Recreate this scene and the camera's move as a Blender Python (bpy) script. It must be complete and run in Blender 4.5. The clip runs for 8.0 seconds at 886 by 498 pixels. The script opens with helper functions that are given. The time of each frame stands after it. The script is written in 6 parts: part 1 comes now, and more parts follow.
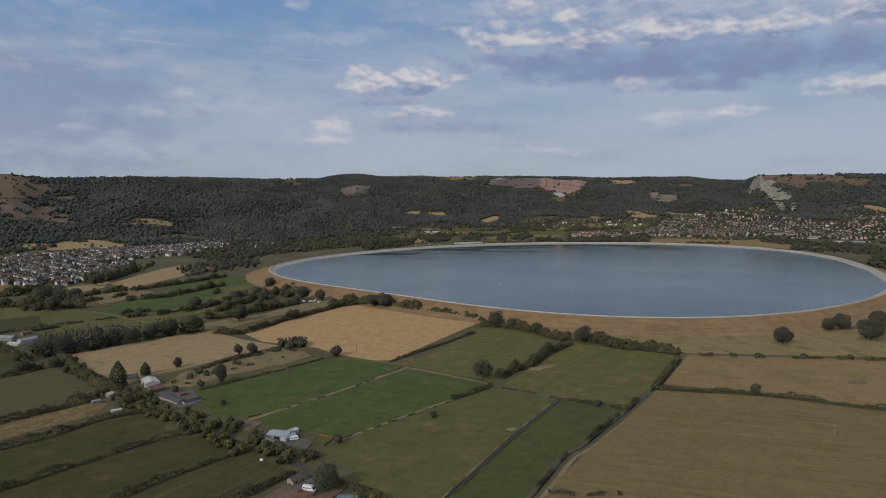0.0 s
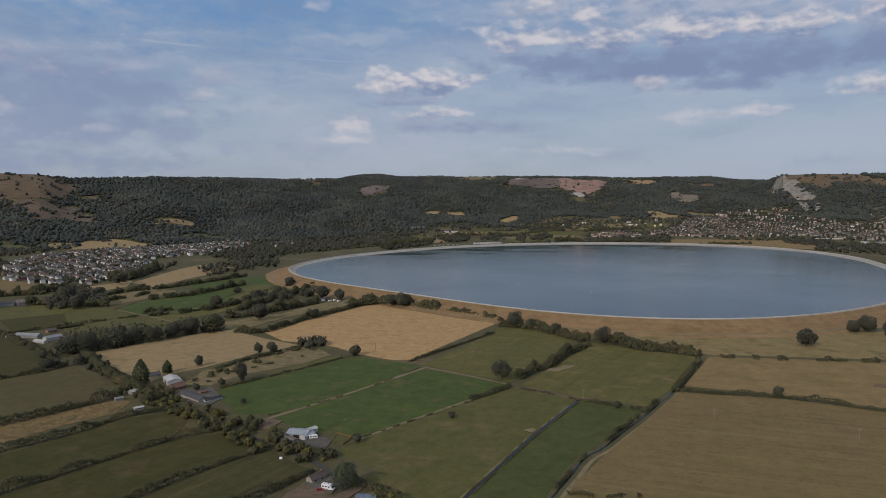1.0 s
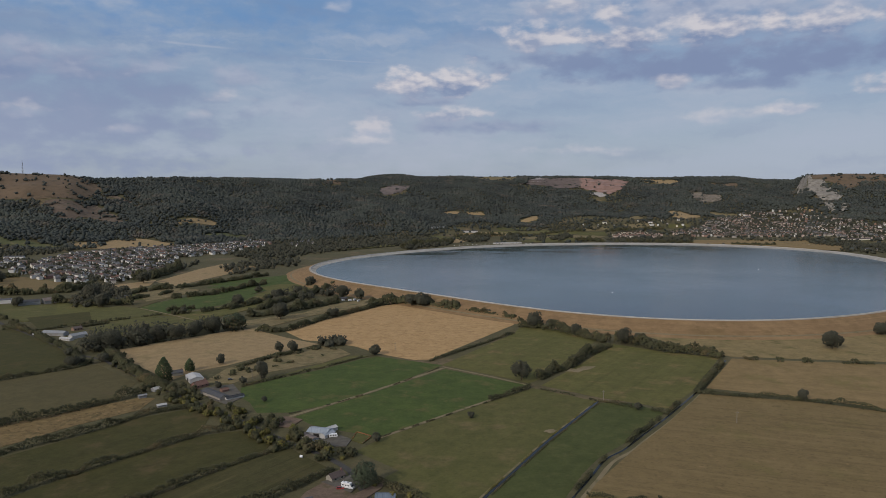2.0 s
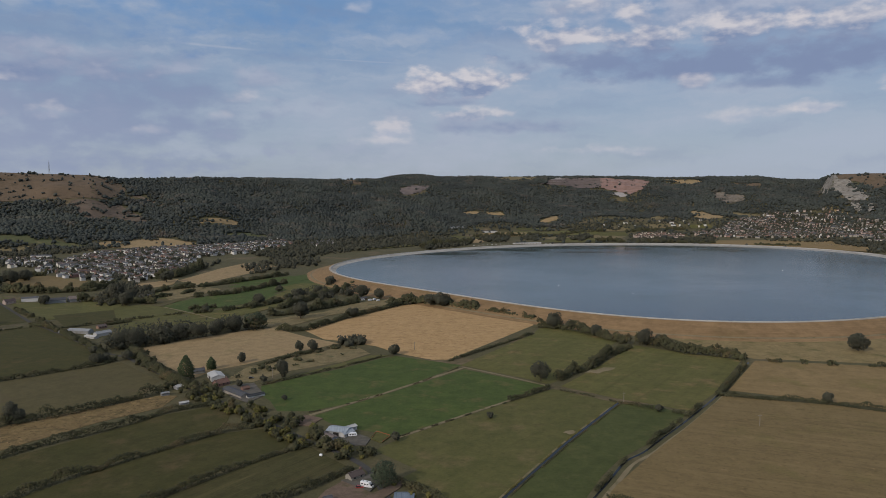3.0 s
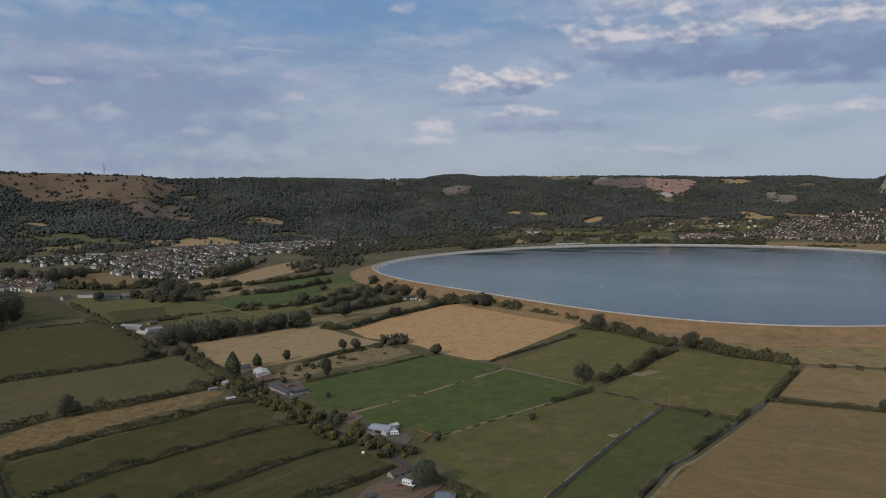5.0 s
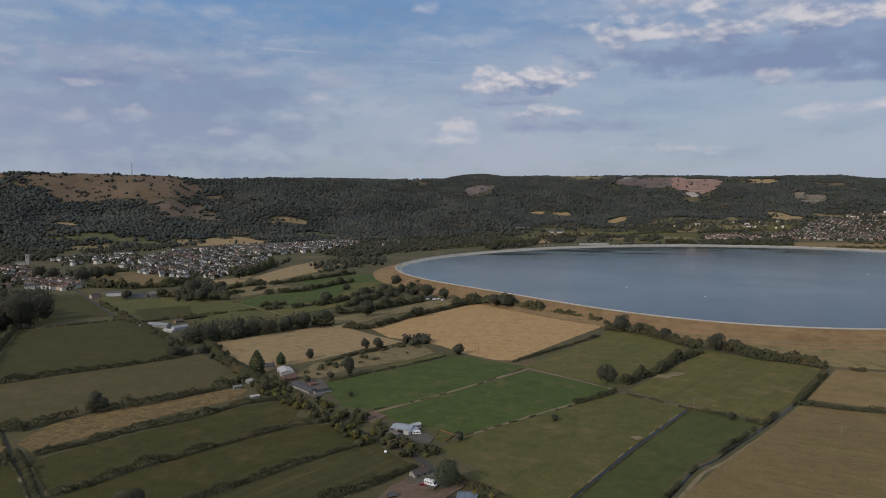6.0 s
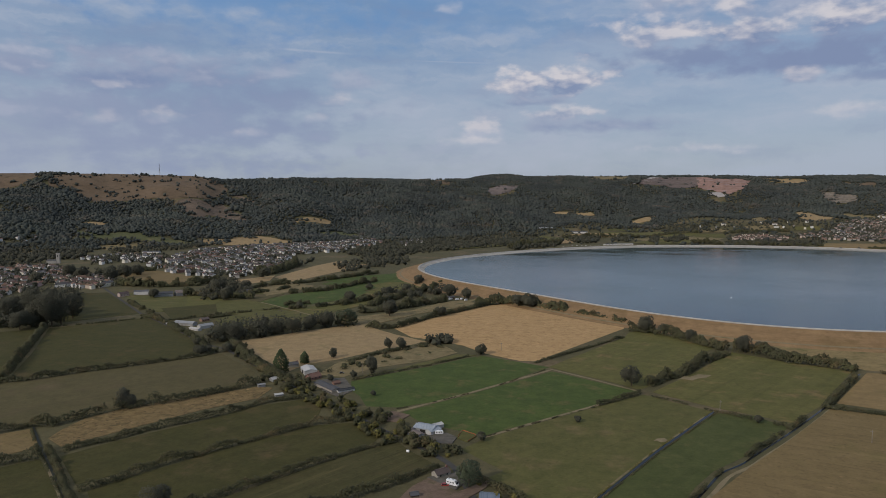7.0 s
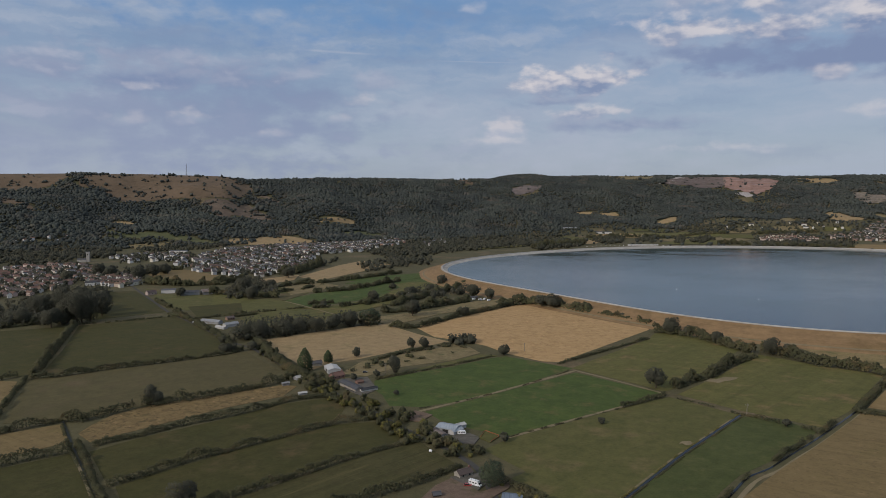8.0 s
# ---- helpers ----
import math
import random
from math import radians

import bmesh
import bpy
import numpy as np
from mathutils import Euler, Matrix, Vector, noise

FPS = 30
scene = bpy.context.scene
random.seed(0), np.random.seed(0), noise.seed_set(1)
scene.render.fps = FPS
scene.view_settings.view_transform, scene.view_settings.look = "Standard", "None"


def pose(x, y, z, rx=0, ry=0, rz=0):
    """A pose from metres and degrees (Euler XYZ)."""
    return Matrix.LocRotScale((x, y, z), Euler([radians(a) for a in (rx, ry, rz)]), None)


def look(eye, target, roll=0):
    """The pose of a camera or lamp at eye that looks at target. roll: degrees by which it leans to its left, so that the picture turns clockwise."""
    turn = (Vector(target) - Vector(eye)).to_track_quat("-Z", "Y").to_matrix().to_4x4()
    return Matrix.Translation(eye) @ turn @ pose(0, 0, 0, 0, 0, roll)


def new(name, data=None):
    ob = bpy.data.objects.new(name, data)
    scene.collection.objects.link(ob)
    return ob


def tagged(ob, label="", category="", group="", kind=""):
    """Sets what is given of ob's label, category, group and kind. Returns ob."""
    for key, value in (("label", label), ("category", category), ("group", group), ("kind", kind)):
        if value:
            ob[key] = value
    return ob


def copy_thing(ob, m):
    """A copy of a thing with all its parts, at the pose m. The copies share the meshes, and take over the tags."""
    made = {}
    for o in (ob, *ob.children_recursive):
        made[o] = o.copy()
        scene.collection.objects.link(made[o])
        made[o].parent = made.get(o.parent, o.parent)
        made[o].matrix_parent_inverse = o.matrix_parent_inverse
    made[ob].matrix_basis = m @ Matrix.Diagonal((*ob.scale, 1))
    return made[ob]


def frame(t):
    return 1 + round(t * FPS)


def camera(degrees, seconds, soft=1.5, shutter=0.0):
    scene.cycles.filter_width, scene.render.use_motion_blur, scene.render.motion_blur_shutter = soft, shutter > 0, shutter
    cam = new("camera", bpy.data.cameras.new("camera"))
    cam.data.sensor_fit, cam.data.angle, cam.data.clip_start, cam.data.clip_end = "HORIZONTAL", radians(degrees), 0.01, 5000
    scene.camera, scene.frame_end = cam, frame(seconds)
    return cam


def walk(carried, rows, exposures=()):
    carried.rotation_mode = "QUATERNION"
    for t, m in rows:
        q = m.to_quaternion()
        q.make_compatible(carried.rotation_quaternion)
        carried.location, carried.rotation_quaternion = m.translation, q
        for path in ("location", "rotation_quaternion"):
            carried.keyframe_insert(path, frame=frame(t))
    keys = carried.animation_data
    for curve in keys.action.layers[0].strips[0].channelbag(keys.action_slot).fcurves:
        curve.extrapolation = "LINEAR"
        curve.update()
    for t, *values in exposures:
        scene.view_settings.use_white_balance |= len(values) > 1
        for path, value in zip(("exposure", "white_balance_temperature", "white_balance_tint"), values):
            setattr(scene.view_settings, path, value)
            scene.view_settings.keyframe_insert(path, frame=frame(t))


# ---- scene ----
# ---- camera: a drone hovering about 150 m over the vale, turning slowly to its left ----
cam = camera(66.1, 8.0, soft=0.75)
TURN = ((0.0, 0.0), (0.5, 0.75), (1.0, 1.59), (1.5, 2.43), (3.0, 4.90), (3.5, 5.73), (4.0, 6.60), (4.5, 7.53),
        (6.0, 10.38), (6.5, 11.34), (7.0, 12.31), (7.5, 13.29), (8.0, 14.264))
EXPOSURE = -0.35
walk(cam, [(t, pose(0, 0, 152, 90 - 4.603, 0, a)) for t, a in TURN], [(0.0, EXPOSURE, 6420, 12), (8.0, EXPOSURE, 6420, 12)])

# ---- light: a low evening sun through broken cloud ----
SUN_TO = Vector((-0.54, -0.76, 0.52)).normalized()
sun = new("sun", bpy.data.lights.new("sun", "SUN"))
sun.data.energy, sun.data.angle, sun.data.color = 2.6, radians(1.5), (1.0, 0.905, 0.78)
sun.matrix_world = look(SUN_TO * 100, (0, 0, 0))


class Nodes:
    """Short hand for building a node tree."""

    def __init__(self, tree):
        self.tree = tree
        tree.nodes.clear()

    def add(self, kind, inputs=None, **settings):
        n = self.tree.nodes.new(kind)
        for k, v in settings.items():
            setattr(n, k, v)
        for k, v in (inputs or {}).items():
            if isinstance(v, bpy.types.NodeSocket):
                self.tree.links.new(v, n.inputs[k])
            else:
                n.inputs[k].default_value = v
        return n

    def math(self, op, a, b=0.0, c=0.0, clamp=False):
        return self.add("ShaderNodeMath", {0: a, 1: b, 2: c}, operation=op, use_clamp=clamp).outputs[0]

    def step(self, v, lo, hi, to_lo=0.0, to_hi=1.0):
        return self.add("ShaderNodeMapRange", {0: v, 1: lo, 2: hi, 3: to_lo, 4: to_hi}, interpolation_type="SMOOTHSTEP").outputs[0]

    def noise(self, vec, scale, detail=4.0, rough=0.55, kind="Fac"):
        return self.add("ShaderNodeTexNoise", {"Vector": vec, "Scale": scale, "Detail": detail, "Roughness": rough}).outputs[kind]

    def mix(self, f, a, b):
        n = self.add("ShaderNodeMix", data_type="RGBA")
        for k, v in ((0, f), (6, a), (7, b)):
            if isinstance(v, bpy.types.NodeSocket):
                self.tree.links.new(v, n.inputs[k])
            else:
                n.inputs[k].default_value = v if k == 0 else (*v, 1.0)
        return n.outputs[2]


def sky_world():
    world = bpy.data.worlds.new("sky")
    scene.world = world
    world.use_nodes = True
    g = Nodes(world.node_tree)
    sky = g.add("ShaderNodeTexSky", sky_type="NISHITA", sun_disc=False, sun_elevation=math.asin(SUN_TO.z),
                sun_rotation=math.atan2(SUN_TO.x, SUN_TO.y), altitude=100, air_density=1.0, dust_density=1.6, ozone_density=1.5)
    way = g.add("ShaderNodeTexCoord").outputs["Generated"]
    x, y, z = g.add("ShaderNodeSeparateXYZ", {0: way}).outputs
    bearing = g.math("MULTIPLY", g.math("ARCTAN2", g.math("MULTIPLY", x, -1.0), y), 57.2958)
    rise = g.math("MULTIPLY", g.math("ARCSINE", z), 57.2958)
    flat = g.add("ShaderNodeCombineXYZ", {0: bearing, 1: rise}).outputs[0]
    def scaled(v, by):
        return g.add("ShaderNodeVectorMath", {0: v, 1: by}, operation="MULTIPLY").outputs[0]

    def plus(a, c):
        return g.add("ShaderNodeVectorMath", {0: a, 1: c}, operation="ADD").outputs[0]

    def sway(scale, reach, detail):
        n = g.add("ShaderNodeVectorMath", {0: g.noise(flat, scale, detail, 0.6, "Color"), 1: (0.5, 0.5, 0.5)}, operation="SUBTRACT").outputs[0]
        return scaled(n, reach)

    # gentle warping bends the cloud outlines; billows of many sizes fray them and give them relief towards the sun
    wide = plus(flat, sway(0.3, (3.0, 1.0, 0), 3.0))
    stretched = scaled(plus(wide, sway(1.0, (2.0, 0.8, 0), 3.0)), (0.2, 1.0, 1))
    streak, fleck = g.noise(stretched, 0.16, 5.0, 0.55), g.noise(stretched, 0.45, 6.0, 0.55)
    tall = scaled(flat, (0.72, 1.35, 1))
    billow = g.noise(tall, 0.52, 7.0, 0.52)
    relief = g.math("SUBTRACT", g.noise(plus(tall, (0.12, -0.42, 0)), 0.52, 4.0, 0.48), g.noise(tall, 0.52, 4.0, 0.48))
    fray = g.math("MULTIPLY_ADD", billow, -2.5, 1.25)
    clear = g.mix(g.step(rise, -1.0, 20.0), HORIZON, ZENITH)
    col = g.mix(0.8, sky.outputs[0], clear)
    col = g.mix(g.math("MULTIPLY", g.step(streak, 0.40, 0.66), 0.6), col, VEIL)
    col = g.mix(g.math("MULTIPLY", g.step(fleck, 0.46, 0.70), g.step(rise, 1.0, 8.0, 0.5, 0.65)), col, VEIL)
    col = g.mix(g.math("MULTIPLY", g.step(fleck, 0.50, 0.30), g.step(rise, 0.0, 8.0, 0.16, 0.28)), col, BLUE_GREY)
    # pale veil high above the view, added to fill the shadows
    col = g.mix(g.step(rise, 24.0, 50.0, 0.0, 0.7), col, OVERHEAD)
    for b, e, w, h, shade, tone, bright, edge in CLOUDS:
        off = g.add("ShaderNodeVectorMath", {0: wide, 1: (b, e, 0)}, operation="SUBTRACT").outputs[0]
        ux, uy, _ = g.add("ShaderNodeSeparateXYZ", {0: scaled(off, (1 / w, 1 / h, 0))}).outputs
        bottom = g.math("MAXIMUM", uy, g.math("MULTIPLY", uy, -1.35))
        d = g.math("SQRT", g.math("ADD", g.math("MULTIPLY", ux, ux), g.math("MULTIPLY", bottom, bottom)))
        d = g.math("ADD", d, fray)
        body = g.math("MULTIPLY", g.step(d, 1.15, 0.9 - edge * (0.95 if bright == WHITE else 1.0)), shade * (0.62 if bright == WHITE and b > 12 else 0.88 if bright == WHITE else 1.0))
        lit = g.math("ADD", g.math("MULTIPLY", g.step(uy, -0.75, 0.55), 0.85), g.math("MULTIPLY", relief, -4.0), clamp=True)
        col = g.mix(body, col, g.mix(lit, tone, bright))
    # two thin vapour trails
    for b0, r0, slope, half, thick, amount in ((22.9, 11.4, 0.034, 3.6, 0.14, 0.30), (11.5, 10.75, 0.03, 4.2, 0.09, 0.20)):
        across = g.math("SUBTRACT", g.math("SUBTRACT", rise, r0), g.math("MULTIPLY", g.math("SUBTRACT", bearing, b0), slope))
        across = g.math("ADD", across, g.math("MULTIPLY_ADD", billow, 0.16, -0.08))
        along = g.step(g.math("ABSOLUTE", g.math("SUBTRACT", bearing, b0)), half, half * 0.3)
        col = g.mix(g.math("MULTIPLY", g.math("MULTIPLY", g.step(g.math("ABSOLUTE", across), thick, 0.0), along), amount), col, PALE)
    back = g.add("ShaderNodeBackground", {"Color": col, "Strength": 0.1})
    g.add("ShaderNodeOutputWorld", {"Surface": back.outputs[0]})


HORIZON, ZENITH, VEIL = (4.7, 5.45, 6.5), (2.0, 3.55, 6.0), (5.0, 5.7, 6.85)
PALE, SLATE_GREY = (6.0, 6.3, 7.2), (2.65, 3.4, 5.2)
GREY, BLUE_GREY, WHITE, DULL, CLEAR, OVERHEAD = (3.7, 4.3, 5.8), (2.35, 3.0, 4.9), (8.0, 7.7, 7.9), (5.5, 5.9, 7.0), (1.8, 3.5, 6.2), (7.4, 7.6, 8.0)
# bearing, rise, half width, half height (degrees), density, underside, lit top, softness of the edge
CLOUDS = (
    (33, 6.0, 16, 7.0, 0.75, SLATE_GREY, SLATE_GREY, 0.95), (44, 4, 22, 6.5, 0.6, GREY, GREY, 0.95), (6, 3.5, 14, 4.5, 0.35, DULL, DULL, 0.95),
    (12, 15.5, 17, 6.5, 0.45, CLEAR, CLEAR, 0.95), (28, 15.5, 16, 6.0, 0.75, CLEAR, CLEAR, 0.95), (46, 17, 14, 5.0, 0.6, CLEAR, CLEAR, 0.95),
    (-17, 13.8, 17, 4.6, 0.75, GREY, DULL, 0.8), (-36, 13.0, 14, 4.2, 0.75, GREY, DULL, 0.8),
    (-8, 10.6, 8, 1.1, 0.9, SLATE_GREY, SLATE_GREY, 0.7), (-16, 9.9, 11, 1.8, 1.0, SLATE_GREY, SLATE_GREY, 0.75), (-27, 9.8, 10, 2.0, 1.0, SLATE_GREY, SLATE_GREY, 0.8), (-38, 9.6, 10, 1.8, 1.0, SLATE_GREY, SLATE_GREY, 0.8),
    (-20, 8.3, 6, 0.8, 0.8, SLATE_GREY, SLATE_GREY, 0.8),
    (-5.0, 12.3, 4.4, 1.3, 0.9, GREY, WHITE, 0.6), (-11.5, 12.2, 4.6, 1.0, 0.85, SLATE_GREY, WHITE, 0.6), (-18.5, 12.4, 5.6, 1.3, 0.95, SLATE_GREY, WHITE, 0.6), (-25.5, 12.2, 4.6, 1.2, 0.85, SLATE_GREY, WHITE, 0.65), (-33, 12.8, 5, 1.3, 0.8, SLATE_GREY, WHITE, 0.7),
    (-10.7, 14.0, 2.2, 1.0, 0.85, GREY, WHITE, 0.6), (-6.3, 14.9, 2.6, 1.1, 0.7, GREY, WHITE, 0.7), (-15.5, 15.4, 4, 1.1, 0.6, GREY, WHITE, 0.8), (-23, 15.0, 4, 1.1, 0.6, GREY, WHITE, 0.8), (-30, 14.6, 4, 1.0, 0.6, GREY, WHITE, 0.8),
    (3.4, 9.1, 4.6, 1.5, 1.0, SLATE_GREY, WHITE, 0.5), (6.3, 8.7, 2.2, 1.2, 0.8, GREY, WHITE, 0.6), (2.3, 6.6, 3.2, 0.8, 0.8, GREY, WHITE, 0.6),
    (4.6, 7.6, 3.2, 0.5, 0.6, BLUE_GREY, GREY, 0.7), (0.6, 5.6, 9, 0.9, 0.6, BLUE_GREY, GREY, 0.8),
    (9.1, 5.2, 2.2, 0.9, 0.75, DULL, WHITE, 0.6), (9.8, 4.3, 3.4, 0.5, 0.5, DULL, WHITE, 0.8), (-15.2, 8.7, 1.8, 0.7, 0.65, GREY, WHITE, 0.7),
    (-31.5, 7.5, 4.5, 1.2, 0.9, GREY, WHITE, 0.6), (-24.2, 6.3, 2.0, 0.6, 0.75, DULL, WHITE, 0.7), (-19, 6.0, 3.4, 0.8, 0.55, DULL, WHITE, 0.8),
    (20.9, 7.7, 1.9, 0.7, 0.65, GREY, WHITE, 0.7), (22.9, 6.2, 1.3, 0.5, 0.6, DULL, WHITE, 0.8), (28.5, 4.9, 1.6, 0.5, 0.5, DULL, WHITE, 0.8),
    (34.5, 5.9, 1.9, 0.7, 0.65, DULL, WHITE, 0.7), (39, 5.6, 1.8, 0.6, 0.5, DULL, WHITE, 0.8), (37, 9.0, 9, 1.8, 0.9, SLATE_GREY, GREY, 0.8),
    (44, 9.7, 4, 1.2, 0.6, GREY, DULL, 0.7), (33, 10.3, 3.6, 0.9, 0.5, GREY, DULL, 0.8), (37.5, 8.2, 1.2, 0.5, 0.6, DULL, WHITE, 0.8),
    (19.8, 9.2, 3, 1.0, 0.5, GREY, DULL, 0.8), (26.3, 9.5, 3.6, 0.7, 0.5, GREY, DULL, 0.8), (12.1, 14.8, 1.1, 0.6, 0.6, DULL, WHITE, 0.9),
    (-8.8, 3.5, 5, 0.5, 0.45, DULL, WHITE, 0.9), (46, 5.8, 4, 1.0, 0.45, GREY, DULL, 0.9),
    (75, 20, 26, 10, 0.6, GREY, DULL, 0.8), (-75, 22, 28, 12, 0.6, GREY, DULL, 0.8), (150, 35, 40, 14, 0.5, GREY, DULL, 0.8))
sky_world()


# ---- materials ----
def material(name, low, high, size=30.0, fine=1.5, third=None, third_size=60.0, rough=0.95, bump=0.0, vary=None, stripes=None, spec=0.2, amount=0.09, wear=1.0, tufts=0.0, contour=0.0):
    """Two tones mixed at a broad and a fine scale, with an optional third tone in patches, swath lines and variation by piece."""
    m = bpy.data.materials.new(name)
    m.use_nodes = True
    g = Nodes(m.node_tree)
    geo = g.add("ShaderNodeNewGeometry")
    pos = geo.outputs["Position"]
    broad, grain = g.noise(pos, 1 / size, 8.0, 0.65), g.noise(pos, 1 / fine, 6.0, 0.75)
    f = g.math("ADD", g.math("MULTIPLY", g.step(broad, 0.3, 0.7), 0.6), g.math("MULTIPLY", g.step(grain, 0.3, 0.7), 0.4))
    col = g.mix(f, low, high)
    if third:
        col = g.mix(g.step(g.noise(pos, 1 / third_size, 6.0, 0.65), 0.52, 0.70), col, third)
    mottle = g.noise(pos, 1 / (fine * 5), 8.0, 0.75)
    col = g.mix(g.step(mottle, 0.35, 0.72, 0.0, 0.6 * wear), col, tuple(c * 0.62 for c in low))
    col = g.mix(g.step(grain, 0.58, 0.75, 0.0, 0.35 * wear), col, tuple(c * 1.35 for c in high))
    if tufts:
        spot = g.noise(pos, 1 / 3.2, 3.0, 0.6)
        col = g.mix(g.step(spot, 0.56, 0.68, 0.0, tufts), col, tuple(c * 0.5 for c in low))
        dry = g.noise(pos, 1 / 5.5, 5.0, 0.7)
        col = g.mix(g.step(dry, 0.58, 0.72, 0.0, tufts), col, (high[0] * 1.5, high[1] * 1.3, high[2] * 1.4))
    if contour:
        band = g.noise(g.add("ShaderNodeMapping", {"Vector": pos, "Scale": (0.012, 0.012, 1.3)}).outputs[0], 1.0, 4.0, 0.6)
        col = g.mix(g.step(band, 0.45, 0.65, 0.0, contour), col, tuple(c * 0.66 for c in low))
        col = g.mix(g.step(band, 0.45, 0.30, 0.0, contour), col, tuple(c * 1.2 for c in high))
    if stripes:
        angle, gap, depth = stripes
        turned = g.add("ShaderNodeMapping", {"Vector": pos, "Rotation": (0, 0, radians(angle)), "Scale": (gap, gap * 30, 100.0)}, vector_type="TEXTURE").outputs[0]
        lines = g.noise(turned, 1.0, 5.0, 0.65)
        col = g.mix(g.step(lines, 0.50, 0.72, 0.0, min(1.0, depth * 4)), col, tuple(c * 0.6 for c in low))
        col = g.mix(g.step(lines, 0.46, 0.30, 0.0, min(1.0, depth * 2)), col, tuple(c * 1.3 for c in high))
    if vary:
        rand = geo.outputs["Random Per Island"] if vary == "island" else g.add("ShaderNodeObjectInfo").outputs["Random"]
        col = g.add("ShaderNodeHueSaturation", {"Hue": g.math("MULTIPLY_ADD", rand, 0.05, 0.475), "Saturation": 1.0,
                                                "Value": g.math("MULTIPLY_ADD", g.math("FRACT", g.math("MULTIPLY", rand, 7.13)), amount * 6, 1 - amount * 3), "Color": col}).outputs[0]
    shader = g.add("ShaderNodeBsdfPrincipled", {"Base Color": col, "Roughness": rough, "Specular IOR Level": spec})
    if bump:
        g.tree.links.new(g.add("ShaderNodeBump", {"Height": grain, "Strength": bump, "Distance": fine * 0.3}).outputs[0], shader.inputs["Normal"])
    g.add("ShaderNodeOutputMaterial", {"Surface": shader.outputs[0]})
    return m


GROUND = material("rough_grass_ground", (0.074, 0.069, 0.032), (0.122, 0.104, 0.051), 60, 3, (0.165, 0.120, 0.068), 90, bump=0.5, tufts=0.4)
GRASS_BRIGHT = material("bright_pasture", (0.052, 0.076, 0.019), (0.078, 0.104, 0.024), 35, 2, (0.121, 0.106, 0.039), 22, bump=0.3, stripes=(-36, 6, 0.06), tufts=0.28)
GRASS_MEAD = material("meadow_grass", (0.090, 0.091, 0.025), (0.134, 0.118, 0.039), 28, 2, (0.192, 0.134, 0.059), 30, bump=0.3, stripes=(-31, 8, 0.10), tufts=0.28)
GRASS_DARK = material("dark_pasture", (0.056, 0.068, 0.019), (0.080, 0.088, 0.028), 30, 2, (0.104, 0.100, 0.036), 35, bump=0.3, stripes=(-31, 7, 0.05), tufts=0.28)
# GRASS_DEEP, GRASS_BROWN and GRASS_LINES are darkened for cloud shade over the left-hand fields
GRASS_DEEP = material("shade_darkened_meadow", (0.048, 0.048, 0.013), (0.070, 0.060, 0.019), 30, 2, (0.093, 0.069, 0.029), 35, bump=0.3, tufts=0.28, stripes=(-30, 5, 0.07))
GRASS_OLIVE = material("olive_pasture", (0.083, 0.084, 0.025), (0.118, 0.106, 0.036), 32, 2, (0.155, 0.119, 0.052), 28, bump=0.3, stripes=(-36, 6, 0.06), tufts=0.28)
GRASS_BROWN = material("brownish_meadow", (0.083, 0.070, 0.029), (0.107, 0.089, 0.039), 30, 2, (0.133, 0.097, 0.053), 40, bump=0.3, stripes=(-36, 6, 0.06), tufts=0.28)
GRASS_LINES = material("swathed_meadow", (0.054, 0.052, 0.017), (0.077, 0.066, 0.025), 26, 2, (0.100, 0.076, 0.034), 40, bump=0.3, stripes=(-31, 4.5, 0.5), tufts=0.28)
DRY_GRASS = material("dry_grass", (0.202, 0.140, 0.060), (0.264, 0.183, 0.083), 34, 2, (0.177, 0.140, 0.050), 45, bump=0.3, stripes=(74, 6, 0.08), tufts=0.25)
DRY_BROWN = material("dry_mown_grass", (0.163, 0.117, 0.049), (0.204, 0.145, 0.066), 40, 2, (0.152, 0.119, 0.044), 60, bump=0.3, stripes=(74, 5, 0.14), tufts=0.4)
ROUGH_OLIVE = material("rough_olive_grass", (0.198, 0.148, 0.063), (0.278, 0.204, 0.093), 16, 2, (0.113, 0.104, 0.036), 26, bump=0.5, tufts=0.6)
ROUGH_TAN = material("rough_tan_grass", (0.150, 0.118, 0.056), (0.255, 0.198, 0.100), 9, 2, (0.080, 0.085, 0.036), 14, bump=0.5, tufts=0.6)
STUBBLE = material("golden_stubble", (0.375, 0.236, 0.105), (0.450, 0.294, 0.138), 18, 1.6, (0.326, 0.208, 0.091), 16, bump=0.4, stripes=(-75, 4, 0.045), tufts=0.5)
STUBBLE_PALE = material("pale_stubble", (0.271, 0.190, 0.095), (0.337, 0.242, 0.126), 30, 2, (0.217, 0.165, 0.077), 30, bump=0.3, tufts=0.25)
STRAW = material("long_straw_grass", (0.138, 0.094, 0.040), (0.245, 0.172, 0.076), 7, 1.5, (0.087, 0.071, 0.028), 10, bump=1.0, tufts=0.9)
DOWNLAND = material("dry_downland", (0.125, 0.087, 0.053), (0.172, 0.121, 0.077), 60, 6, (0.081, 0.063, 0.037), 34, bump=0.4)
HILL_GREEN = material("dull_green_hill_pasture", (0.076, 0.083, 0.036), (0.111, 0.111, 0.049), 40, 3, (0.149, 0.128, 0.064), 40, bump=0.3)
SCREE = material("scree_slope", (0.115, 0.083, 0.059), (0.168, 0.126, 0.091), 30, 5, (0.059, 0.052, 0.029), 22, bump=0.5)
BANK = material("bank_dry_grass", (0.216, 0.135, 0.065), (0.282, 0.182, 0.090), 45, 2.5, (0.187, 0.126, 0.054), 50, bump=0.3, contour=0.32, tufts=0.25)
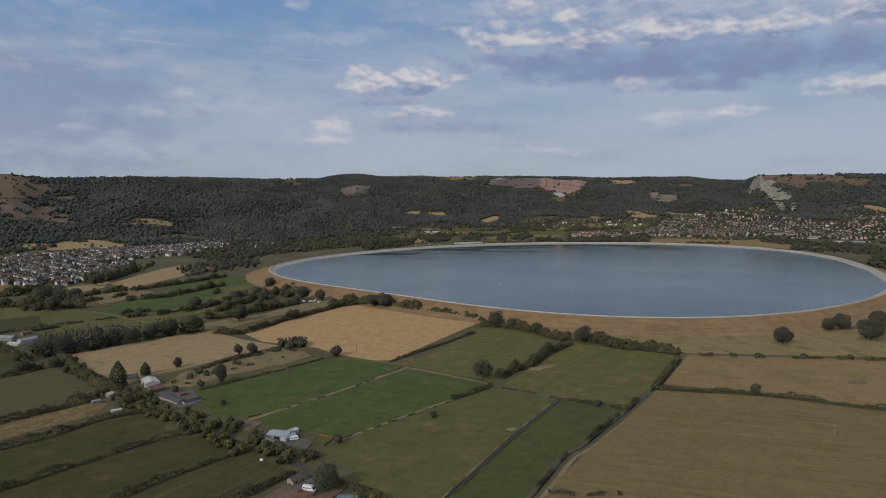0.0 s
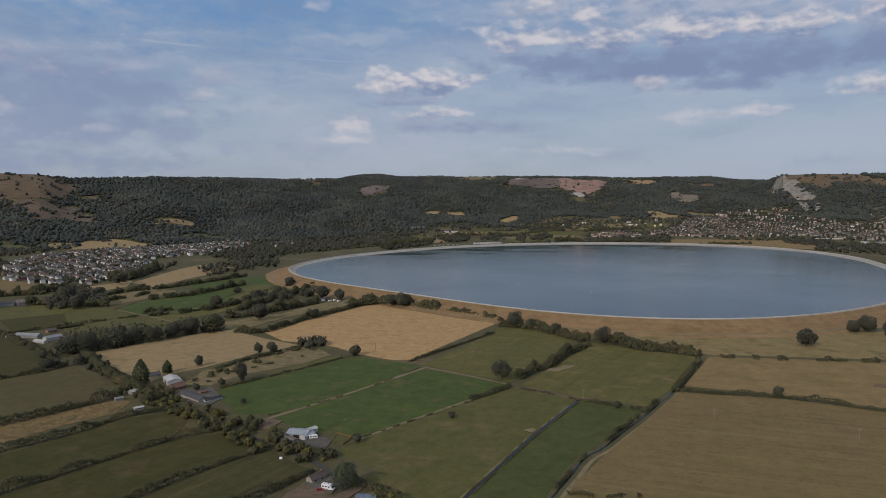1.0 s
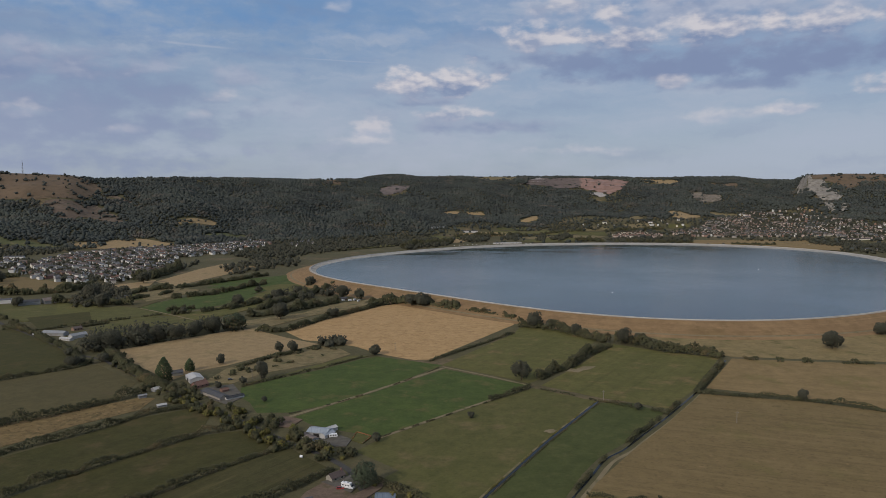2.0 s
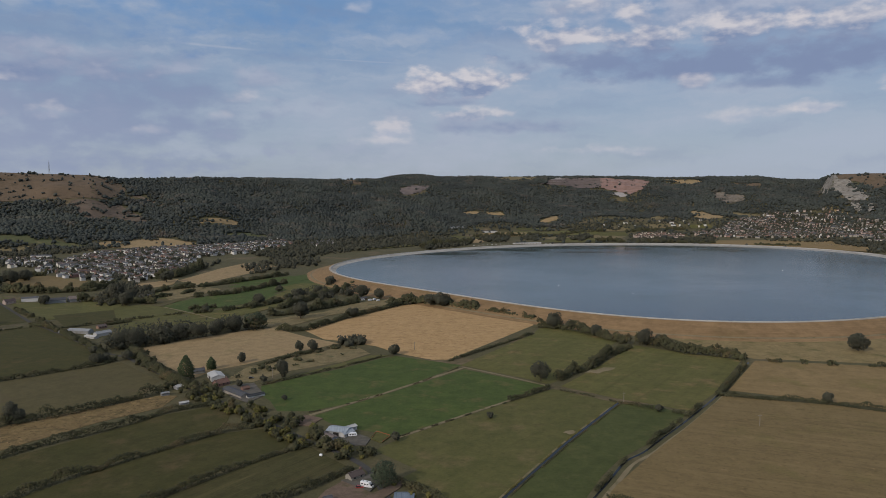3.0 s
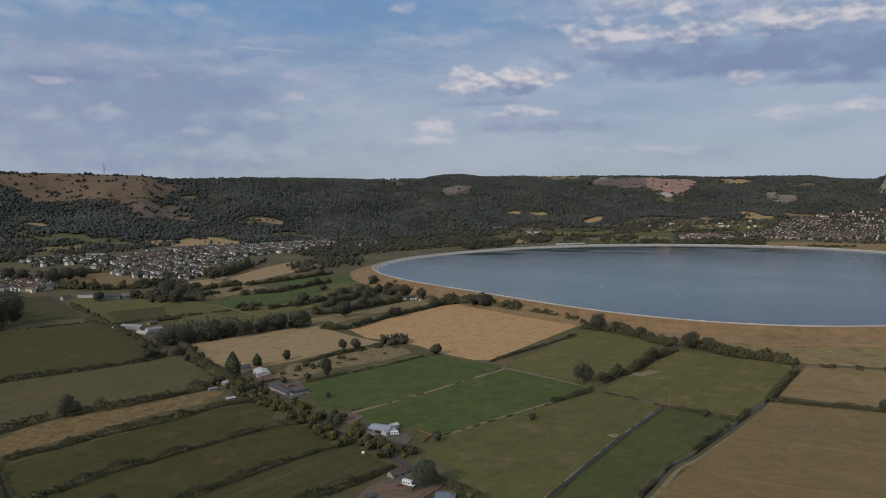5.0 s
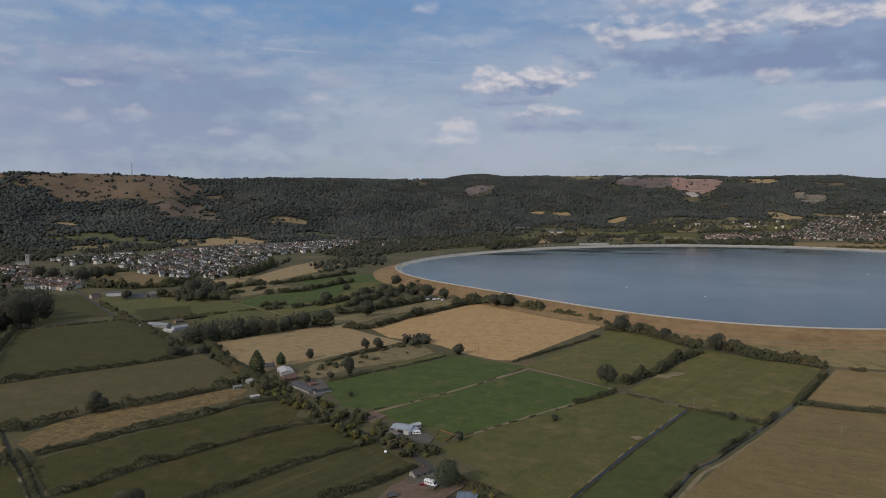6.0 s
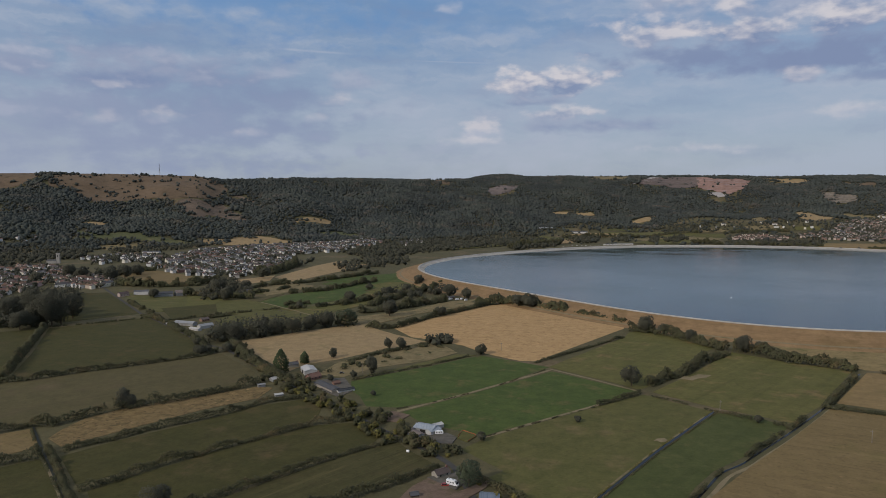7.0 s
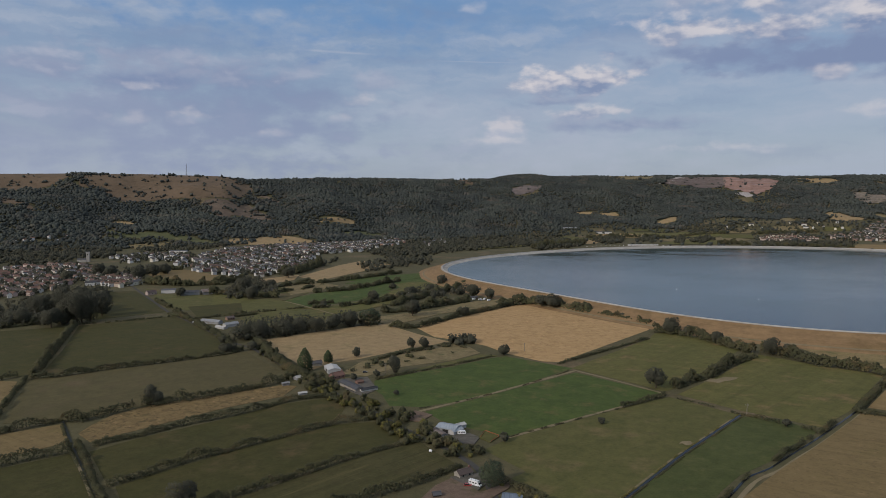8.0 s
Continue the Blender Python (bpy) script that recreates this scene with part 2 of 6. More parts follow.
DRY_TRACK = material("dry_track", (0.17, 0.135, 0.075), (0.26, 0.21, 0.125), 12, 1.2, (0.11, 0.105, 0.045), 9, bump=0.3)
ASPHALT = material("asphalt", (0.054, 0.051, 0.047), (0.078, 0.074, 0.068), 15, 0.8, bump=0.2)
LINING = material("pale_concrete_lining", (0.36, 0.34, 0.31), (0.50, 0.475, 0.44), 20, 2, (0.30, 0.28, 0.24), 30, bump=0.2)
SHINGLE = material("pale_shingle", (0.30, 0.28, 0.245), (0.43, 0.405, 0.36), 18, 2, (0.22, 0.20, 0.165), 16, bump=0.3)
PATH = material("crest_path", (0.32, 0.28, 0.23), (0.45, 0.41, 0.35), 20, 1.5)
# far leaves, and tree leaves less so, are blued to stand in for haze
LEAF_FAR = material("hazed_woodland_leaves", (0.043, 0.050, 0.048), (0.078, 0.085, 0.067), 190, 26, (0.110, 0.095, 0.073), 75, vary="island", amount=0.06, wear=1.0)
LEAF_HEDGE = material("hedge_leaves", (0.048, 0.050, 0.027), (0.085, 0.080, 0.038), 30, 2.5, (0.121, 0.093, 0.046), 22, vary="island", amount=0.05)
LEAF_SCRUB = material("yellowing_scrub_leaves", (0.083, 0.078, 0.024), (0.144, 0.127, 0.040), 12, 1.5, vary="island", amount=0.08)
LEAF_TREE = material("tree_leaves", (0.050, 0.053, 0.038), (0.089, 0.084, 0.057), 25, 2.0, vary="island", amount=0.05)
LEAF_WILLOW = material("willow_leaves", (0.051, 0.066, 0.038), (0.085, 0.098, 0.060), 20, 2.0, vary="island")
LEAF_CONIFER = material("conifer_needles", (0.037, 0.055, 0.026), (0.070, 0.089, 0.041), 20, 1.5, vary="island")
BARK = material("bark", (0.06, 0.045, 0.03), (0.11, 0.085, 0.06), 2, 0.3, bump=0.5)

YARD = material("grey_gravel", (0.094, 0.084, 0.069), (0.144, 0.130, 0.109), 10, 0.7, (0.072, 0.070, 0.046), 9, bump=0.3)
YARD_BROWN = material("brown_earth", (0.128, 0.088, 0.062), (0.186, 0.132, 0.095), 10, 0.7, (0.098, 0.084, 0.042), 8, bump=0.4)

DITCH_MUD = material("weedy_ditch", (0.016, 0.018, 0.012), (0.030, 0.032, 0.020), 8, 1.0, rough=0.6)


def water_material(name, depth_colour, rough, wave, size, sheltered=0.0, spec=0.5):
    m = bpy.data.materials.new(name)
    m.use_nodes = True
    g = Nodes(m.node_tree)
    pos = g.add("ShaderNodeNewGeometry").outputs["Position"]
    low = g.noise(pos, 1 / size, 3.0, 0.5)
    patch = g.noise(pos, 1 / 220.0, 4.0, 0.55)
    # calm water lies in patches in the lee of the far and western banks, ruffled water in the open
    px, py, _ = g.add("ShaderNodeSeparateXYZ", {0: pos}).outputs
    lee = g.math("MULTIPLY_ADD", g.math("MULTIPLY_ADD", px, -0.4, py), 1 / 600, -1520 / 600)
    drift = g.noise(g.add("ShaderNodeMapping", {"Vector": pos, "Scale": (0.006, 0.014, 0.01)}).outputs[0], 1.0, 5.0, 0.6)
    calm = g.math("MULTIPLY", g.step(g.math("ADD", g.math("MULTIPLY", drift, 2.2), lee), 1.05, 1.75), sheltered)
    bump = g.add("ShaderNodeBump", {"Height": low, "Strength": g.math("MULTIPLY_ADD", calm, -0.9 * wave, wave), "Distance": 0.5})
    col = g.mix(g.step(patch, 0.35, 0.65), depth_colour, tuple(c * 1.25 for c in depth_colour))
    shader = g.add("ShaderNodeBsdfPrincipled", {"Base Color": col, "Roughness": g.math("MULTIPLY", g.step(patch, 0.35, 0.65, rough, rough * 1.35), g.math("MULTIPLY_ADD", calm, -0.85, 1.0)), "IOR": 1.333,
                                                "Specular IOR Level": spec, "Normal": bump.outputs[0]})
    g.add("ShaderNodeOutputMaterial", {"Surface": shader.outputs[0]})
    return m


WATER = water_material("reservoir_water", (0.026, 0.048, 0.052), 0.13, 0.12, 3.0, 1.0)
DITCH_WATER = water_material("ditch_water", (0.016, 0.018, 0.017), 0.12, 0.1, 2.0, spec=0.2)


# ---- mesh helpers ----
def mesh_object(name, verts, faces, mat, parent=None, label=""):
    """One mesh object from arrays: faces is an (n, 3) or (n, 4) array."""
    verts, faces = np.asarray(verts, np.float32), np.asarray(faces, np.int32)
    me = bpy.data.meshes.new(name)
    n, k = faces.shape
    me.vertices.add(len(verts))
    me.vertices.foreach_set("co", verts.ravel())
    me.loops.add(n * k)
    me.loops.foreach_set("vertex_index", faces.ravel())
    me.polygons.add(n)
    me.polygons.foreach_set("loop_start", np.arange(0, n * k, k, dtype=np.int32))
    me.update(calc_edges=True)
    me.materials.append(mat)
    ob = new(name, me)
    ob.parent = parent
    if label:
        tagged(ob, label)
    return ob


def soften(ob, verts, centres, out, share=0.5):
    """Rounded shading for leaf clumps: each leaf face leans towards the outside of its crown."""
    n = len(centres)
    local = np.asarray(verts, float).reshape(n, -1, 3) - np.asarray(centres)[:, None, :]
    local /= np.linalg.norm(local, axis=2)[:, :, None] + 1e-9
    out = np.asarray(out, float)
    out = out / (np.linalg.norm(out, axis=1)[:, None] + 1e-9)
    normals = local * (1 - share) + out[:, None, :] * share
    normals /= np.linalg.norm(normals, axis=2)[:, :, None] + 1e-9
    ob.data.polygons.foreach_set("use_smooth", np.ones(len(ob.data.polygons), bool))
    ob.data.normals_split_custom_set_from_vertices(normals.reshape(-1, 3).astype(np.float32))
    return ob


def part(name, bm, mat, parent=None, label=""):
    me = bpy.data.meshes.new(name)
    bmesh.ops.recalc_face_normals(bm, faces=bm.faces[:])
    bm.to_mesh(me)
    bm.free()
    me.materials.append(mat)
    ob = new(name, me)
    ob.parent = parent
    if label:
        tagged(ob, label)
    return ob


# Terrain: a flat vale, and an escarpment whose foot, crest and height change with the bearing (degrees, left positive).
BEARING = (-60, -38, -33, -27, -24.8, -23.9, -21.9, -19.6, -15, -10, -3, 2, 6, 10, 14, 17, 21, 25, 30, 32, 38, 43, 47, 70)
CREST_Z = (241, 246, 247, 253, 251, 231, 236, 253, 247, 255, 260, 257, 251, 237, 228, 229, 232, 231, 219, 232, 239, 238, 233, 222)
CREST_R = (3800, 3800, 3800, 3737, 3800, 4180, 4243, 4180, 4053, 4117, 4053, 3927, 3800, 3673, 3547, 3483, 3420, 3293, 3167, 3103, 3103, 3103, 3103, 3103)
FOOT_R = (2407, 2407, 2407, 2407, 2407, 2470, 2508, 2533, 2533, 2533, 2470, 2407, 2356, 2280, 2229, 2204, 2179, 2153, 2128, 2103, 2077, 2052, 2027, 2027)


def smooth(u):
    u = np.clip(u, 0, 1)
    return u * u * (3 - 2 * u)


def wobble(x, y, size, seed):
    """A soft random field between about -1 and 1."""
    v = 0
    for k in range(5):
        a = seed * 1.7 + k * 2.399
        v = v + np.sin((x * math.cos(a) + y * math.sin(a)) / size * (1 + 0.37 * k) + seed * 3.1 + k * 1.3)
    return v / 3


def height(x, y):
    x, y = np.asarray(x, float), np.asarray(y, float)
    r, b = np.hypot(x, y), np.degrees(np.arctan2(-x, y))
    foot, crest, top = (np.interp(b, BEARING, row) for row in (FOOT_R, CREST_R, CREST_Z))
    u = (r - foot) / (crest - foot)
    front = np.where(y > 0, 1.0, 0.0) * smooth((y - 250) / 760)
    rise = np.clip(u, 0, 1.3) ** 1.35
    z = top * np.where(rise < 0.9, rise, 1 - 0.1 * np.exp(-(rise - 0.9) / 0.1)) * front
    spur = 22 * wobble(b * 16, r / 11, 38, 1) + 16 * wobble(x, y, 165, 7) + 5 * wobble(x, y, 55, 2)
    z = z + spur * smooth(u * 3) * smooth((1.02 - u) * 4) * front
    far = np.hypot(x - 4650 * math.sin(math.radians(-7.8)), y - 4650 * math.cos(math.radians(-7.8)))
    return z + 36 * np.exp(-(far / 190) ** 2.4)


# ---- the ground: one sheet to the horizon ----
def ground_sheet():
    rings = np.concatenate([[0.02, 20.0], np.geomspace(60, 1850, 26), np.arange(1900, 4400, 25.0), np.arange(4430, 4990, 40.0)])
    turns = np.radians(np.concatenate([np.arange(-50, 60, 0.4), np.arange(60, 310, 5.0)]))
    rr, tt = np.meshgrid(rings, turns, indexing="ij")
    x, y = -rr * np.sin(tt), rr * np.cos(tt)
    verts = np.stack([x, y, height(x, y)], -1).reshape(-1, 3)
    n, m = rr.shape
    i, j = np.meshgrid(np.arange(n - 1), np.arange(m), indexing="ij")
    k = (j + 1) % m
    faces = np.stack([i * m + j, (i + 1) * m + j, (i + 1) * m + k, i * m + k], -1).reshape(-1, 4)[:, ::-1]
    ob = mesh_object("ground", verts, faces, GROUND)
    ob.data.polygons.foreach_set("use_smooth", np.ones(len(faces), bool))
    return tagged(ob, "wide vale of rough grass rising to a wooded ridge", "ground", kind="structure")


ground_sheet()
CLEARINGS, LAID = [], []


def field(name, mat, label, corners):
    """A field: a thin sheet of turf on the ground, following the slope where it rises."""
    far = max(math.hypot(*c) for c in corners) > 1950
    bm = bmesh.new()
    bm.faces.new([bm.verts.new((x, y, 0)) for x, y in corners])
    if far:
        CLEARINGS.append(np.array(corners, float))
        xs, ys = [c[0] for c in corners], [c[1] for c in corners]
        for axis, lo, hi in ((0, min(xs), max(xs)), (1, min(ys), max(ys))):
            for s in np.arange(lo + 15, hi, 22.0):
                co, no = [0, 0, 0], [0, 0, 0]
                co[axis], no[axis] = s, 1
                bmesh.ops.bisect_plane(bm, geom=bm.verts[:] + bm.edges[:] + bm.faces[:], plane_co=co, plane_no=no)
        for v in bm.verts:
            v.co.z = float(height(v.co.x, v.co.y)) + 0.8 + 0.02 * len(CLEARINGS)
        bmesh.ops.triangulate(bm, faces=bm.faces[:])
    else:
        made = bmesh.ops.extrude_face_region(bm, geom=bm.faces[:])
        for v in made["geom"]:
            if isinstance(v, bmesh.types.BMVert):
                v.co.z = 0.06 + 0.008 * len(LAID)
        LAID.append(label)
    ob = part(name, bm, mat)
    if ob.data.polygons[0].normal.z < 0 and far:
        ob.data.flip_normals()
    return tagged(ob, label, "field", kind="structure")


def offset_line(line, width):
    p = np.array(line, float)
    d = np.gradient(p, axis=0)
    d /= np.linalg.norm(d, axis=1)[:, None]
    side = np.stack([-d[:, 1], d[:, 0]], 1) * width / 2
    return p + side, p - side


def resample(line, gap):
    p = np.array(line, float)
    s = np.concatenate([[0], np.cumsum(np.linalg.norm(np.diff(p, axis=0), axis=1))])
    t = np.arange(0, s[-1] + gap, gap)
    return np.stack([np.interp(t, s, p[:, 0]), np.interp(t, s, p[:, 1])], 1)


def strip(name, mat, label, width, line, z):
    p = resample(line, 6.0)
    for _ in range(2):
        p[1:-1] = (p[:-2] + 2 * p[1:-1] + p[2:]) / 4
    wide = width * (1 + 0.18 * wobble(p[:, 0], p[:, 1], 6.0, 3))[:, None]
    d = np.gradient(p, axis=0)
    d /= np.linalg.norm(d, axis=1)[:, None] + 1e-9
    side = np.stack([-d[:, 1], d[:, 0]], 1) * wide / 2
    n = len(p)
    verts = np.concatenate([np.c_[p + side, np.full(n, z)], np.c_[p - side, np.full(n, z)]])
    i = np.arange(n - 1)
    ob = mesh_object(name, verts, np.stack([i + n, i + n + 1, i + 1, i], -1), mat)
    return tagged(ob, label, name, kind="structure")


# ---- vegetation ----
OCTA_V = np.array([(1, 0, 0), (-1, 0, 0), (0, 1, 0), (0, -1, 0), (0, 0, 1), (0, 0, -1)], float)
OCTA_F = np.array([(0, 2, 4), (2, 1, 4), (1, 3, 4), (3, 0, 4), (2, 0, 5), (1, 2, 5), (3, 1, 5), (0, 3, 5)])
G = 0.618
ICO_V = np.array([(-G, 1, 0), (G, 1, 0), (-G, -1, 0), (G, -1, 0), (0, -G, 1), (0, G, 1), (0, -G, -1), (0, G, -1), (1, 0, -G), (1, 0, G), (-1, 0, -G), (-1, 0, G)], float) / 1.18
ICO_F = np.array([(0, 11, 5), (0, 5, 1), (0, 1, 7), (0, 7, 10), (0, 10, 11), (1, 5, 9), (5, 11, 4), (11, 10, 2), (10, 7, 6), (7, 1, 8),
                  (3, 9, 4), (3, 4, 2), (3, 2, 6), (3, 6, 8), (3, 8, 9), (4, 9, 5), (2, 4, 11), (6, 2, 10), (8, 6, 7), (9, 8, 1)])


def clumps(centres, sizes, rng, base="octa", ragged=0.4):
    """Ragged little leaf clumps at the centres: verts and faces."""
    bv, bf = (OCTA_V, OCTA_F) if base == "octa" else (ICO_V, ICO_F)
    n, m = len(centres), len(bv)
    q = rng.normal(size=(n, 4))
    q /= np.linalg.norm(q, axis=1)[:, None]
    w, x, y, z = q.T
    rot = np.stack([1 - 2 * (y * y + z * z), 2 * (x * y - z * w), 2 * (x * z + y * w), 2 * (x * y + z * w), 1 - 2 * (x * x + z * z), 2 * (y * z - x * w),
                    2 * (x * z - y * w), 2 * (y * z + x * w), 1 - 2 * (x * x + y * y)], -1).reshape(n, 3, 3)
    v = np.einsum("nij,mj->nmi", rot, bv) * (1 + ragged * rng.uniform(-1, 1, (n, m, 1)))
    v = v * np.asarray(sizes).reshape(n, 1, -1) + np.asarray(centres)[:, None, :]
    f = bf[None] + (np.arange(n) * m)[:, None, None]
    return v.reshape(-1, 3), f.reshape(-1, 3)


def hedge(line, tall, wide, gap, mat):
    """A hedgerow of leaf clumps, uneven in height, with gaps where it is patchy."""
    rng = np.random.default_rng(int(abs(line[0][0] * 7 + line[0][1] * 13)) + len(line))
    p = resample(line, 1.0)
    dist = math.hypot(*np.mean(p, axis=0))
    per = 13 if dist < 570 else 7 if dist < 890 else 3.2
    size = 0.44 if dist < 570 else 0.66 if dist < 890 else 1.15
    per, size = min(per * (0.5 + tall * wide / 30), 15 if dist < 900 else 9), size * (0.7 + tall * 0.06)
    keep = wobble(p[:, 0], p[:, 1], 5.5, 4) > (-2.0 if not gap else -0.75 + 1.7 * gap)
    top = tall * (0.75 + 0.36 * wobble(p[:, 0], p[:, 1], 6.5, 5) + 0.2 * wobble(p[:, 0], p[:, 1], 2.2, 6))
    top = np.clip(top, tall * 0.3, tall * 1.5)
    idx = np.nonzero(keep)[0]
    if len(idx) < 2:
        return None
    k = rng.choice(idx, int(len(idx) * per))
    u, v = rng.uniform(-1, 1, len(k)), rng.uniform(0, 1, len(k)) ** 0.6
    d = np.gradient(p, axis=0)[k]
    d /= np.linalg.norm(d, axis=1)[:, None] + 1e-9
    spread = wide / 2 * np.sqrt(np.clip(1.1 - v ** 2.5, 0, 1)) * u
    base = p[k] + rng.normal(0, 0.3, (len(k), 2)) + np.stack([-d[:, 1], d[:, 0]], 1) * spread[:, None]
    z = height(base[:, 0], base[:, 1]) + v * (top[k] - size * 0.6) + size * 0.2
    spots = np.c_[base, z]
    verts, faces = clumps(spots, size * rng.uniform(0.6, 1.3, len(k)), rng)
    ob = mesh_object("hedge", verts, faces, mat)
    soften(ob, verts, spots, np.c_[np.stack([-d[:, 1], d[:, 0]], 1) * u[:, None], 0.25 + v])
    kind = "patchy low hedge of mixed green shrubs between fields" if gap else "tall belt of dark green trees and shrubs" if tall > 7 else "dense dark green hedgerow of mixed shrubs between fields"
    return tagged(ob, kind, "hedge", "hedgerows")


def trunk_mesh(tall, thick, rng):
    bm = bmesh.new()

    def limb(a, b, ra, rb, sides=6):
        a, b = Vector(a), Vector(b)
        m = (b - a).to_track_quat("Z", "Y").to_matrix().to_4x4()
        m.translation = (a + b) / 2
        bmesh.ops.create_cone(bm, cap_ends=True, segments=sides, radius1=ra, radius2=rb, depth=(b - a).length, matrix=m)

    limb((0, 0, -0.2), (0, 0, tall * 0.45), thick, thick * 0.65, 8)
    for k in range(5):
        a = k * 1.257 + rng.uniform(-0.4, 0.4)
        r, z = tall * rng.uniform(0.12, 0.24), tall * rng.uniform(0.5, 0.75)
        limb((0, 0, tall * rng.uniform(0.25, 0.42)), (r * math.cos(a), r * math.sin(a), z), thick * 0.45, thick * 0.15, 5)
    return bm


LABELS = {"round": "broad dark green leafy tree", "willow": "pale grey-green willow with a full crown", "conifer": "tall narrow dark conifer"}


def tree(x, y, tall, wide, kind):
    rng = np.random.default_rng(int(abs(x) * 31 + abs(y) * 17))
    dist = math.hypot(x, y)
    fine = 0.36 if dist < 510 else 0.48 if dist < 760 else 0.75 if dist < 1140 else 1.2
    ob = new("tree")
    z0 = float(height(x, y))
    ob.location = (x, y, z0)
    rad, low = tall * wide / 2, {"round": 0.03, "willow": 0.06, "conifer": 0.05}[kind]
    pts, lobes = [], int(11 + 3 * wide)
    want = int(np.clip(3.4 * (rad * tall) / (fine * fine), 160, 1350))
    if kind == "conifer":
        v = rng.uniform(0, 1, want) ** 1.25
        r = rad * np.clip(np.minimum(1.0, (1 - v) * 1.9 + 0.12), 0, 1) * rng.uniform(0.6, 1.05, want)
        a = rng.uniform(0, 6.283, want)
        pts = np.stack([r * np.cos(a), r * np.sin(a), tall * (low + (0.97 - low) * v)], 1)
    else:
        centre = np.array([0, 0, tall * (low + (1 - low) / 2)])
        ext = np.array([rad, rad, tall * (1 - low) / 2])
        for k in range(lobes):
            d = rng.normal(size=3)
            d /= np.linalg.norm(d)
            d[2] = d[2] * 0.9 + 0.05
            c = centre + d * ext * 0.54
            s = rng.normal(size=(want // lobes, 3))
            s /= np.linalg.norm(s, axis=1)[:, None]
            pts.append(c + s * ext * rng.uniform(0.38, 0.52) * rng.uniform(0.75, 1.08, (len(s), 1)))
        pts = np.concatenate(pts)
        pts = pts[pts[:, 2] > tall * low * 0.6]
        pts[:, 2] = np.clip(pts[:, 2], 0.3, tall)
    verts, faces = clumps(pts, fine * rng.uniform(0.65, 1.35, len(pts)), rng)
    leaf = {"round": LEAF_TREE, "willow": LEAF_WILLOW}.get(kind, LEAF_CONIFER)
    heart = np.array([0, 0, tall * 0.42])
    soften(mesh_object("crown", verts, faces, leaf, ob), verts, pts, (pts - heart) * (1, 1, rad / tall * 2))
    part("trunk", trunk_mesh(tall, max(0.18, tall * 0.028), rng), BARK, ob)
    return tagged(ob, LABELS[kind], "tree", "field trees")


def copse(corners, gap, tall, mat, label):
    """A stand of trees filling a plot."""
    rng = np.random.default_rng(int(abs(corners[0][0]) + abs(corners[1][1])))
    poly = np.array(corners, float)
    lo, hi = poly.min(0), poly.max(0)
    n = max(3, int(np.prod(hi - lo) / gap ** 2))
    x, y = rng.uniform(lo[0], hi[0], n), rng.uniform(lo[1], hi[1], n)
    ok = inside(x, y, poly)
    x, y = x[ok], y[ok]
    far = math.hypot(*poly.mean(0))
    per, size = (75, 0.62) if far < 560 else (34, 1.05) if far < 1140 else (9, 2.1)
    h = tall * rng.uniform(0.4, 1.25, len(x))
    d = rng.normal(size=(len(x), per, 3))
    d /= np.linalg.norm(d, axis=2)[:, :, None]
    d *= rng.uniform(0.45, 1.1, (len(x), per, 1))
    form = np.stack([rng.uniform(0.32, 0.62, len(x)), rng.uniform(0.32, 0.62, len(x)), rng.uniform(0.40, 0.50, len(x))], 1)
    c = np.stack([x, y, height(x, y) + h * 0.5], 1)[:, None, :] + d * (h[:, None, None] * form[:, None, :])
    c[:, :, 2] = np.maximum(c[:, :, 2], height(c[:, :, 0], c[:, :, 1]) + 0.2)
    c = c.reshape(-1, 3)
    verts, faces = clumps(c, size * rng.uniform(0.6, 1.3, len(c)), rng, "octa", 0.35)
    ob = soften(mesh_object("copse", verts, faces, mat), verts, c, d.reshape(-1, 3) + (0, 0, 0.2))
    return tagged(ob, label, "trees", kind="stuff")


def inside(x, y, poly):
    hit = np.zeros(len(x), bool)
    for (x0, y0), (x1, y1) in zip(poly, np.roll(poly, -1, axis=0)):
        cross = (y0 > y) != (y1 > y)
        hit ^= cross & (x < (x1 - x0) * (y - y0) / (y1 - y0 + 1e-9) + x0)
    return hit


# ---- bare rock ----
ROCKS = []
ROCK_PINK = material("pink_quarry_stone", (0.210, 0.128, 0.103), (0.320, 0.210, 0.175), 40, 6, (0.276, 0.205, 0.186), 45, bump=0.6)
ROCK_GREY = material("grey_limestone", (0.123, 0.102, 0.082), (0.237, 0.200, 0.158), 22, 5, (0.049, 0.047, 0.025), 26, bump=0.7)
ROCK_LIME = material("pale_limestone", (0.162, 0.144, 0.120), (0.342, 0.312, 0.271), 14, 4, (0.048, 0.048, 0.028), 20, bump=0.9)
ROCK_PURPLE = material("purple_grey_quarry_stone", (0.115, 0.088, 0.080), (0.175, 0.140, 0.125), 30, 6, (0.09, 0.08, 0.055), 40, bump=0.6)
ROCK_PALE = material("pale_quarry_spoil", (0.30, 0.27, 0.25), (0.40, 0.37, 0.345), 15, 4, bump=0.5)
ROCK_DULL = material("dull_quarry_stone", (0.123, 0.098, 0.089), (0.199, 0.162, 0.149), 30, 5, (0.067, 0.060, 0.043), 26, bump=0.6)


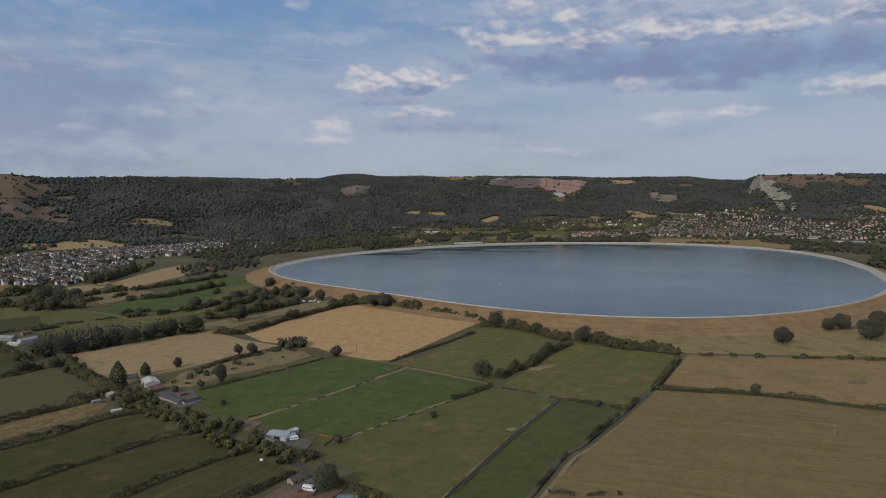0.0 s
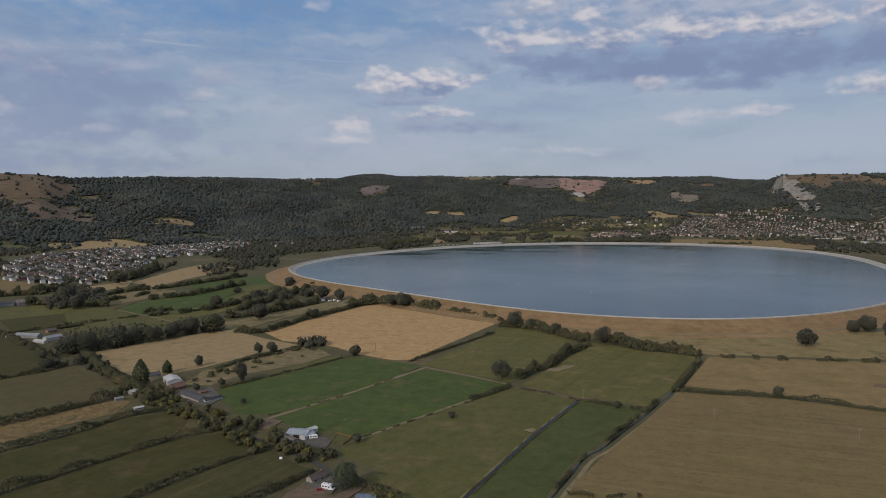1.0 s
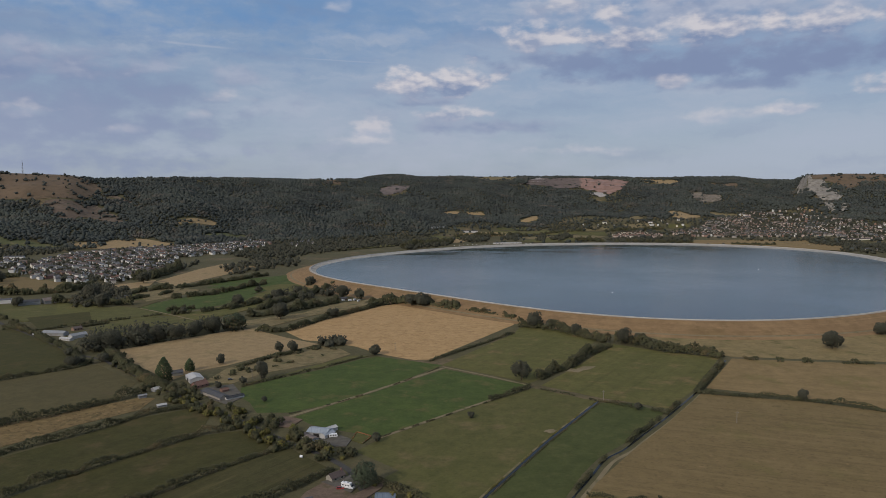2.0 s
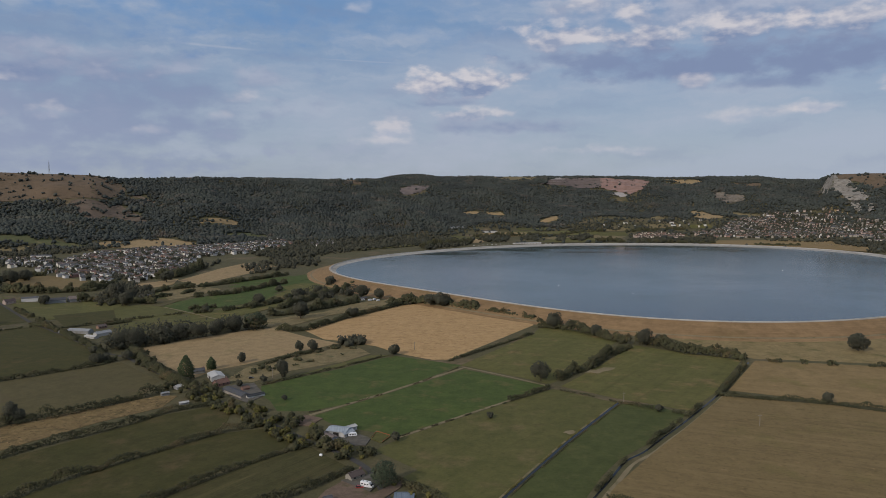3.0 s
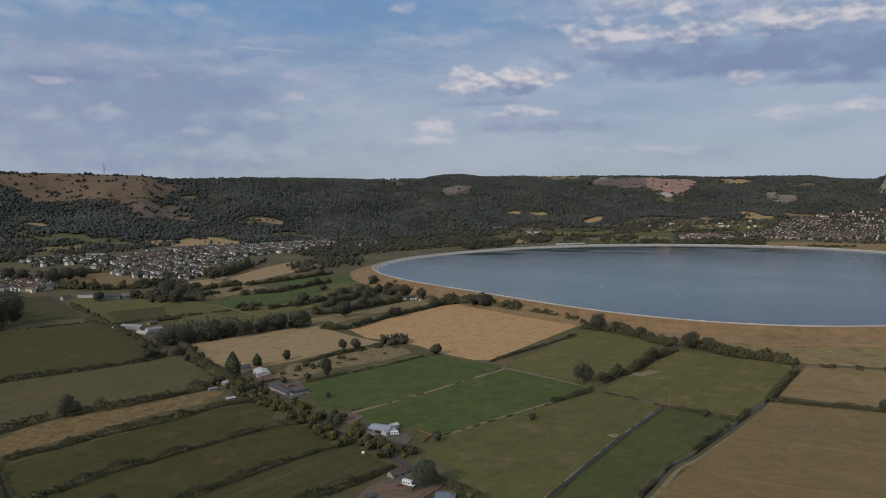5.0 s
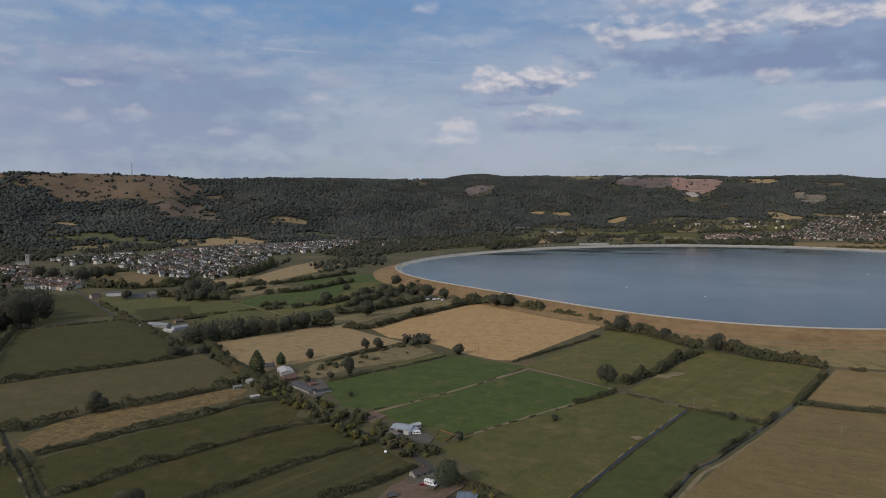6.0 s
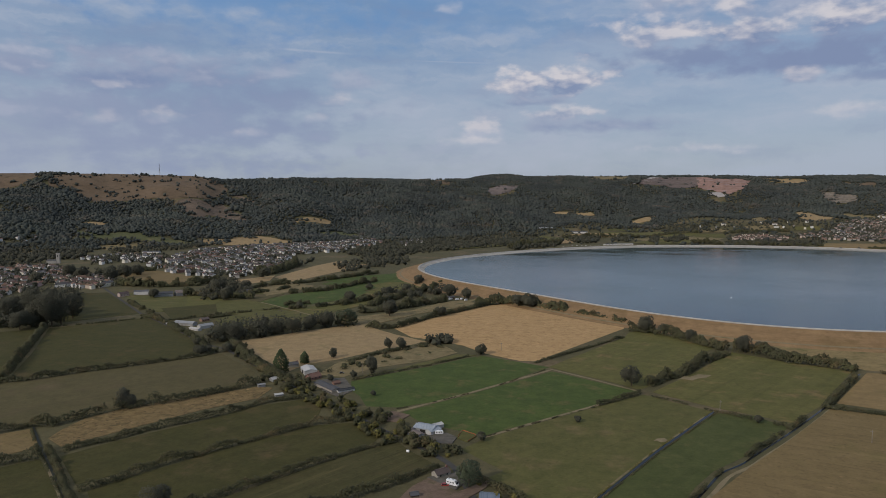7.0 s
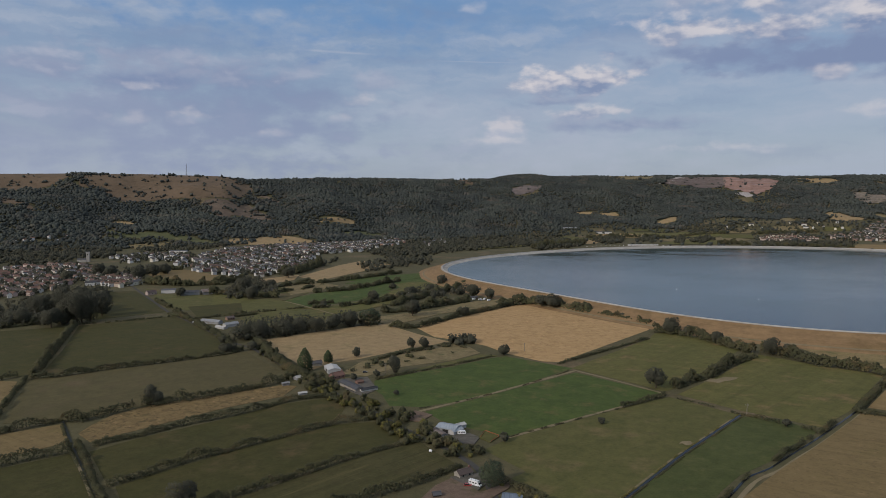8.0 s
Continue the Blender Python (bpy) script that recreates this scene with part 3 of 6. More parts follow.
def rock(name, mat, label, corners, lift):
    """A bare rock face cut into the slope, in rough benches."""
    bm = bmesh.new()
    bm.faces.new([bm.verts.new((x, y, 0)) for x, y in corners])
    ROCKS.append(np.array(corners, float))
    xs, ys = [c[0] for c in corners], [c[1] for c in corners]
    for axis, lo, hi in ((0, min(xs), max(xs)), (1, min(ys), max(ys))):
        for s in np.arange(lo + 6, hi, 11.0):
            co, no = [0, 0, 0], [0, 0, 0]
            co[axis], no[axis] = s, 1
            bmesh.ops.bisect_plane(bm, geom=bm.verts[:] + bm.edges[:] + bm.faces[:], plane_co=co, plane_no=no)
    for v in bm.verts:
        z = float(height(v.co.x, v.co.y))
        bench = math.floor(z / 12) * 12 + 12 * float(smooth((z / 12 % 1) * 2.2 - 1.1))
        v.co.z = max(z + 1.2, bench + 2 + lift * (0.5 + 0.5 * noise.noise(Vector((v.co.x, v.co.y, z)) / 14)))
    bmesh.ops.triangulate(bm, faces=bm.faces[:])
    ob = part(name, bm, mat)
    if ob.data.polygons[0].normal.z < 0:
        ob.data.flip_normals()
    return tagged(ob, label, name.replace("_", " "), kind="structure")


# ---- buildings ----
SHEET_WHITE = material("white_sheet_metal", (0.387, 0.378, 0.361), (0.475, 0.466, 0.449), 6, 0.5, (0.440, 0.422, 0.387), 5, rough=0.6, stripes=(30, 0.9, 0.15), wear=0.2)
SHEET_PALE = material("pale_sheet_roof", (0.216, 0.223, 0.230), (0.288, 0.295, 0.302), 6, 0.5, (0.245, 0.238, 0.223), 5, rough=0.6, stripes=(30, 0.9, 0.15), wear=0.2)
SHEET_BLUE = material("pale_blue_sheet_roof", (0.240, 0.272, 0.304), (0.320, 0.352, 0.384), 6, 0.5, (0.360, 0.368, 0.376), 4, rough=0.5, stripes=(10, 0.9, 0.2), wear=0.2)
SHEET_BLUEGREY = material("blue_grey_sheet_roof", (0.10, 0.13, 0.17), (0.15, 0.18, 0.22), 6, 0.5, rough=0.5, stripes=(10, 0.9, 0.2), wear=0.2)
SHEET_GREY = material("grey_sheet_metal", (0.22, 0.22, 0.22), (0.31, 0.31, 0.30), 6, 0.5, (0.18, 0.16, 0.13), 4, rough=0.6, wear=0.2)
SHEET_RUST = material("rusted_sheet_roof", (0.13, 0.105, 0.095), (0.21, 0.175, 0.155), 4, 0.5, (0.16, 0.10, 0.07), 3, rough=0.8, stripes=(60, 0.9, 0.2), wear=0.2)
SHEET_BLACK = material("black_sheet", (0.03, 0.032, 0.035), (0.05, 0.052, 0.055), 4, 0.5, rough=0.5, wear=0.2)
SLATE = material("dark_slate", (0.060, 0.061, 0.068), (0.098, 0.097, 0.102), 4, 0.6, (0.085, 0.082, 0.056), 5, rough=0.7, vary="object", amount=0.07, bump=0.3, wear=0.2)
TILE_RED = material("red_tile", (0.122, 0.071, 0.053), (0.180, 0.109, 0.084), 4, 0.6, (0.086, 0.067, 0.053), 5, rough=0.85, vary="object", amount=0.05, bump=0.3, wear=0.2)
TILE_BROWN = material("brown_tile", (0.092, 0.071, 0.064), (0.140, 0.113, 0.102), 4, 0.6, (0.073, 0.063, 0.056), 5, rough=0.85, vary="object", amount=0.07, bump=0.3, wear=0.2)
RENDER_WHITE = material("white_render", (0.536, 0.521, 0.481), (0.615, 0.600, 0.569), 5, 0.6, (0.474, 0.450, 0.395), 4, vary="object", amount=0.04, wear=0.2)
RENDER_CREAM = material("cream_render", (0.52, 0.475, 0.39), (0.62, 0.575, 0.48), 5, 0.6, vary="object", amount=0.06, wear=0.2)
RENDER_PINK = material("pink_render", (0.396, 0.300, 0.255), (0.468, 0.380, 0.326), 5, 0.6, vary="object", amount=0.05, wear=0.2)
BRICK = material("brick_wall", (0.20, 0.12, 0.09), (0.29, 0.18, 0.14), 3, 0.3, vary="object", amount=0.05, bump=0.3, wear=0.2)
STONE = material("stone_wall", (0.24, 0.215, 0.18), (0.34, 0.31, 0.265), 3, 0.5, vary="object", amount=0.06, bump=0.4, wear=0.2)
TIMBER = material("dark_timber", (0.05, 0.038, 0.028), (0.09, 0.07, 0.052), 2, 0.2, bump=0.3, wear=0.2)
GLASS_DARK = material("window_glass", (0.02, 0.025, 0.03), (0.035, 0.04, 0.05), 3, 0.5, rough=0.08, spec=0.5)
# near-black panels on closed walls, painted as the shade inside an opening
DOORWAY = material("shadowed_interior", (0.020, 0.019, 0.018), (0.035, 0.033, 0.03), 3, 0.5)


def box(bm, x0, x1, y0, y1, z0, z1):
    v = [bm.verts.new((x, y, z)) for z in (z0, z1) for x, y in ((x0, y0), (x1, y0), (x1, y1), (x0, y1))]
    for f in ((3, 2, 1, 0), (4, 5, 6, 7), (0, 1, 5, 4), (1, 2, 6, 5), (2, 3, 7, 6), (3, 0, 4, 7)):
        bm.faces.new([v[k] for k in f])


def gable_walls(l, w, eaves, rise):
    bm = bmesh.new()
    a, b = l / 2, w / 2
    v = [bm.verts.new(p) for p in ((-a, -b, -0.6), (a, -b, -0.6), (a, b, -0.6), (-a, b, -0.6), (-a, -b, eaves), (a, -b, eaves), (a, b, eaves), (-a, b, eaves), (-a, 0, eaves + rise), (a, 0, eaves + rise))]
    for f in ((0, 1, 5, 4), (2, 3, 7, 6), (1, 2, 6, 9, 5), (3, 0, 4, 8, 7), (4, 5, 9, 8), (7, 8, 9, 6), (3, 2, 1, 0)):
        bm.faces.new([v[k] for k in f])
    return bm


def gable_roof(l, w, eaves, rise, over=0.35, thick=0.16):
    """Two roof slabs meeting at the ridge, with an overhang at eaves and gables."""
    bm = bmesh.new()
    a, b = l / 2 + over, w / 2 + over
    drop = over * rise / (w / 2)
    lift = 0.05
    for s in (-1, 1):
        low, high = [], []
        for x in (-a, a):
            low += [bm.verts.new((x, s * b, eaves - drop + lift)), bm.verts.new((x, 0, eaves + rise + lift))]
            high += [bm.verts.new((x, s * b, eaves - drop + lift + thick)), bm.verts.new((x, 0, eaves + rise + lift + thick))]
        for q in ((low[0], low[1], low[3], low[2]), (high[0], high[2], high[3], high[1]), (low[0], low[2], high[2], high[0]), (low[0], high[0], high[1], low[1]), (low[2], low[3], high[3], high[2])):
            bm.faces.new(q)
    return bm


def building(name, label, category, x, y, turn, length, width, eaves, rise, wall, roof, door=False, chimney=False, windows=0):
    ob = new(name)
    ob.matrix_world = pose(x, y, float(height(x, y)), 0, 0, turn)
    walls = part("wall", gable_walls(length, width, eaves, rise), wall, ob)
    top = part("roof", gable_roof(length, width, eaves, rise), roof, ob)
    bm = bmesh.new()
    box(bm, -length / 2 - 0.3, length / 2 + 0.3, -0.22, 0.22, eaves + rise + 0.12, eaves + rise + 0.32)
    part("ridge_cap", bm, roof, top)
    if door:
        for s in (-1, 1):
            bm = bmesh.new()
            box(bm, -1.9, 1.9, s * (width / 2 - 0.05), s * (width / 2 + 0.06), 0, eaves * 0.82)
            part("doorway", bm, DOORWAY, walls, "dark panel for the shade inside an open doorway")
    if chimney:
        bm = bmesh.new()
        box(bm, length / 2 - 1.1, length / 2 - 0.2, -0.4, 0.4, eaves, eaves + rise + 1.2)
        part("chimney", bm, BRICK, top)
    for k in range(windows):
        for s in (-1, 1):
            bm = bmesh.new()
            c = -length / 2 + (k + 0.5) * length / windows
            box(bm, c - 0.5, c + 0.5, s * (width / 2 - 0.04), s * (width / 2 + 0.05), eaves * 0.42, eaves * 0.42 + 1.1)
            part("window", bm, GLASS_DARK, walls)
    return tagged(ob, label, category)


PALE_STONE = material("pale_stone", (0.300, 0.281, 0.251), (0.375, 0.356, 0.323), 4, 0.6, wear=0.3)


def church(x, y, turn):
    ob = new("church")
    ob.matrix_world = pose(x, y, float(height(x, y)), 0, 0, turn)
    nave = part("nave", gable_walls(19, 8, 6, 2.6), PALE_STONE, ob)
    nave.location = (13, 0, 0)
    roof = part("roof", gable_roof(19, 8, 6, 2.6), SLATE, ob)
    roof.location = (13, 0, 0)
    bm = bmesh.new()
    box(bm, -3.4, 3.4, -3.4, 3.4, -1, 21)
    tower = part("tower", bm, PALE_STONE, ob, "square stone church tower")
    bm = bmesh.new()
    box(bm, -3.7, 3.7, -3.7, 3.7, 21, 21.7)
    part("cornice", bm, PALE_STONE, tower)
    for s in (-1, 1):
        for q in (-3.2, -1.1, 1.1, 3.2):
            for cx, cy in ((q, s * 3.3), (s * 3.3, q)):
                bm = bmesh.new()
                box(bm, cx - 0.5, cx + 0.5, cy - 0.35, cy + 0.35, 21.7, 23.0)
                part("battlement", bm, PALE_STONE, tower)
    for sx, sy in ((0, -3.42), (-3.42, 0), (0, 3.42)):
        bm = bmesh.new()
        box(bm, sx - (0.8 if sx == 0 else 0.06), sx + (0.8 if sx == 0 else 0.06), sy - (0.8 if sy == 0 else 0.06), sy + (0.8 if sy == 0 else 0.06), 15, 18.6)
        part("belfry_opening", bm, DOORWAY, tower)
    return tagged(ob, "grey stone church with a square battlemented tower", "church")


STEEL = material("mast_steel", (0.16, 0.16, 0.17), (0.22, 0.22, 0.23), 3, 0.5, rough=0.6)
WOOD_POLE = material("weathered_pole", (0.20, 0.17, 0.13), (0.30, 0.26, 0.21), 2, 0.2)


def beam(bm, a, b, r, sides=5, r2=None):
    a, b = Vector(a), Vector(b)
    m = (b - a).to_track_quat("Z", "Y").to_matrix().to_4x4()
    m.translation = (a + b) / 2
    bmesh.ops.create_cone(bm, cap_ends=True, segments=sides, radius1=r, radius2=r if r2 is None else r2, depth=(b - a).length, matrix=m)


def mast(x, y, tall):
    ob = new("radio_mast")
    ob.location = (x, y, float(height(x, y)))
    half = [1.9 * (1 - 0.75 * k / 11) for k in range(12)]
    for cx, cy in ((1, 1), (1, -1), (-1, 1), (-1, -1)):
        bm = bmesh.new()
        beam(bm, (half[0] * cx, half[0] * cy, -1), (half[11] * cx, half[11] * cy, tall), 0.22, 5)
        part("leg", bm, STEEL, ob)
    for k in range(11):
        z0, z1, h0, h1 = tall * k / 11, tall * (k + 1) / 11, half[k], half[k + 1]
        bm = bmesh.new()
        for (ax, ay), (bx, by) in (((1, 1), (1, -1)), ((1, -1), (-1, -1)), ((-1, -1), (-1, 1)), ((-1, 1), (1, 1))):
            beam(bm, (ax * h0, ay * h0, z0), (bx * h1, by * h1, z1), 0.10, 4)
            beam(bm, (ax * h1, ay * h1, z1), (bx * h1, by * h1, z1), 0.10, 4)
        part("bracing", bm, STEEL, ob)
    bm = bmesh.new()
    beam(bm, (0, 0, tall - 2), (0, 0, tall + 6), 0.16, 5)
    part("aerial", bm, STEEL, ob)
    return tagged(ob, "slender grey lattice radio mast on a hilltop", "mast")


def utility_pole(x, y):
    ob = new("utility_pole")
    ob.location = (x, y, 0)
    bm = bmesh.new()
    beam(bm, (0, 0, -0.3), (0, 0, 8.2), 0.26, 8, 0.18)
    part("post", bm, WOOD_POLE, ob)
    bm = bmesh.new()
    box(bm, -1.1, 1.1, -0.08, 0.08, 6.9, 7.15)
    part("crossarm", bm, WOOD_POLE, ob)
    for s in (-0.9, 0, 0.9):
        bm = bmesh.new()
        beam(bm, (s, 0, 7.15), (s, 0, 7.5), 0.07, 6)
        part("insulator", bm, SHEET_GREY, ob)
    return tagged(ob, "weathered wooden utility pole with a crossarm", "utility pole", "utility poles")


PAINT_RED = material("red_car_paint", (0.24, 0.02, 0.02), (0.28, 0.03, 0.025), 2, 0.5, rough=0.3, spec=0.5, wear=0.2)
PAINT_WHITE = material("white_vehicle_paint", (0.74, 0.74, 0.73), (0.80, 0.80, 0.79), 2, 0.5, rough=0.3, spec=0.5, wear=0.2)
PAINT_GREY = material("silver_car_paint", (0.40, 0.41, 0.42), (0.45, 0.46, 0.47), 2, 0.5, rough=0.3, spec=0.5, wear=0.2)
PAINT_BLACK = material("dark_car_paint", (0.03, 0.03, 0.035), (0.045, 0.045, 0.05), 2, 0.5, rough=0.3, spec=0.5, wear=0.2)
PAINTS = (PAINT_WHITE, PAINT_GREY, PAINT_WHITE, PAINT_BLACK)
TYRE = material("tyre_rubber", (0.02, 0.02, 0.02), (0.03, 0.03, 0.03), 1, 0.2)


def profile_body(points, half):
    """A body swept across from a side profile."""
    bm = bmesh.new()
    left = [bm.verts.new((x, -half, z)) for x, z in points]
    right = [bm.verts.new((x, half, z)) for x, z in points]
    bm.faces.new(left)
    bm.faces.new(right[::-1])
    n = len(points)
    for k in range(n):
        bm.faces.new((left[k], right[k], right[(k + 1) % n], left[(k + 1) % n]))
    bmesh.ops.bevel(bm, geom=bm.edges[:], offset=0.06, segments=1, affect="EDGES")
    return bm


def wheels(ob, places, r=0.33):
    for x, y in places:
        bm = bmesh.new()
        beam(bm, (x, y - 0.1, r), (x, y + 0.1, r), r, 10)
        part("wheel", bm, TYRE, ob)


def car(x, y, turn, paint, label):
    ob = new("car")
    ob.matrix_world = pose(x, y, float(height(x, y)) + 0.09, 0, 0, turn)
    part("body", profile_body([(-2.1, 0.3), (2.1, 0.3), (2.1, 0.75), (1.1, 0.92), (-2.0, 0.95)], 0.88), paint, ob)
    part("cabin", profile_body([(-1.9, 0.93), (1.0, 0.93), (0.3, 1.45), (-1.5, 1.48)], 0.76), GLASS_DARK, ob)
    bm = bmesh.new()
    box(bm, -1.45, 0.28, -0.72, 0.72, 1.47, 1.53)
    part("roof", bm, paint, ob)
    wheels(ob, [(-1.3, -0.8), (-1.3, 0.8), (1.35, -0.8), (1.35, 0.8)])
    return tagged(ob, label, "car", "parked cars")


def motorhome(x, y, turn):
    ob = new("motorhome")
    ob.matrix_world = pose(x, y, 0.09, 0, 0, turn)
    part("body", profile_body([(-3.4, 0.5), (2.2, 0.5), (2.2, 2.2), (1.9, 2.95), (-3.4, 3.0)], 1.12), PAINT_WHITE, ob)
    part("cab", profile_body([(2.0, 0.5), (3.5, 0.5), (3.5, 1.1), (2.9, 1.25), (2.3, 2.1), (2.0, 2.1)], 1.0), PAINT_WHITE, ob)
    bm = bmesh.new()
    v = [bm.verts.new(p) for p in ((2.98, -0.9, 1.28), (2.98, 0.9, 1.28), (2.42, 0.9, 2.08), (2.42, -0.9, 2.08))]
    bm.faces.new(v)
    made = bmesh.ops.extrude_face_region(bm, geom=bm.faces[:])
    bmesh.ops.translate(bm, verts=[q for q in made["geom"] if isinstance(q, bmesh.types.BMVert)], vec=(0.04, 0, 0.04))
    part("windscreen", bm, GLASS_DARK, ob)
    for s in (-1, 1):
        for c in (-2.3, -0.6, 1.0):
            bm = bmesh.new()
            box(bm, c - 0.5, c + 0.5, s * 1.11, s * 1.15, 1.6, 2.2)
            part("window", bm, GLASS_DARK, ob)
        bm = bmesh.new()
        box(bm, -3.3, 2.1, s * 1.11, s * 1.14, 1.0, 1.15)
        part("side_stripe", bm, PAINT_GREY, ob)
    for c in (-2.2, 0.2):
        bm = bmesh.new()
        box(bm, c - 0.35, c + 0.35, -0.35, 0.35, 2.98, 3.12)
        part("roof_vent", bm, SHEET_GREY, ob)
    wheels(ob, [(-2.0, -1.0), (-2.0, 1.0), (2.5, -0.95), (2.5, 0.95)], 0.36)
    return tagged(ob, "white motorhome parked on a drive", "motorhome")


def caravan(x, y, turn):
    ob = new("caravan")
    ob.matrix_world = pose(x, y, 0.09, 0, 0, turn)
    part("body", profile_body([(-2.7, 0.5), (2.4, 0.5), (2.8, 1.2), (2.3, 2.4), (-2.5, 2.5), (-2.8, 1.3)], 1.08), PAINT_WHITE, ob)
    for s in (-1, 1):
        for c in (-1.6, 0.1, 1.5):
            bm = bmesh.new()
            box(bm, c - 0.45, c + 0.45, s * 1.07, s * 1.11, 1.3, 1.95)
            part("window", bm, GLASS_DARK, ob)
    bm = bmesh.new()
    box(bm, 2.6, 3.9, -0.08, 0.08, 0.45, 0.58)
    part("drawbar", bm, STEEL, ob)
    wheels(ob, [(-0.2, -0.98), (-0.2, 0.98)], 0.34)
    return tagged(ob, "white touring caravan parked in a yard", "caravan", "parked caravans")


def tank(x, y):
    ob = new("water_tank")
    ob.location = (x, y, 0)
    bm = bmesh.new()
    beam(bm, (-0.8, 0, 1.0), (0.8, 0, 1.0), 0.75, 14)
    part("barrel", bm, PAINT_WHITE, ob)
    for s in (-0.55, 0.55):
        bm = bmesh.new()
        box(bm, s - 0.08, s + 0.08, -0.6, 0.6, 0, 0.5)
        part("cradle", bm, STEEL, ob)
    return tagged(ob, "white plastic water tank beside a field gate", "tank")


ORANGE = material("orange_fence_mesh", (0.34, 0.10, 0.045), (0.45, 0.14, 0.06), 3, 0.4)


def orange_fence(corners):
    ob = new("fence")
    p = resample(corners, 2.2)
    for k, (x, y) in enumerate(p):
        bm = bmesh.new()
        box(bm, x - 0.06, x + 0.06, y - 0.06, y + 0.06, 0, 1.15)
        part("post", bm, WOOD_POLE, ob)
        if k + 1 < len(p):
            bm = bmesh.new()
            q = p[k + 1]
            for z0, z1 in ((0.25, 0.55), (0.7, 1.05)):
                v = [bm.verts.new((a[0] + o, a[1] + o, z)) for o in (-0.02, 0.02) for a, z in ((p[k], z0), (q, z0), (q, z1), (p[k], z1))]
                for f in ((0, 1, 2, 3), (7, 6, 5, 4), (0, 4, 5, 1), (1, 5, 6, 2), (2, 6, 7, 3), (3, 7, 4, 0)):
                    bm.faces.new([v[i] for i in f])
            part("rail", bm, ORANGE, ob)
    return tagged(ob, "orange fence round a small plot", "fence")


def buoy(x, y):
    ob = new("buoy")
    ob.location = (x, y, 9.4)
    bm = bmesh.new()
    bmesh.ops.create_icosphere(bm, subdivisions=2, radius=0.6, matrix=Matrix.Scale(0.8, 4, (0, 0, 1)))
    part("float", bm, PAINT_WHITE, ob)
    bm = bmesh.new()
    beam(bm, (0, 0, 0.5), (0, 0, 1.6), 0.08, 6)
    part("stem", bm, STEEL, ob)
    return tagged(ob, "white mooring buoy floating on the water", "buoy", "mooring buoys")


SAIL = material("pale_boat_hull", (0.60, 0.60, 0.58), (0.72, 0.72, 0.70), 2, 0.4, rough=0.4, wear=0.2)


def dinghy(x, y, turn):
    ob = new("dinghy")
    ob.matrix_world = pose(x, y, 11.9, 0, 0, turn)
    part("hull", profile_body([(-2.2, 0.2), (1.6, 0.15), (2.4, 0.8), (-2.2, 0.75)], 0.75), SAIL, ob)
    bm = bmesh.new()
    beam(bm, (0.4, 0, 0.6), (0.4, 0, 6.0), 0.06, 6)
    part("mast", bm, STEEL, ob)
    return tagged(ob, "small pale sailing dinghy parked on the far bank", "dinghy", "parked dinghies")


def clubhouse(x0, y0, x1, y1):
    """The long white boathouse on the far crest."""
    turn, length = math.degrees(math.atan2(y1 - y0, x1 - x0)), math.hypot(x1 - x0, y1 - y0)
    ob = new("boathouse")
    ob.matrix_world = pose((x0 + x1) / 2, (y0 + y1) / 2 + 6, 11.3, 0, 0, turn)
    walls = part("wall", gable_walls(length, 8, 2.4, 0.7), RENDER_WHITE, ob)
    part("roof", gable_roof(length, 8, 2.4, 0.7), SHEET_WHITE, ob)
    for k in range(9):
        bm = bmesh.new()
        c = (k - 4) * length / 9.5
        box(bm, c - 1.2, c + 1.2, -4.06, -3.96, 0.6, 1.8)
        part("window", bm, GLASS_DARK, walls)
    return tagged(ob, "long white boathouse on the far bank", "boathouse")


# ---- towns ----
ESTATE = ((RENDER_WHITE, SLATE), (RENDER_WHITE, TILE_BROWN), (RENDER_WHITE, TILE_BROWN), (RENDER_CREAM, TILE_BROWN), (RENDER_WHITE, SLATE), (RENDER_WHITE, TILE_RED), (BRICK, TILE_BROWN), (RENDER_WHITE, SLATE))
OLD_TOWN = ((RENDER_WHITE, TILE_RED), (RENDER_WHITE, TILE_BROWN), (RENDER_CREAM, TILE_RED), (RENDER_WHITE, TILE_RED), (RENDER_CREAM, TILE_BROWN), (RENDER_WHITE, SLATE), (RENDER_WHITE, TILE_BROWN), (RENDER_PINK, TILE_RED))
WHITES = ((RENDER_WHITE, SLATE), (RENDER_WHITE, TILE_BROWN), (RENDER_CREAM, SLATE))
PINKS = ((RENDER_PINK, TILE_RED), (RENDER_CREAM, TILE_RED), (RENDER_PINK, TILE_BROWN))
# mostly dull stone walls, standing in for haze over the distant village
VILLAGE = ((STONE, SLATE), (RENDER_WHITE, TILE_BROWN), (BRICK, TILE_BROWN), (STONE, TILE_BROWN), (RENDER_PINK, TILE_RED), (STONE, SLATE), (STONE, TILE_RED), (RENDER_PINK, TILE_BROWN))
HOUSES, TOWNS, GARDEN_SPOTS, MODELS = [], [], [], {}


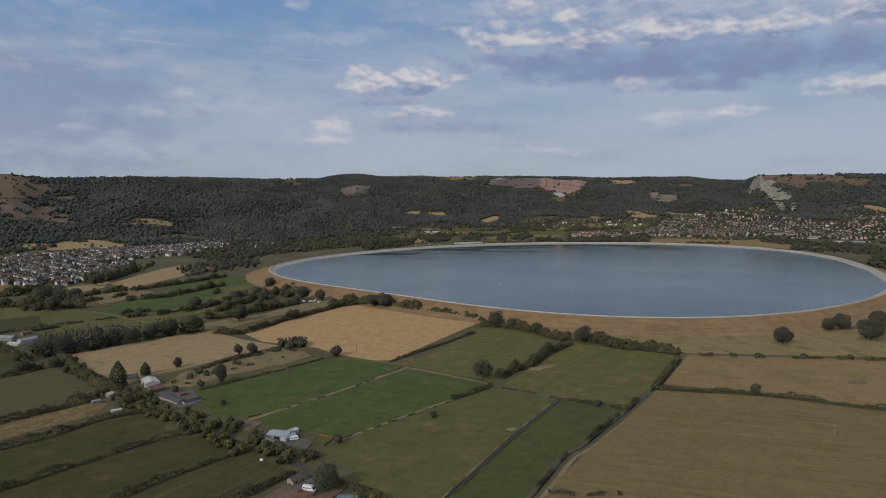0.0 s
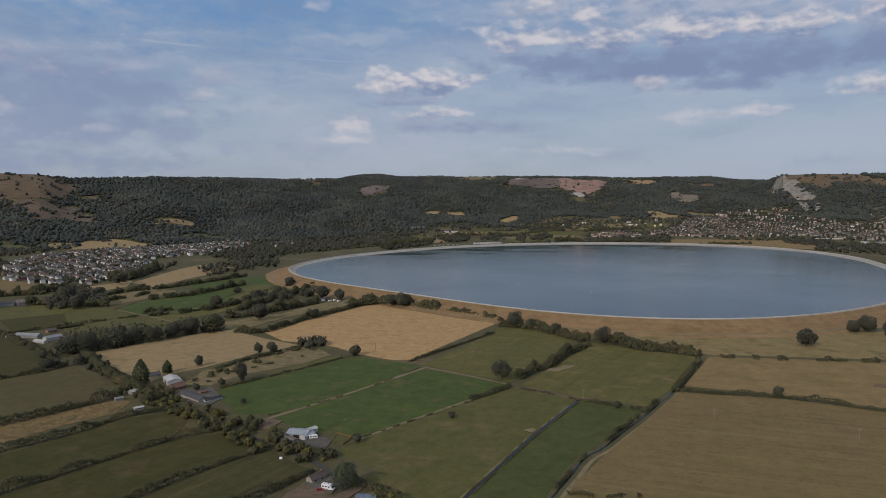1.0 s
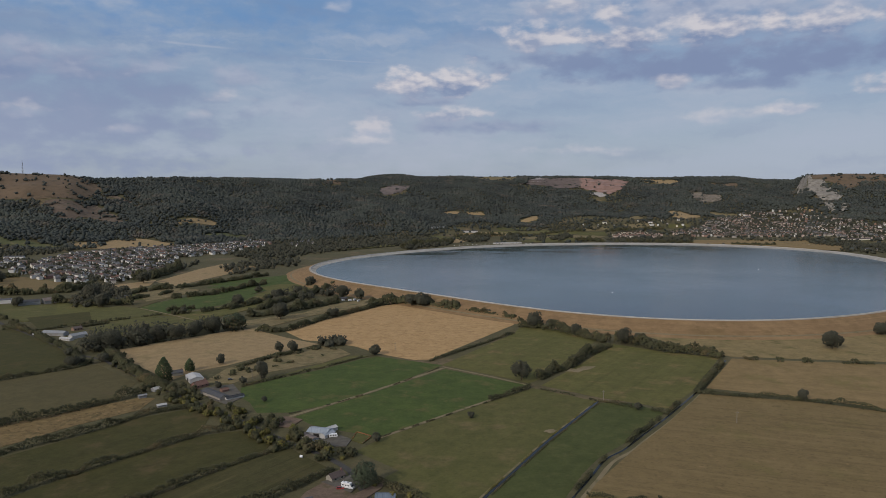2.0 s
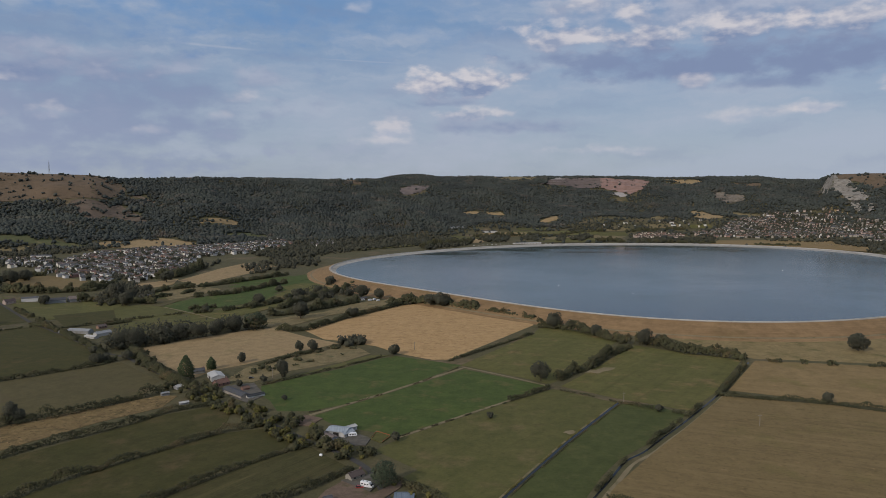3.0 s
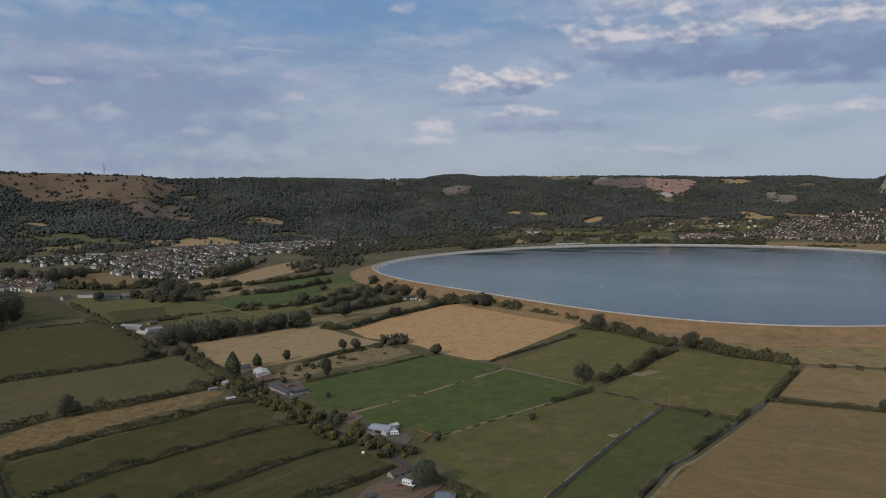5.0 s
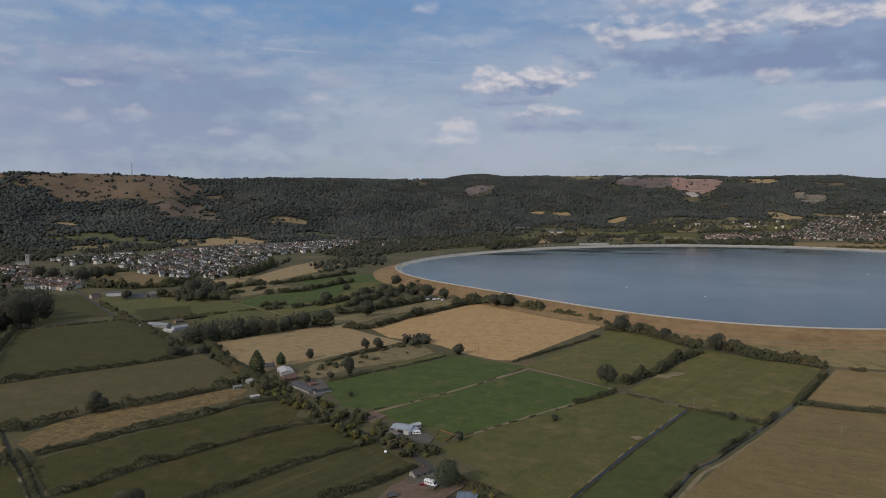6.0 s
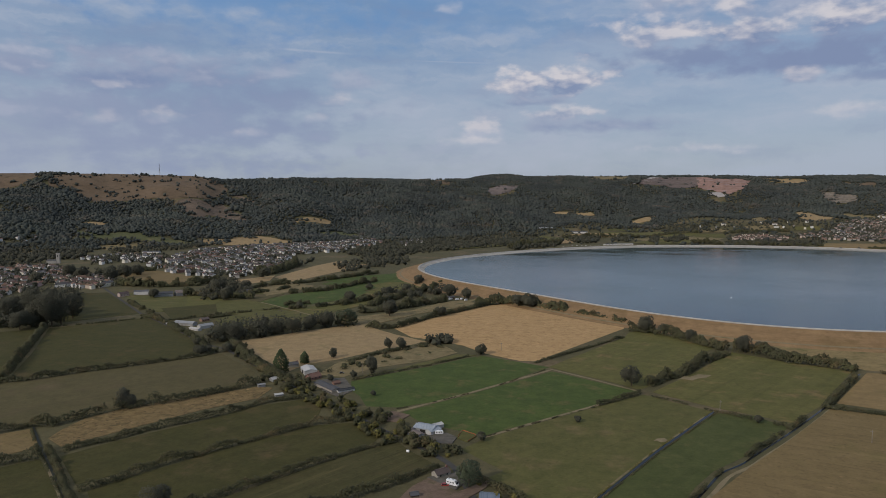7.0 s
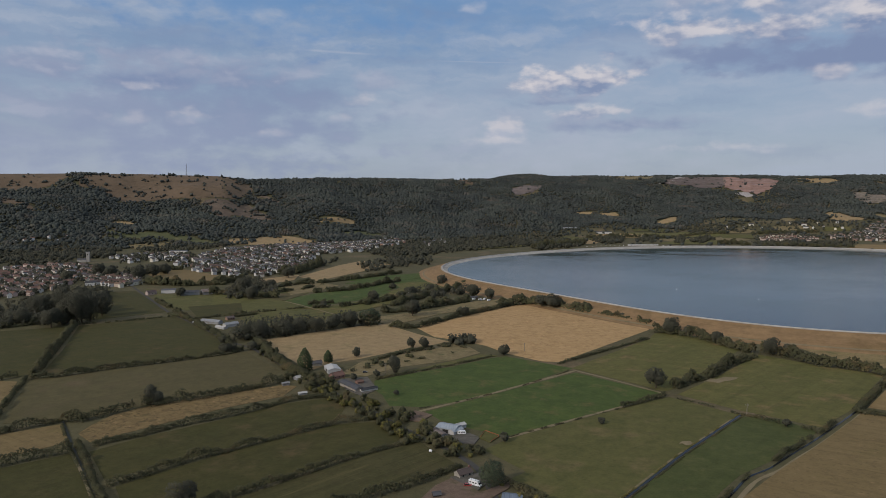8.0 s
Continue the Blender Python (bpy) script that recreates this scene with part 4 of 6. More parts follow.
def town(corners, turn, gap_x, gap_y, fill, styles, seed):
    """Rows of houses along parallel, slightly bent streets, with garden trees between."""
    rng = np.random.default_rng(seed)
    poly = np.array(corners, float)
    TOWNS.append(poly)
    mid, reach = poly.mean(0), np.ptp(poly, axis=0).max()
    a = radians(turn)
    u, v = np.meshgrid(np.arange(-reach, reach, gap_x), np.cumsum(np.tile([0.9, 1.1], int(reach / gap_y) + 1)) * gap_y - reach, indexing="ij")
    u, v = u.ravel() + rng.normal(0, gap_x * 0.10, u.size), v.ravel() + rng.normal(0, gap_y * 0.12, u.size)
    v = v + 9 * np.sin(u / 75 + seed)
    x, y = mid[0] + u * math.cos(a) - v * math.sin(a), mid[1] + u * math.sin(a) + v * math.cos(a)
    ok = inside(x, y, poly)
    for px, py in zip(x[ok], y[ok]):
        block = math.floor(wobble(px, py, 60, seed) * 2)
        if rng.uniform() < fill and wobble(px, py, 26, seed + 2) > -0.7:
            spin = turn + (90 if rng.uniform() < 0.46 or block == 1 else 0) + rng.normal(0, 7)
            HOUSES.append((float(px), float(py), spin, styles[int(rng.integers(len(styles)) if rng.uniform() < 0.65 else block % len(styles))], int(rng.integers(3)), rng.uniform(0.9, 1.15)))
        else:
            GARDEN_SPOTS.append((px, py))
        for _ in range(3 if styles is VILLAGE else 2):
            GARDEN_SPOTS.append((px + rng.normal(0, 7), py + gap_y * 0.5 + rng.normal(0, 3)))


SIZES = ((9.0, 6.6, 5.5, 2.1), (15.0, 6.6, 5.4, 2.0), (7.4, 6.2, 5.6, 2.4))


def build_towns():
    HOUSES.sort(key=lambda h: math.hypot(h[0], h[1]))
    for x, y, turn, (wall, roof), size, grow in HOUSES[:290]:
        key = (wall.name, roof.name, size)
        m = pose(x, y, float(height(x, y)), 0, 0, turn)
        if key not in MODELS:
            l, w, e, r = SIZES[size]
            ob = new("house")
            part("wall", gable_walls(l, w, e, r), wall, ob)
            top = part("roof", gable_roof(l, w, e, r), roof, ob)
            bm = bmesh.new()
            box(bm, l / 2 - 1.0, l / 2 - 0.2, -0.45, 0.45, e, e + r + 1.1)
            part("chimney", bm, BRICK, top)
            MODELS[key] = tagged(ob, f"two-storey house with {wall.name.replace('_', ' ')} walls and a {roof.name.replace('_', ' ')} roof", "house", "town houses")
            ob.matrix_world = m
        else:
            copy_thing(MODELS[key], m)
    # the rest lie so far off that they are one spread of village
    by_wall = {}
    for h in HOUSES[290:]:
        by_wall.setdefault(h[3], []).append(h)
    mats = []
    verts, faces, index = [], [], []
    for (wall, roof), rows in by_wall.items():
        for m in (wall, roof):
            if m not in mats:
                mats.append(m)
        for x, y, turn, _, size, grow in rows:
            l, w, e, r = (q * grow for q in SIZES[size])
            c, s, z = math.cos(radians(turn)), math.sin(radians(turn)), float(height(x, y))
            n = len(verts)
            a, b, o = l / 2, w / 2, 0.4
            shape = [(-a, -b, -2), (a, -b, -2), (a, b, -2), (-a, b, -2), (-a, -b, e), (a, -b, e), (a, b, e), (-a, b, e), (-a, 0, e + r), (a, 0, e + r),
                     (-a - o, -b - o, e - 0.1), (a + o, -b - o, e - 0.1), (a + o, 0, e + r + 0.2), (-a - o, 0, e + r + 0.2), (a + o, b + o, e - 0.1), (-a - o, b + o, e - 0.1)]
            verts += [(x + c * p - s * q, y + s * p + c * q, z + k) for p, q, k in shape]
            for f in ((0, 1, 5, 4), (2, 3, 7, 6), (1, 2, 6, 5), (3, 0, 4, 7), (5, 6, 9, 9), (7, 4, 8, 8)):
                faces.append([n + k for k in dict.fromkeys(f)])
                index.append(mats.index(wall))
            for f in ((10, 11, 12, 13), (13, 12, 14, 15)):
                faces.append([n + k for k in f])
                index.append(mats.index(roof))
    me = bpy.data.meshes.new("far_village")
    me.from_pydata(verts, [], faces)
    for m in mats:
        me.materials.append(m)
    me.polygons.foreach_set("material_index", index)
    tagged(new("far_village", me), "spread of small village houses with pale walls and brown roofs", "houses", kind="stuff")


# ---- the plan of the vale ----
RIM = (587.3, 18.7, 28.0, -6.3, 42.2, -25.8, 22.6, 5.6, 6.3, -8.2, -7.3, -2.2, 1.6)

# Fields of the vale
field("field", GRASS_BRIGHT, "bright green grazed pasture bounded by tan margins", [(-189, 516), (-169, 541), (-138, 576), (-110, 615), (-98, 625), (-34, 596), (-79, 519), (-114, 474), (-133, 458), (-156, 456), (-169, 479), (-180, 491)])
field("field", GRASS_BRIGHT, "green grazed pasture beside a farmyard", [(-127, 449), (-92, 496), (-31, 582), (38, 535), (7, 497), (-64, 415), (-86, 422), (-112, 434)])
field("field", GRASS_OLIVE, "olive green meadow beside a straight ditch", [(41, 528), (85, 496), (40, 411), (-2, 325), (-26, 325), (-52, 352), (-45, 363), (-74, 389), (-62, 411), (8, 493)])
field("field", GRASS_DARK, "dark green narrow meadow between two ditches", [(86, 493), (111, 493), (128, 472), (115, 451), (90, 414), (68, 387), (55, 363), (39, 325), (0, 325), (42, 411)])
field("field", GRASS_MEAD, "green meadow with faint wheel tracks", [(134, 691), (176, 660), (221, 637), (162, 524), (132, 481), (115, 493), (88, 506), (48, 536), (80, 590)])
field("field", GRASS_MEAD, "green meadow below the reservoir bank", [(43, 769), (63, 786), (92, 753), (120, 708), (97, 656), (74, 604), (59, 577), (44, 548), (38, 541), (26, 553), (-35, 596), (36, 740)])
field("field", STUBBLE, "golden harvested stubble field", [(-221, 740), (-137, 918), (-118, 933), (-26, 874), (39, 824), (38, 789), (-47, 616), (-63, 614), (-97, 635), (-125, 665), (-164, 686), (-185, 692)])
field("field", DRY_GRASS, "dry tan grass field beside a hedge", [(232, 635), (300, 628), (469, 606), (355, 457), (245, 511), (177, 536)])
field("field", DRY_BROWN, "large dry brown mown field with faint swath lines", [(168, 520), (241, 503), (351, 451), (256, 325), (48, 325), (61, 352), (88, 396), (122, 447)])
field("field", ROUGH_OLIVE, "rough olive grass strip at the foot of the bank", [(180, 728), (230, 738), (281, 742), (355, 746), (460, 758), (580, 772), (478, 619), (234, 644), (198, 681)])
field("field", STUBBLE_PALE, "pale golden stubble field behind the farm", [(-360, 630), (-319, 686), (-283, 732), (-261, 748), (-206, 702), (-165, 674), (-180, 651), (-205, 619), (-226, 583), (-246, 563), (-253, 533), (-282, 558)])
field("field", ROUGH_TAN, "rough tan grass paddock with scrub", [(-225, 528), (-222, 573), (-201, 608), (-166, 666), (-140, 656), (-124, 633), (-143, 598), (-185, 560), (-200, 527)])
field("field", GRASS_DEEP, "olive pasture beside the lane", [(-467, 461), (-522, 544), (-600, 651), (-535, 732), (-499, 709), (-381, 611), (-362, 575), (-395, 534), (-427, 500)])
field("field", GRASS_DEEP, "olive pasture in the shade of tall trees", [(-617, 680), (-763, 893), (-733, 913), (-559, 760)])
field("field", GRASS_DEEP, "olive green pasture behind a hedge", [(-683, 542), (-661, 602), (-607, 646), (-544, 559), (-487, 475), (-477, 457), (-492, 446), (-511, 404)])
field("field", GRASS_BROWN, "brownish green hay meadow", [(-466, 449), (-437, 478), (-388, 525), (-350, 575), (-342, 580), (-278, 524), (-269, 482), (-301, 439), (-333, 407), (-347, 377), (-365, 372), (-392, 356)])
field("field", STRAW, "strip of long straw-coloured grass", [(-329, 352), (-333, 369), (-334, 389), (-326, 408), (-315, 424), (-286, 453), (-256, 485), (-243, 485), (-241, 457), (-267, 423), (-287, 386), (-301, 360), (-311, 342)])
field("field", GRASS_DEEP, "narrow olive green hay field", [(-299, 328), (-285, 356), (-254, 401), (-232, 440), (-203, 464), (-187, 451), (-180, 422), (-203, 384), (-224, 353), (-243, 325), (-259, 300), (-262, 297)])
field("field", GRASS_DEEP, "narrow dark green hay field", [(-250, 291), (-237, 317), (-220, 346), (-199, 377), (-175, 410), (-153, 420), (-128, 399), (-128, 385), (-152, 355), (-170, 321), (-189, 297), (-201, 281), (-232, 274)])
field("field", GRASS_LINES, "mown green field with swath lines", [(-194, 280), (-176, 303), (-159, 332), (-138, 365), (-114, 392), (-102, 379), (-86, 365), (-95, 345), (-120, 314), (-138, 294)])
field("field", GRASS_DEEP, "green pasture corner beside a ditch", [(-337, 263), (-329, 295), (-307, 323), (-285, 305), (-246, 270), (-322, 251)])
field("field", DRY_BROWN, "small brown dry field", [(-390, 305), (-376, 338), (-353, 365), (-323, 338), (-342, 307), (-359, 281)])
field("field", DRY_BROWN, "small tan dry field", [(-500, 395), (-484, 439), (-469, 441), (-424, 383), (-401, 337), (-422, 332)])
field("field", GRASS_BRIGHT, "bright green pasture between hedges", [(-445, 857), (-435, 938), (-389, 1023), (-336, 1006), (-337, 948), (-367, 887), (-400, 837)])
field("field", GRASS_BRIGHT, "green pasture by the reservoir bank", [(-447, 1077), (-425, 1156), (-355, 1246), (-307, 1169), (-292, 1094), (-330, 1042), (-400, 1060)])
field("field", GRASS_OLIVE, "olive pasture behind farm buildings", [(-559, 818), (-553, 841), (-504, 891), (-451, 861), (-399, 814), (-448, 769), (-468, 759), (-501, 731)])
field("field", GRASS_BROWN, "brown green pasture with a track", [(-445, 731), (-420, 775), (-398, 811), (-357, 796), (-311, 756), (-362, 737), (-396, 708)])
field("field", STUBBLE_PALE, "golden field at the edge of a town", [(-567, 1146), (-573, 1351), (-562, 1456), (-475, 1400), (-472, 1319), (-491, 1211), (-507, 1093)])
field("field", STUBBLE_PALE, "small golden field beside houses", [(-622, 1080), (-577, 1171), (-552, 1098), (-571, 1031)])
field("field", ROUGH_TAN, "tan paddock between hedges", [(-280, 765), (-236, 829), (-213, 856), (-240, 768), (-252, 740)])
field("field", DRY_BROWN, "brown grass field within the town", [(-886, 1130), (-861, 1209), (-697, 1113), (-644, 1020), (-751, 1008)])
field("field", GRASS_OLIVE, "rough paddock beside a nursery", [(-561, 977), (-485, 1045), (-456, 952), (-499, 900)])

# Fields on the rising ground
field("field", HILL_GREEN, "green field at the foot of the woods", [(-1540, 1759), (-1477, 1751), (-1418, 1777), (-1345, 1840), (-1282, 1835), (-1234, 1828), (-1170, 1874), (-1143, 1815), (-1187, 1779), (-1250, 1788), (-1301, 1779), (-1355, 1746), (-1415, 1700), (-1462, 1709)])
field("field", STUBBLE_PALE, "golden field at the foot of the woods", [(-1170, 1876), (-1147, 1935), (-1061, 2034), (-1017, 2027), (-919, 1987), (-924, 1916), (-979, 1876), (-1017, 1842), (-1083, 1825), (-1134, 1847)])
field("field", HILL_GREEN, "green clearing below the woods", [(-905, 2160), (-870, 2256), (-801, 2241), (-760, 2194), (-787, 2146), (-826, 2142), (-873, 2158)])
field("field", STUBBLE_PALE, "golden clearing within the woods", [(-1021, 2209), (-1012, 2262), (-979, 2312), (-937, 2363), (-928, 2323), (-963, 2274)])
field("field", STUBBLE_PALE, "small golden clearing in the woods", [(-1589, 1860), (-1553, 1921), (-1518, 1903), (-1546, 1833)])
field("field", ROUGH_TAN, "tan field above the town", [(-1350, 1654), (-1300, 1750), (-1260, 1748), (-1233, 1658), (-1283, 1605)])
field("field", ROUGH_TAN, "tan field between trees and houses", [(-1513, 1495), (-1455, 1580), (-1402, 1512), (-1456, 1455)])
field("field", GRASS_OLIVE, "olive field behind the far bank", [(-262, 2264), (-170, 2434), (-48, 2383), (-118, 2212), (-202, 2133)])
field("field", STUBBLE_PALE, "tan field behind the far bank", [(-101, 2486), (99, 2578), (95, 2474), (-48, 2415)])
field("field", GRASS_MEAD, "green field behind the far bank", [(34, 2560), (242, 2750), (380, 2596), (328, 2526), (137, 2500)])
field("field", ROUGH_TAN, "tan field behind the far bank", [(131, 2384), (372, 2541), (445, 2480), (374, 2293), (181, 2264)])
field("field", STUBBLE_PALE, "terraced golden field on the slope", [(157, 2957), (216, 3027), (275, 3074), (236, 2968), (186, 2948)])
field("field", STUBBLE_PALE, "golden field high on the slope", [(-176, 3074), (-99, 3053), (-110, 3017), (-161, 3026)])
field("field", STUBBLE_PALE, "golden field above the village", [(817, 3052), (867, 3021), (909, 2840), (835, 2826), (792, 2929)])
field("field", ROUGH_TAN, "patch of tan allotments above the village", [(977, 3013), (1142, 2988), (1115, 2947), (962, 2929)])
field("field", STUBBLE_PALE, "golden field near the gorge", [(1327, 2960), (1320, 2840), (1341, 2714), (1298, 2766)])
field("field", STUBBLE_PALE, "golden hill field", [(1682, 2759), (1729, 2654), (1765, 2547), (1727, 2491), (1694, 2633), (1664, 2691)])
field("field", DRY_GRASS, "level dry showground beside the far bank", [(620, 2100), (707, 2293), (919, 2322), (1044, 2238), (1068, 2083), (970, 1870), (890, 1930), (770, 2050)])
field("field", GRASS_BROWN, "brown grass slope beyond the far bank", [(940, 1831), (983, 1694), (970, 1499), (930, 1474), (931, 1605)])

# Dry grass and bare rock on the hills
field("field", DOWNLAND, "brown dry downland hilltop with scrub", [(-1786, 2057), (-1838, 2163), (-1783, 2125), (-1730, 2120), (-1697, 2164), (-1630, 2235), (-1535, 2255), (-1457, 2323), (-1435, 2385), (-1456, 2510), (-1499, 2624), (-1549, 2669), (-1600, 2700), (-1649, 2700), (-1730, 2710), (-1832, 2680), (-1928, 2610), (-2020, 2510), (-2060, 2350), (-1997, 2192), (-1946, 2142), (-1914, 2174), (-1880, 2190)])
field("field", DOWNLAND, "brown dry downland shoulder", [(-2130, 1971), (-2092, 2006), (-2068, 2056), (-2036, 2115), (-2050, 2200), (-2150, 2330), (-2300, 2290), (-2420, 2230), (-2500, 2050), (-2300, 1950)])
field("field", DOWNLAND, "brown slope with scrub", [(-1947, 1800), (-2007, 1900), (-1859, 1812), (-1808, 1789), (-1763, 1757), (-1775, 1739), (-1839, 1771), (-1892, 1748)])
field("field", SCREE, "bare reddish slope with scrub", [(-1481, 2221), (-1378, 2140), (-1312, 2077), (-1337, 2189), (-1307, 2216), (-1243, 2213), (-1195, 2233), (-1278, 2318), (-1343, 2360), (-1387, 2390), (-1420, 2380), (-1441, 2316), (-1475, 2293), (-1496, 2262)])
field("field", SCREE, "bare slope on the wood edge", [(-1453, 2537), (-1400, 2535), (-1335, 2507), (-1234, 2408), (-1230, 2419), (-1343, 2532), (-1409, 2560), (-1452, 2568)])
field("field", GRASS_OLIVE, "narrow olive grass strip beside a ditch", [(-190, 526), (-161, 566), (-123, 626), (-105, 626), (-140, 584), (-171, 546)])
field("bare_patch", DRY_TRACK, "bare dry patch in a meadow", [(71, 577), (78, 590), (82, 588), (90, 598), (101, 598), (95, 588), (88, 584), (83, 577), (77, 580)])
field("bare_patch", DRY_TRACK, "bare pale patch beside a ditch", [(40, 428), (42, 432), (47, 434), (48, 431), (50, 432), (47, 428), (44, 426), (42, 429)])
field("bare_patch", YARD_BROWN, "dark bare hollow in a dry field", [(326, 538), (333, 535), (341, 537), (343, 542), (336, 545), (329, 543)])
field("field", GRASS_MEAD, "green pasture beside a nursery", [(-596, 916), (-520, 889), (-501, 840), (-523, 796)])
field("field", GRASS_OLIVE, "olive pasture between hedges", [(-387, 812), (-356, 838), (-329, 894), (-305, 984), (-306, 927), (-320, 848), (-327, 797), (-364, 801)])
field("field", ROUGH_TAN, "tan paddock with a pale-roofed barn", [(-319, 940), (-290, 1052), (-262, 1033), (-292, 936)])
field("field", ROUGH_TAN, "tan paddock with parked caravans", [(-205, 921), (-170, 950), (-153, 924), (-180, 878), (-225, 815), (-240, 803), (-224, 867)])
field("field", GRASS_MEAD, "green pasture at the foot of the bank", [(-320, 1031), (-287, 1074), (-278, 1136), (-255, 1082), (-271, 999)])
field("field", GRASS_BROWN, "rough brownish pasture between hedges", [(-523, 894), (-493, 943), (-456, 952), (-458, 883), (-475, 857)])
field("field", GRASS_OLIVE, "olive pasture below the town", [(-742, 945), (-654, 890), (-581, 896), (-526, 800), (-543, 773), (-579, 786)])
field("field", GRASS_BROWN, "brown pasture below the town", [(-544, 750), (-516, 784), (-473, 748), (-486, 736), (-489, 712)])
field("field", GRASS_DEEP, "dark olive pasture beside a lane", [(-559, 798), (-471, 875), (-430, 830), (-458, 770), (-495, 727)])
field("field", GRASS_OLIVE, "olive pasture with a farm at its edge", [(-427, 718), (-411, 791), (-382, 815), (-327, 767), (-372, 728), (-403, 689)])
field("field", GRASS_MEAD, "narrow green pasture between hedges", [(-404, 829), (-367, 859), (-340, 935), (-321, 993), (-291, 952), (-320, 838), (-350, 802)])
field("field", STUBBLE_PALE, "small tan field among trees behind the far bank", [(-95, 2108), (-88, 2293), (-37, 2351), (-57, 2134)])
field("field", GRASS_MEAD, "green field beside the far shore", [(120, 2183), (220, 2385), (329, 2385), (305, 2210), (173, 2160)])
field("field", GRASS_OLIVE, "olive field below the hill", [(357, 2587), (466, 2595), (456, 2506), (356, 2506)])
field("field", ROUGH_TAN, "small tan field below the hill", [(392, 2680), (483, 2690), (485, 2632), (394, 2619)])
field("field", GRASS_OLIVE, "olive field below the woods", [(58, 2672), (206, 2877), (203, 2773), (67, 2619)])
field("field", ROUGH_TAN, "tan field at the edge of the village", [(564, 2760), (696, 2784), (701, 2704), (567, 2665)])
field("field", GRASS_MEAD, "green field at the edge of the village", [(738, 2744), (805, 2725), (807, 2670), (719, 2699)])
field("field", ROUGH_TAN, "tan field among trees on the slope", [(660, 3109), (687, 2935), (665, 2882), (616, 2869)])
field("field", ROUGH_TAN, "tan hillside field above houses", [(1529, 2557), (1640, 2549), (1532, 2361), (1452, 2411)])
field("field", STUBBLE_PALE, "pale field high on the slope", [(-73, 3054), (-5, 3083), (15, 3051), (-48, 3022)])


field("field", GRASS_BRIGHT, "bright green pasture with a bush in its hedge", [(-456, 879), (-415, 848), (-391, 846), (-370, 890), (-354, 962), (-343, 1053), (-370, 1091), (-404, 1046), (-434, 977), (-455, 923)])
field("field", GRASS_MEAD, "green pasture between dark hedges", [(-338, 924), (-305, 978), (-280, 1049), (-261, 1089), (-302, 1131), (-341, 1128), (-359, 1086), (-339, 1048)])
field("field", GRASS_BRIGHT, "narrow bright pasture below the bank", [(-480, 1109), (-448, 1159), (-384, 1231), (-358, 1266), (-332, 1206), (-358, 1148), (-421, 1116)])
field("field", GRASS_OLIVE, "olive pasture beside a farm track", [(-518, 863), (-494, 891), (-453, 874), (-393, 829), (-424, 809), (-458, 769)])
field("field", GRASS_OLIVE, "pale olive pasture behind a tree belt", [(-445, 739), (-430, 790), (-384, 818), (-332, 781), (-348, 749), (-395, 753), (-418, 713)])
field("field", GRASS_MEAD, "narrow olive pasture beside a tree belt", [(-372, 821), (-345, 892), (-311, 942), (-289, 932), (-313, 850), (-338, 796)])
field("field", ROUGH_TAN, "tan and green paddock beside a stubble field", [(-286, 788), (-257, 824), (-228, 853), (-193, 940), (-160, 965), (-171, 910), (-204, 851), (-227, 798), (-245, 753)])
field("field", ROUGH_TAN, "rough tan strip between hedges", [(-547, 1030), (-501, 1080), (-446, 1049), (-454, 979), (-474, 931)])

# Hedges
hedge([(127, 678), (111, 656), (93, 628), (79, 596), (61, 575), (47, 553)], 9.5, 8.6, 0, LEAF_HEDGE)
hedge([(139, 702), (155, 691), (176, 660), (206, 651), (223, 635)], 11.2, 10.1, 0, LEAF_HEDGE)
hedge([(43, 779), (62, 772), (86, 756), (102, 734), (120, 708), (129, 694)], 12.0, 10.8, 0, LEAF_HEDGE)
hedge([(-250, 736), (-228, 729), (-214, 739), (-193, 803), (-157, 875), (-137, 918)], 7.7, 6.9, 0, LEAF_HEDGE)
hedge([(-152, 914), (-119, 932), (-95, 929), (-63, 904), (-29, 873)], 14.6, 13.2, 0, LEAF_HEDGE)
hedge([(-29, 873), (2, 848), (40, 814)], 9.3, 9.3, 0.12, LEAF_HEDGE)
hedge([(-47, 608), (-8, 670), (35, 737)], 3.4, 3.1, 0, LEAF_HEDGE)
hedge([(166, 520), (198, 513), (238, 506), (275, 487), (347, 446)], 4.8, 4.3, 0, LEAF_HEDGE)
hedge([(231, 635), (287, 623), (349, 621), (467, 604)], 4.8, 4.8, 0.45, LEAF_HEDGE)
hedge([(214, 610), (189, 566), (165, 520)], 6.1, 5.5, 0.1, LEAF_HEDGE)
hedge([(155, 511), (132, 475), (113, 447), (90, 412)], 4.2, 3.2, 0.32, LEAF_HEDGE)
hedge([(72, 387), (59, 362), (46, 337)], 3.3, 3.0, 0.35, LEAF_HEDGE)
hedge([(87, 497), (109, 482), (127, 473)], 3.4, 3.4, 0.2, LEAF_HEDGE)
hedge([(6, 491), (24, 511), (38, 528)], 4.4, 4.0, 0, LEAF_HEDGE)
hedge([(39, 528), (64, 514), (85, 497)], 1.8, 2.0, 0.3, LEAF_HEDGE)
hedge([(-133, 455), (-114, 471), (-79, 515), (-34, 590)], 1.1, 1.2, 0.5, LEAF_HEDGE)
hedge([(-64, 412), (-33, 447), (4, 488)], 1.0, 1.2, 0.45, LEAF_HEDGE)
hedge([(-189, 519), (-170, 542), (-139, 580), (-111, 620)], 2.5, 2.5, 0.15, LEAF_HEDGE)
hedge([(-397, 311), (-377, 340), (-367, 356), (-357, 369), (-343, 373)], 7.5, 6.7, 0, LEAF_HEDGE)
hedge([(-357, 369), (-344, 374), (-336, 392), (-330, 404)], 8.0, 7.2, 0, LEAF_HEDGE)
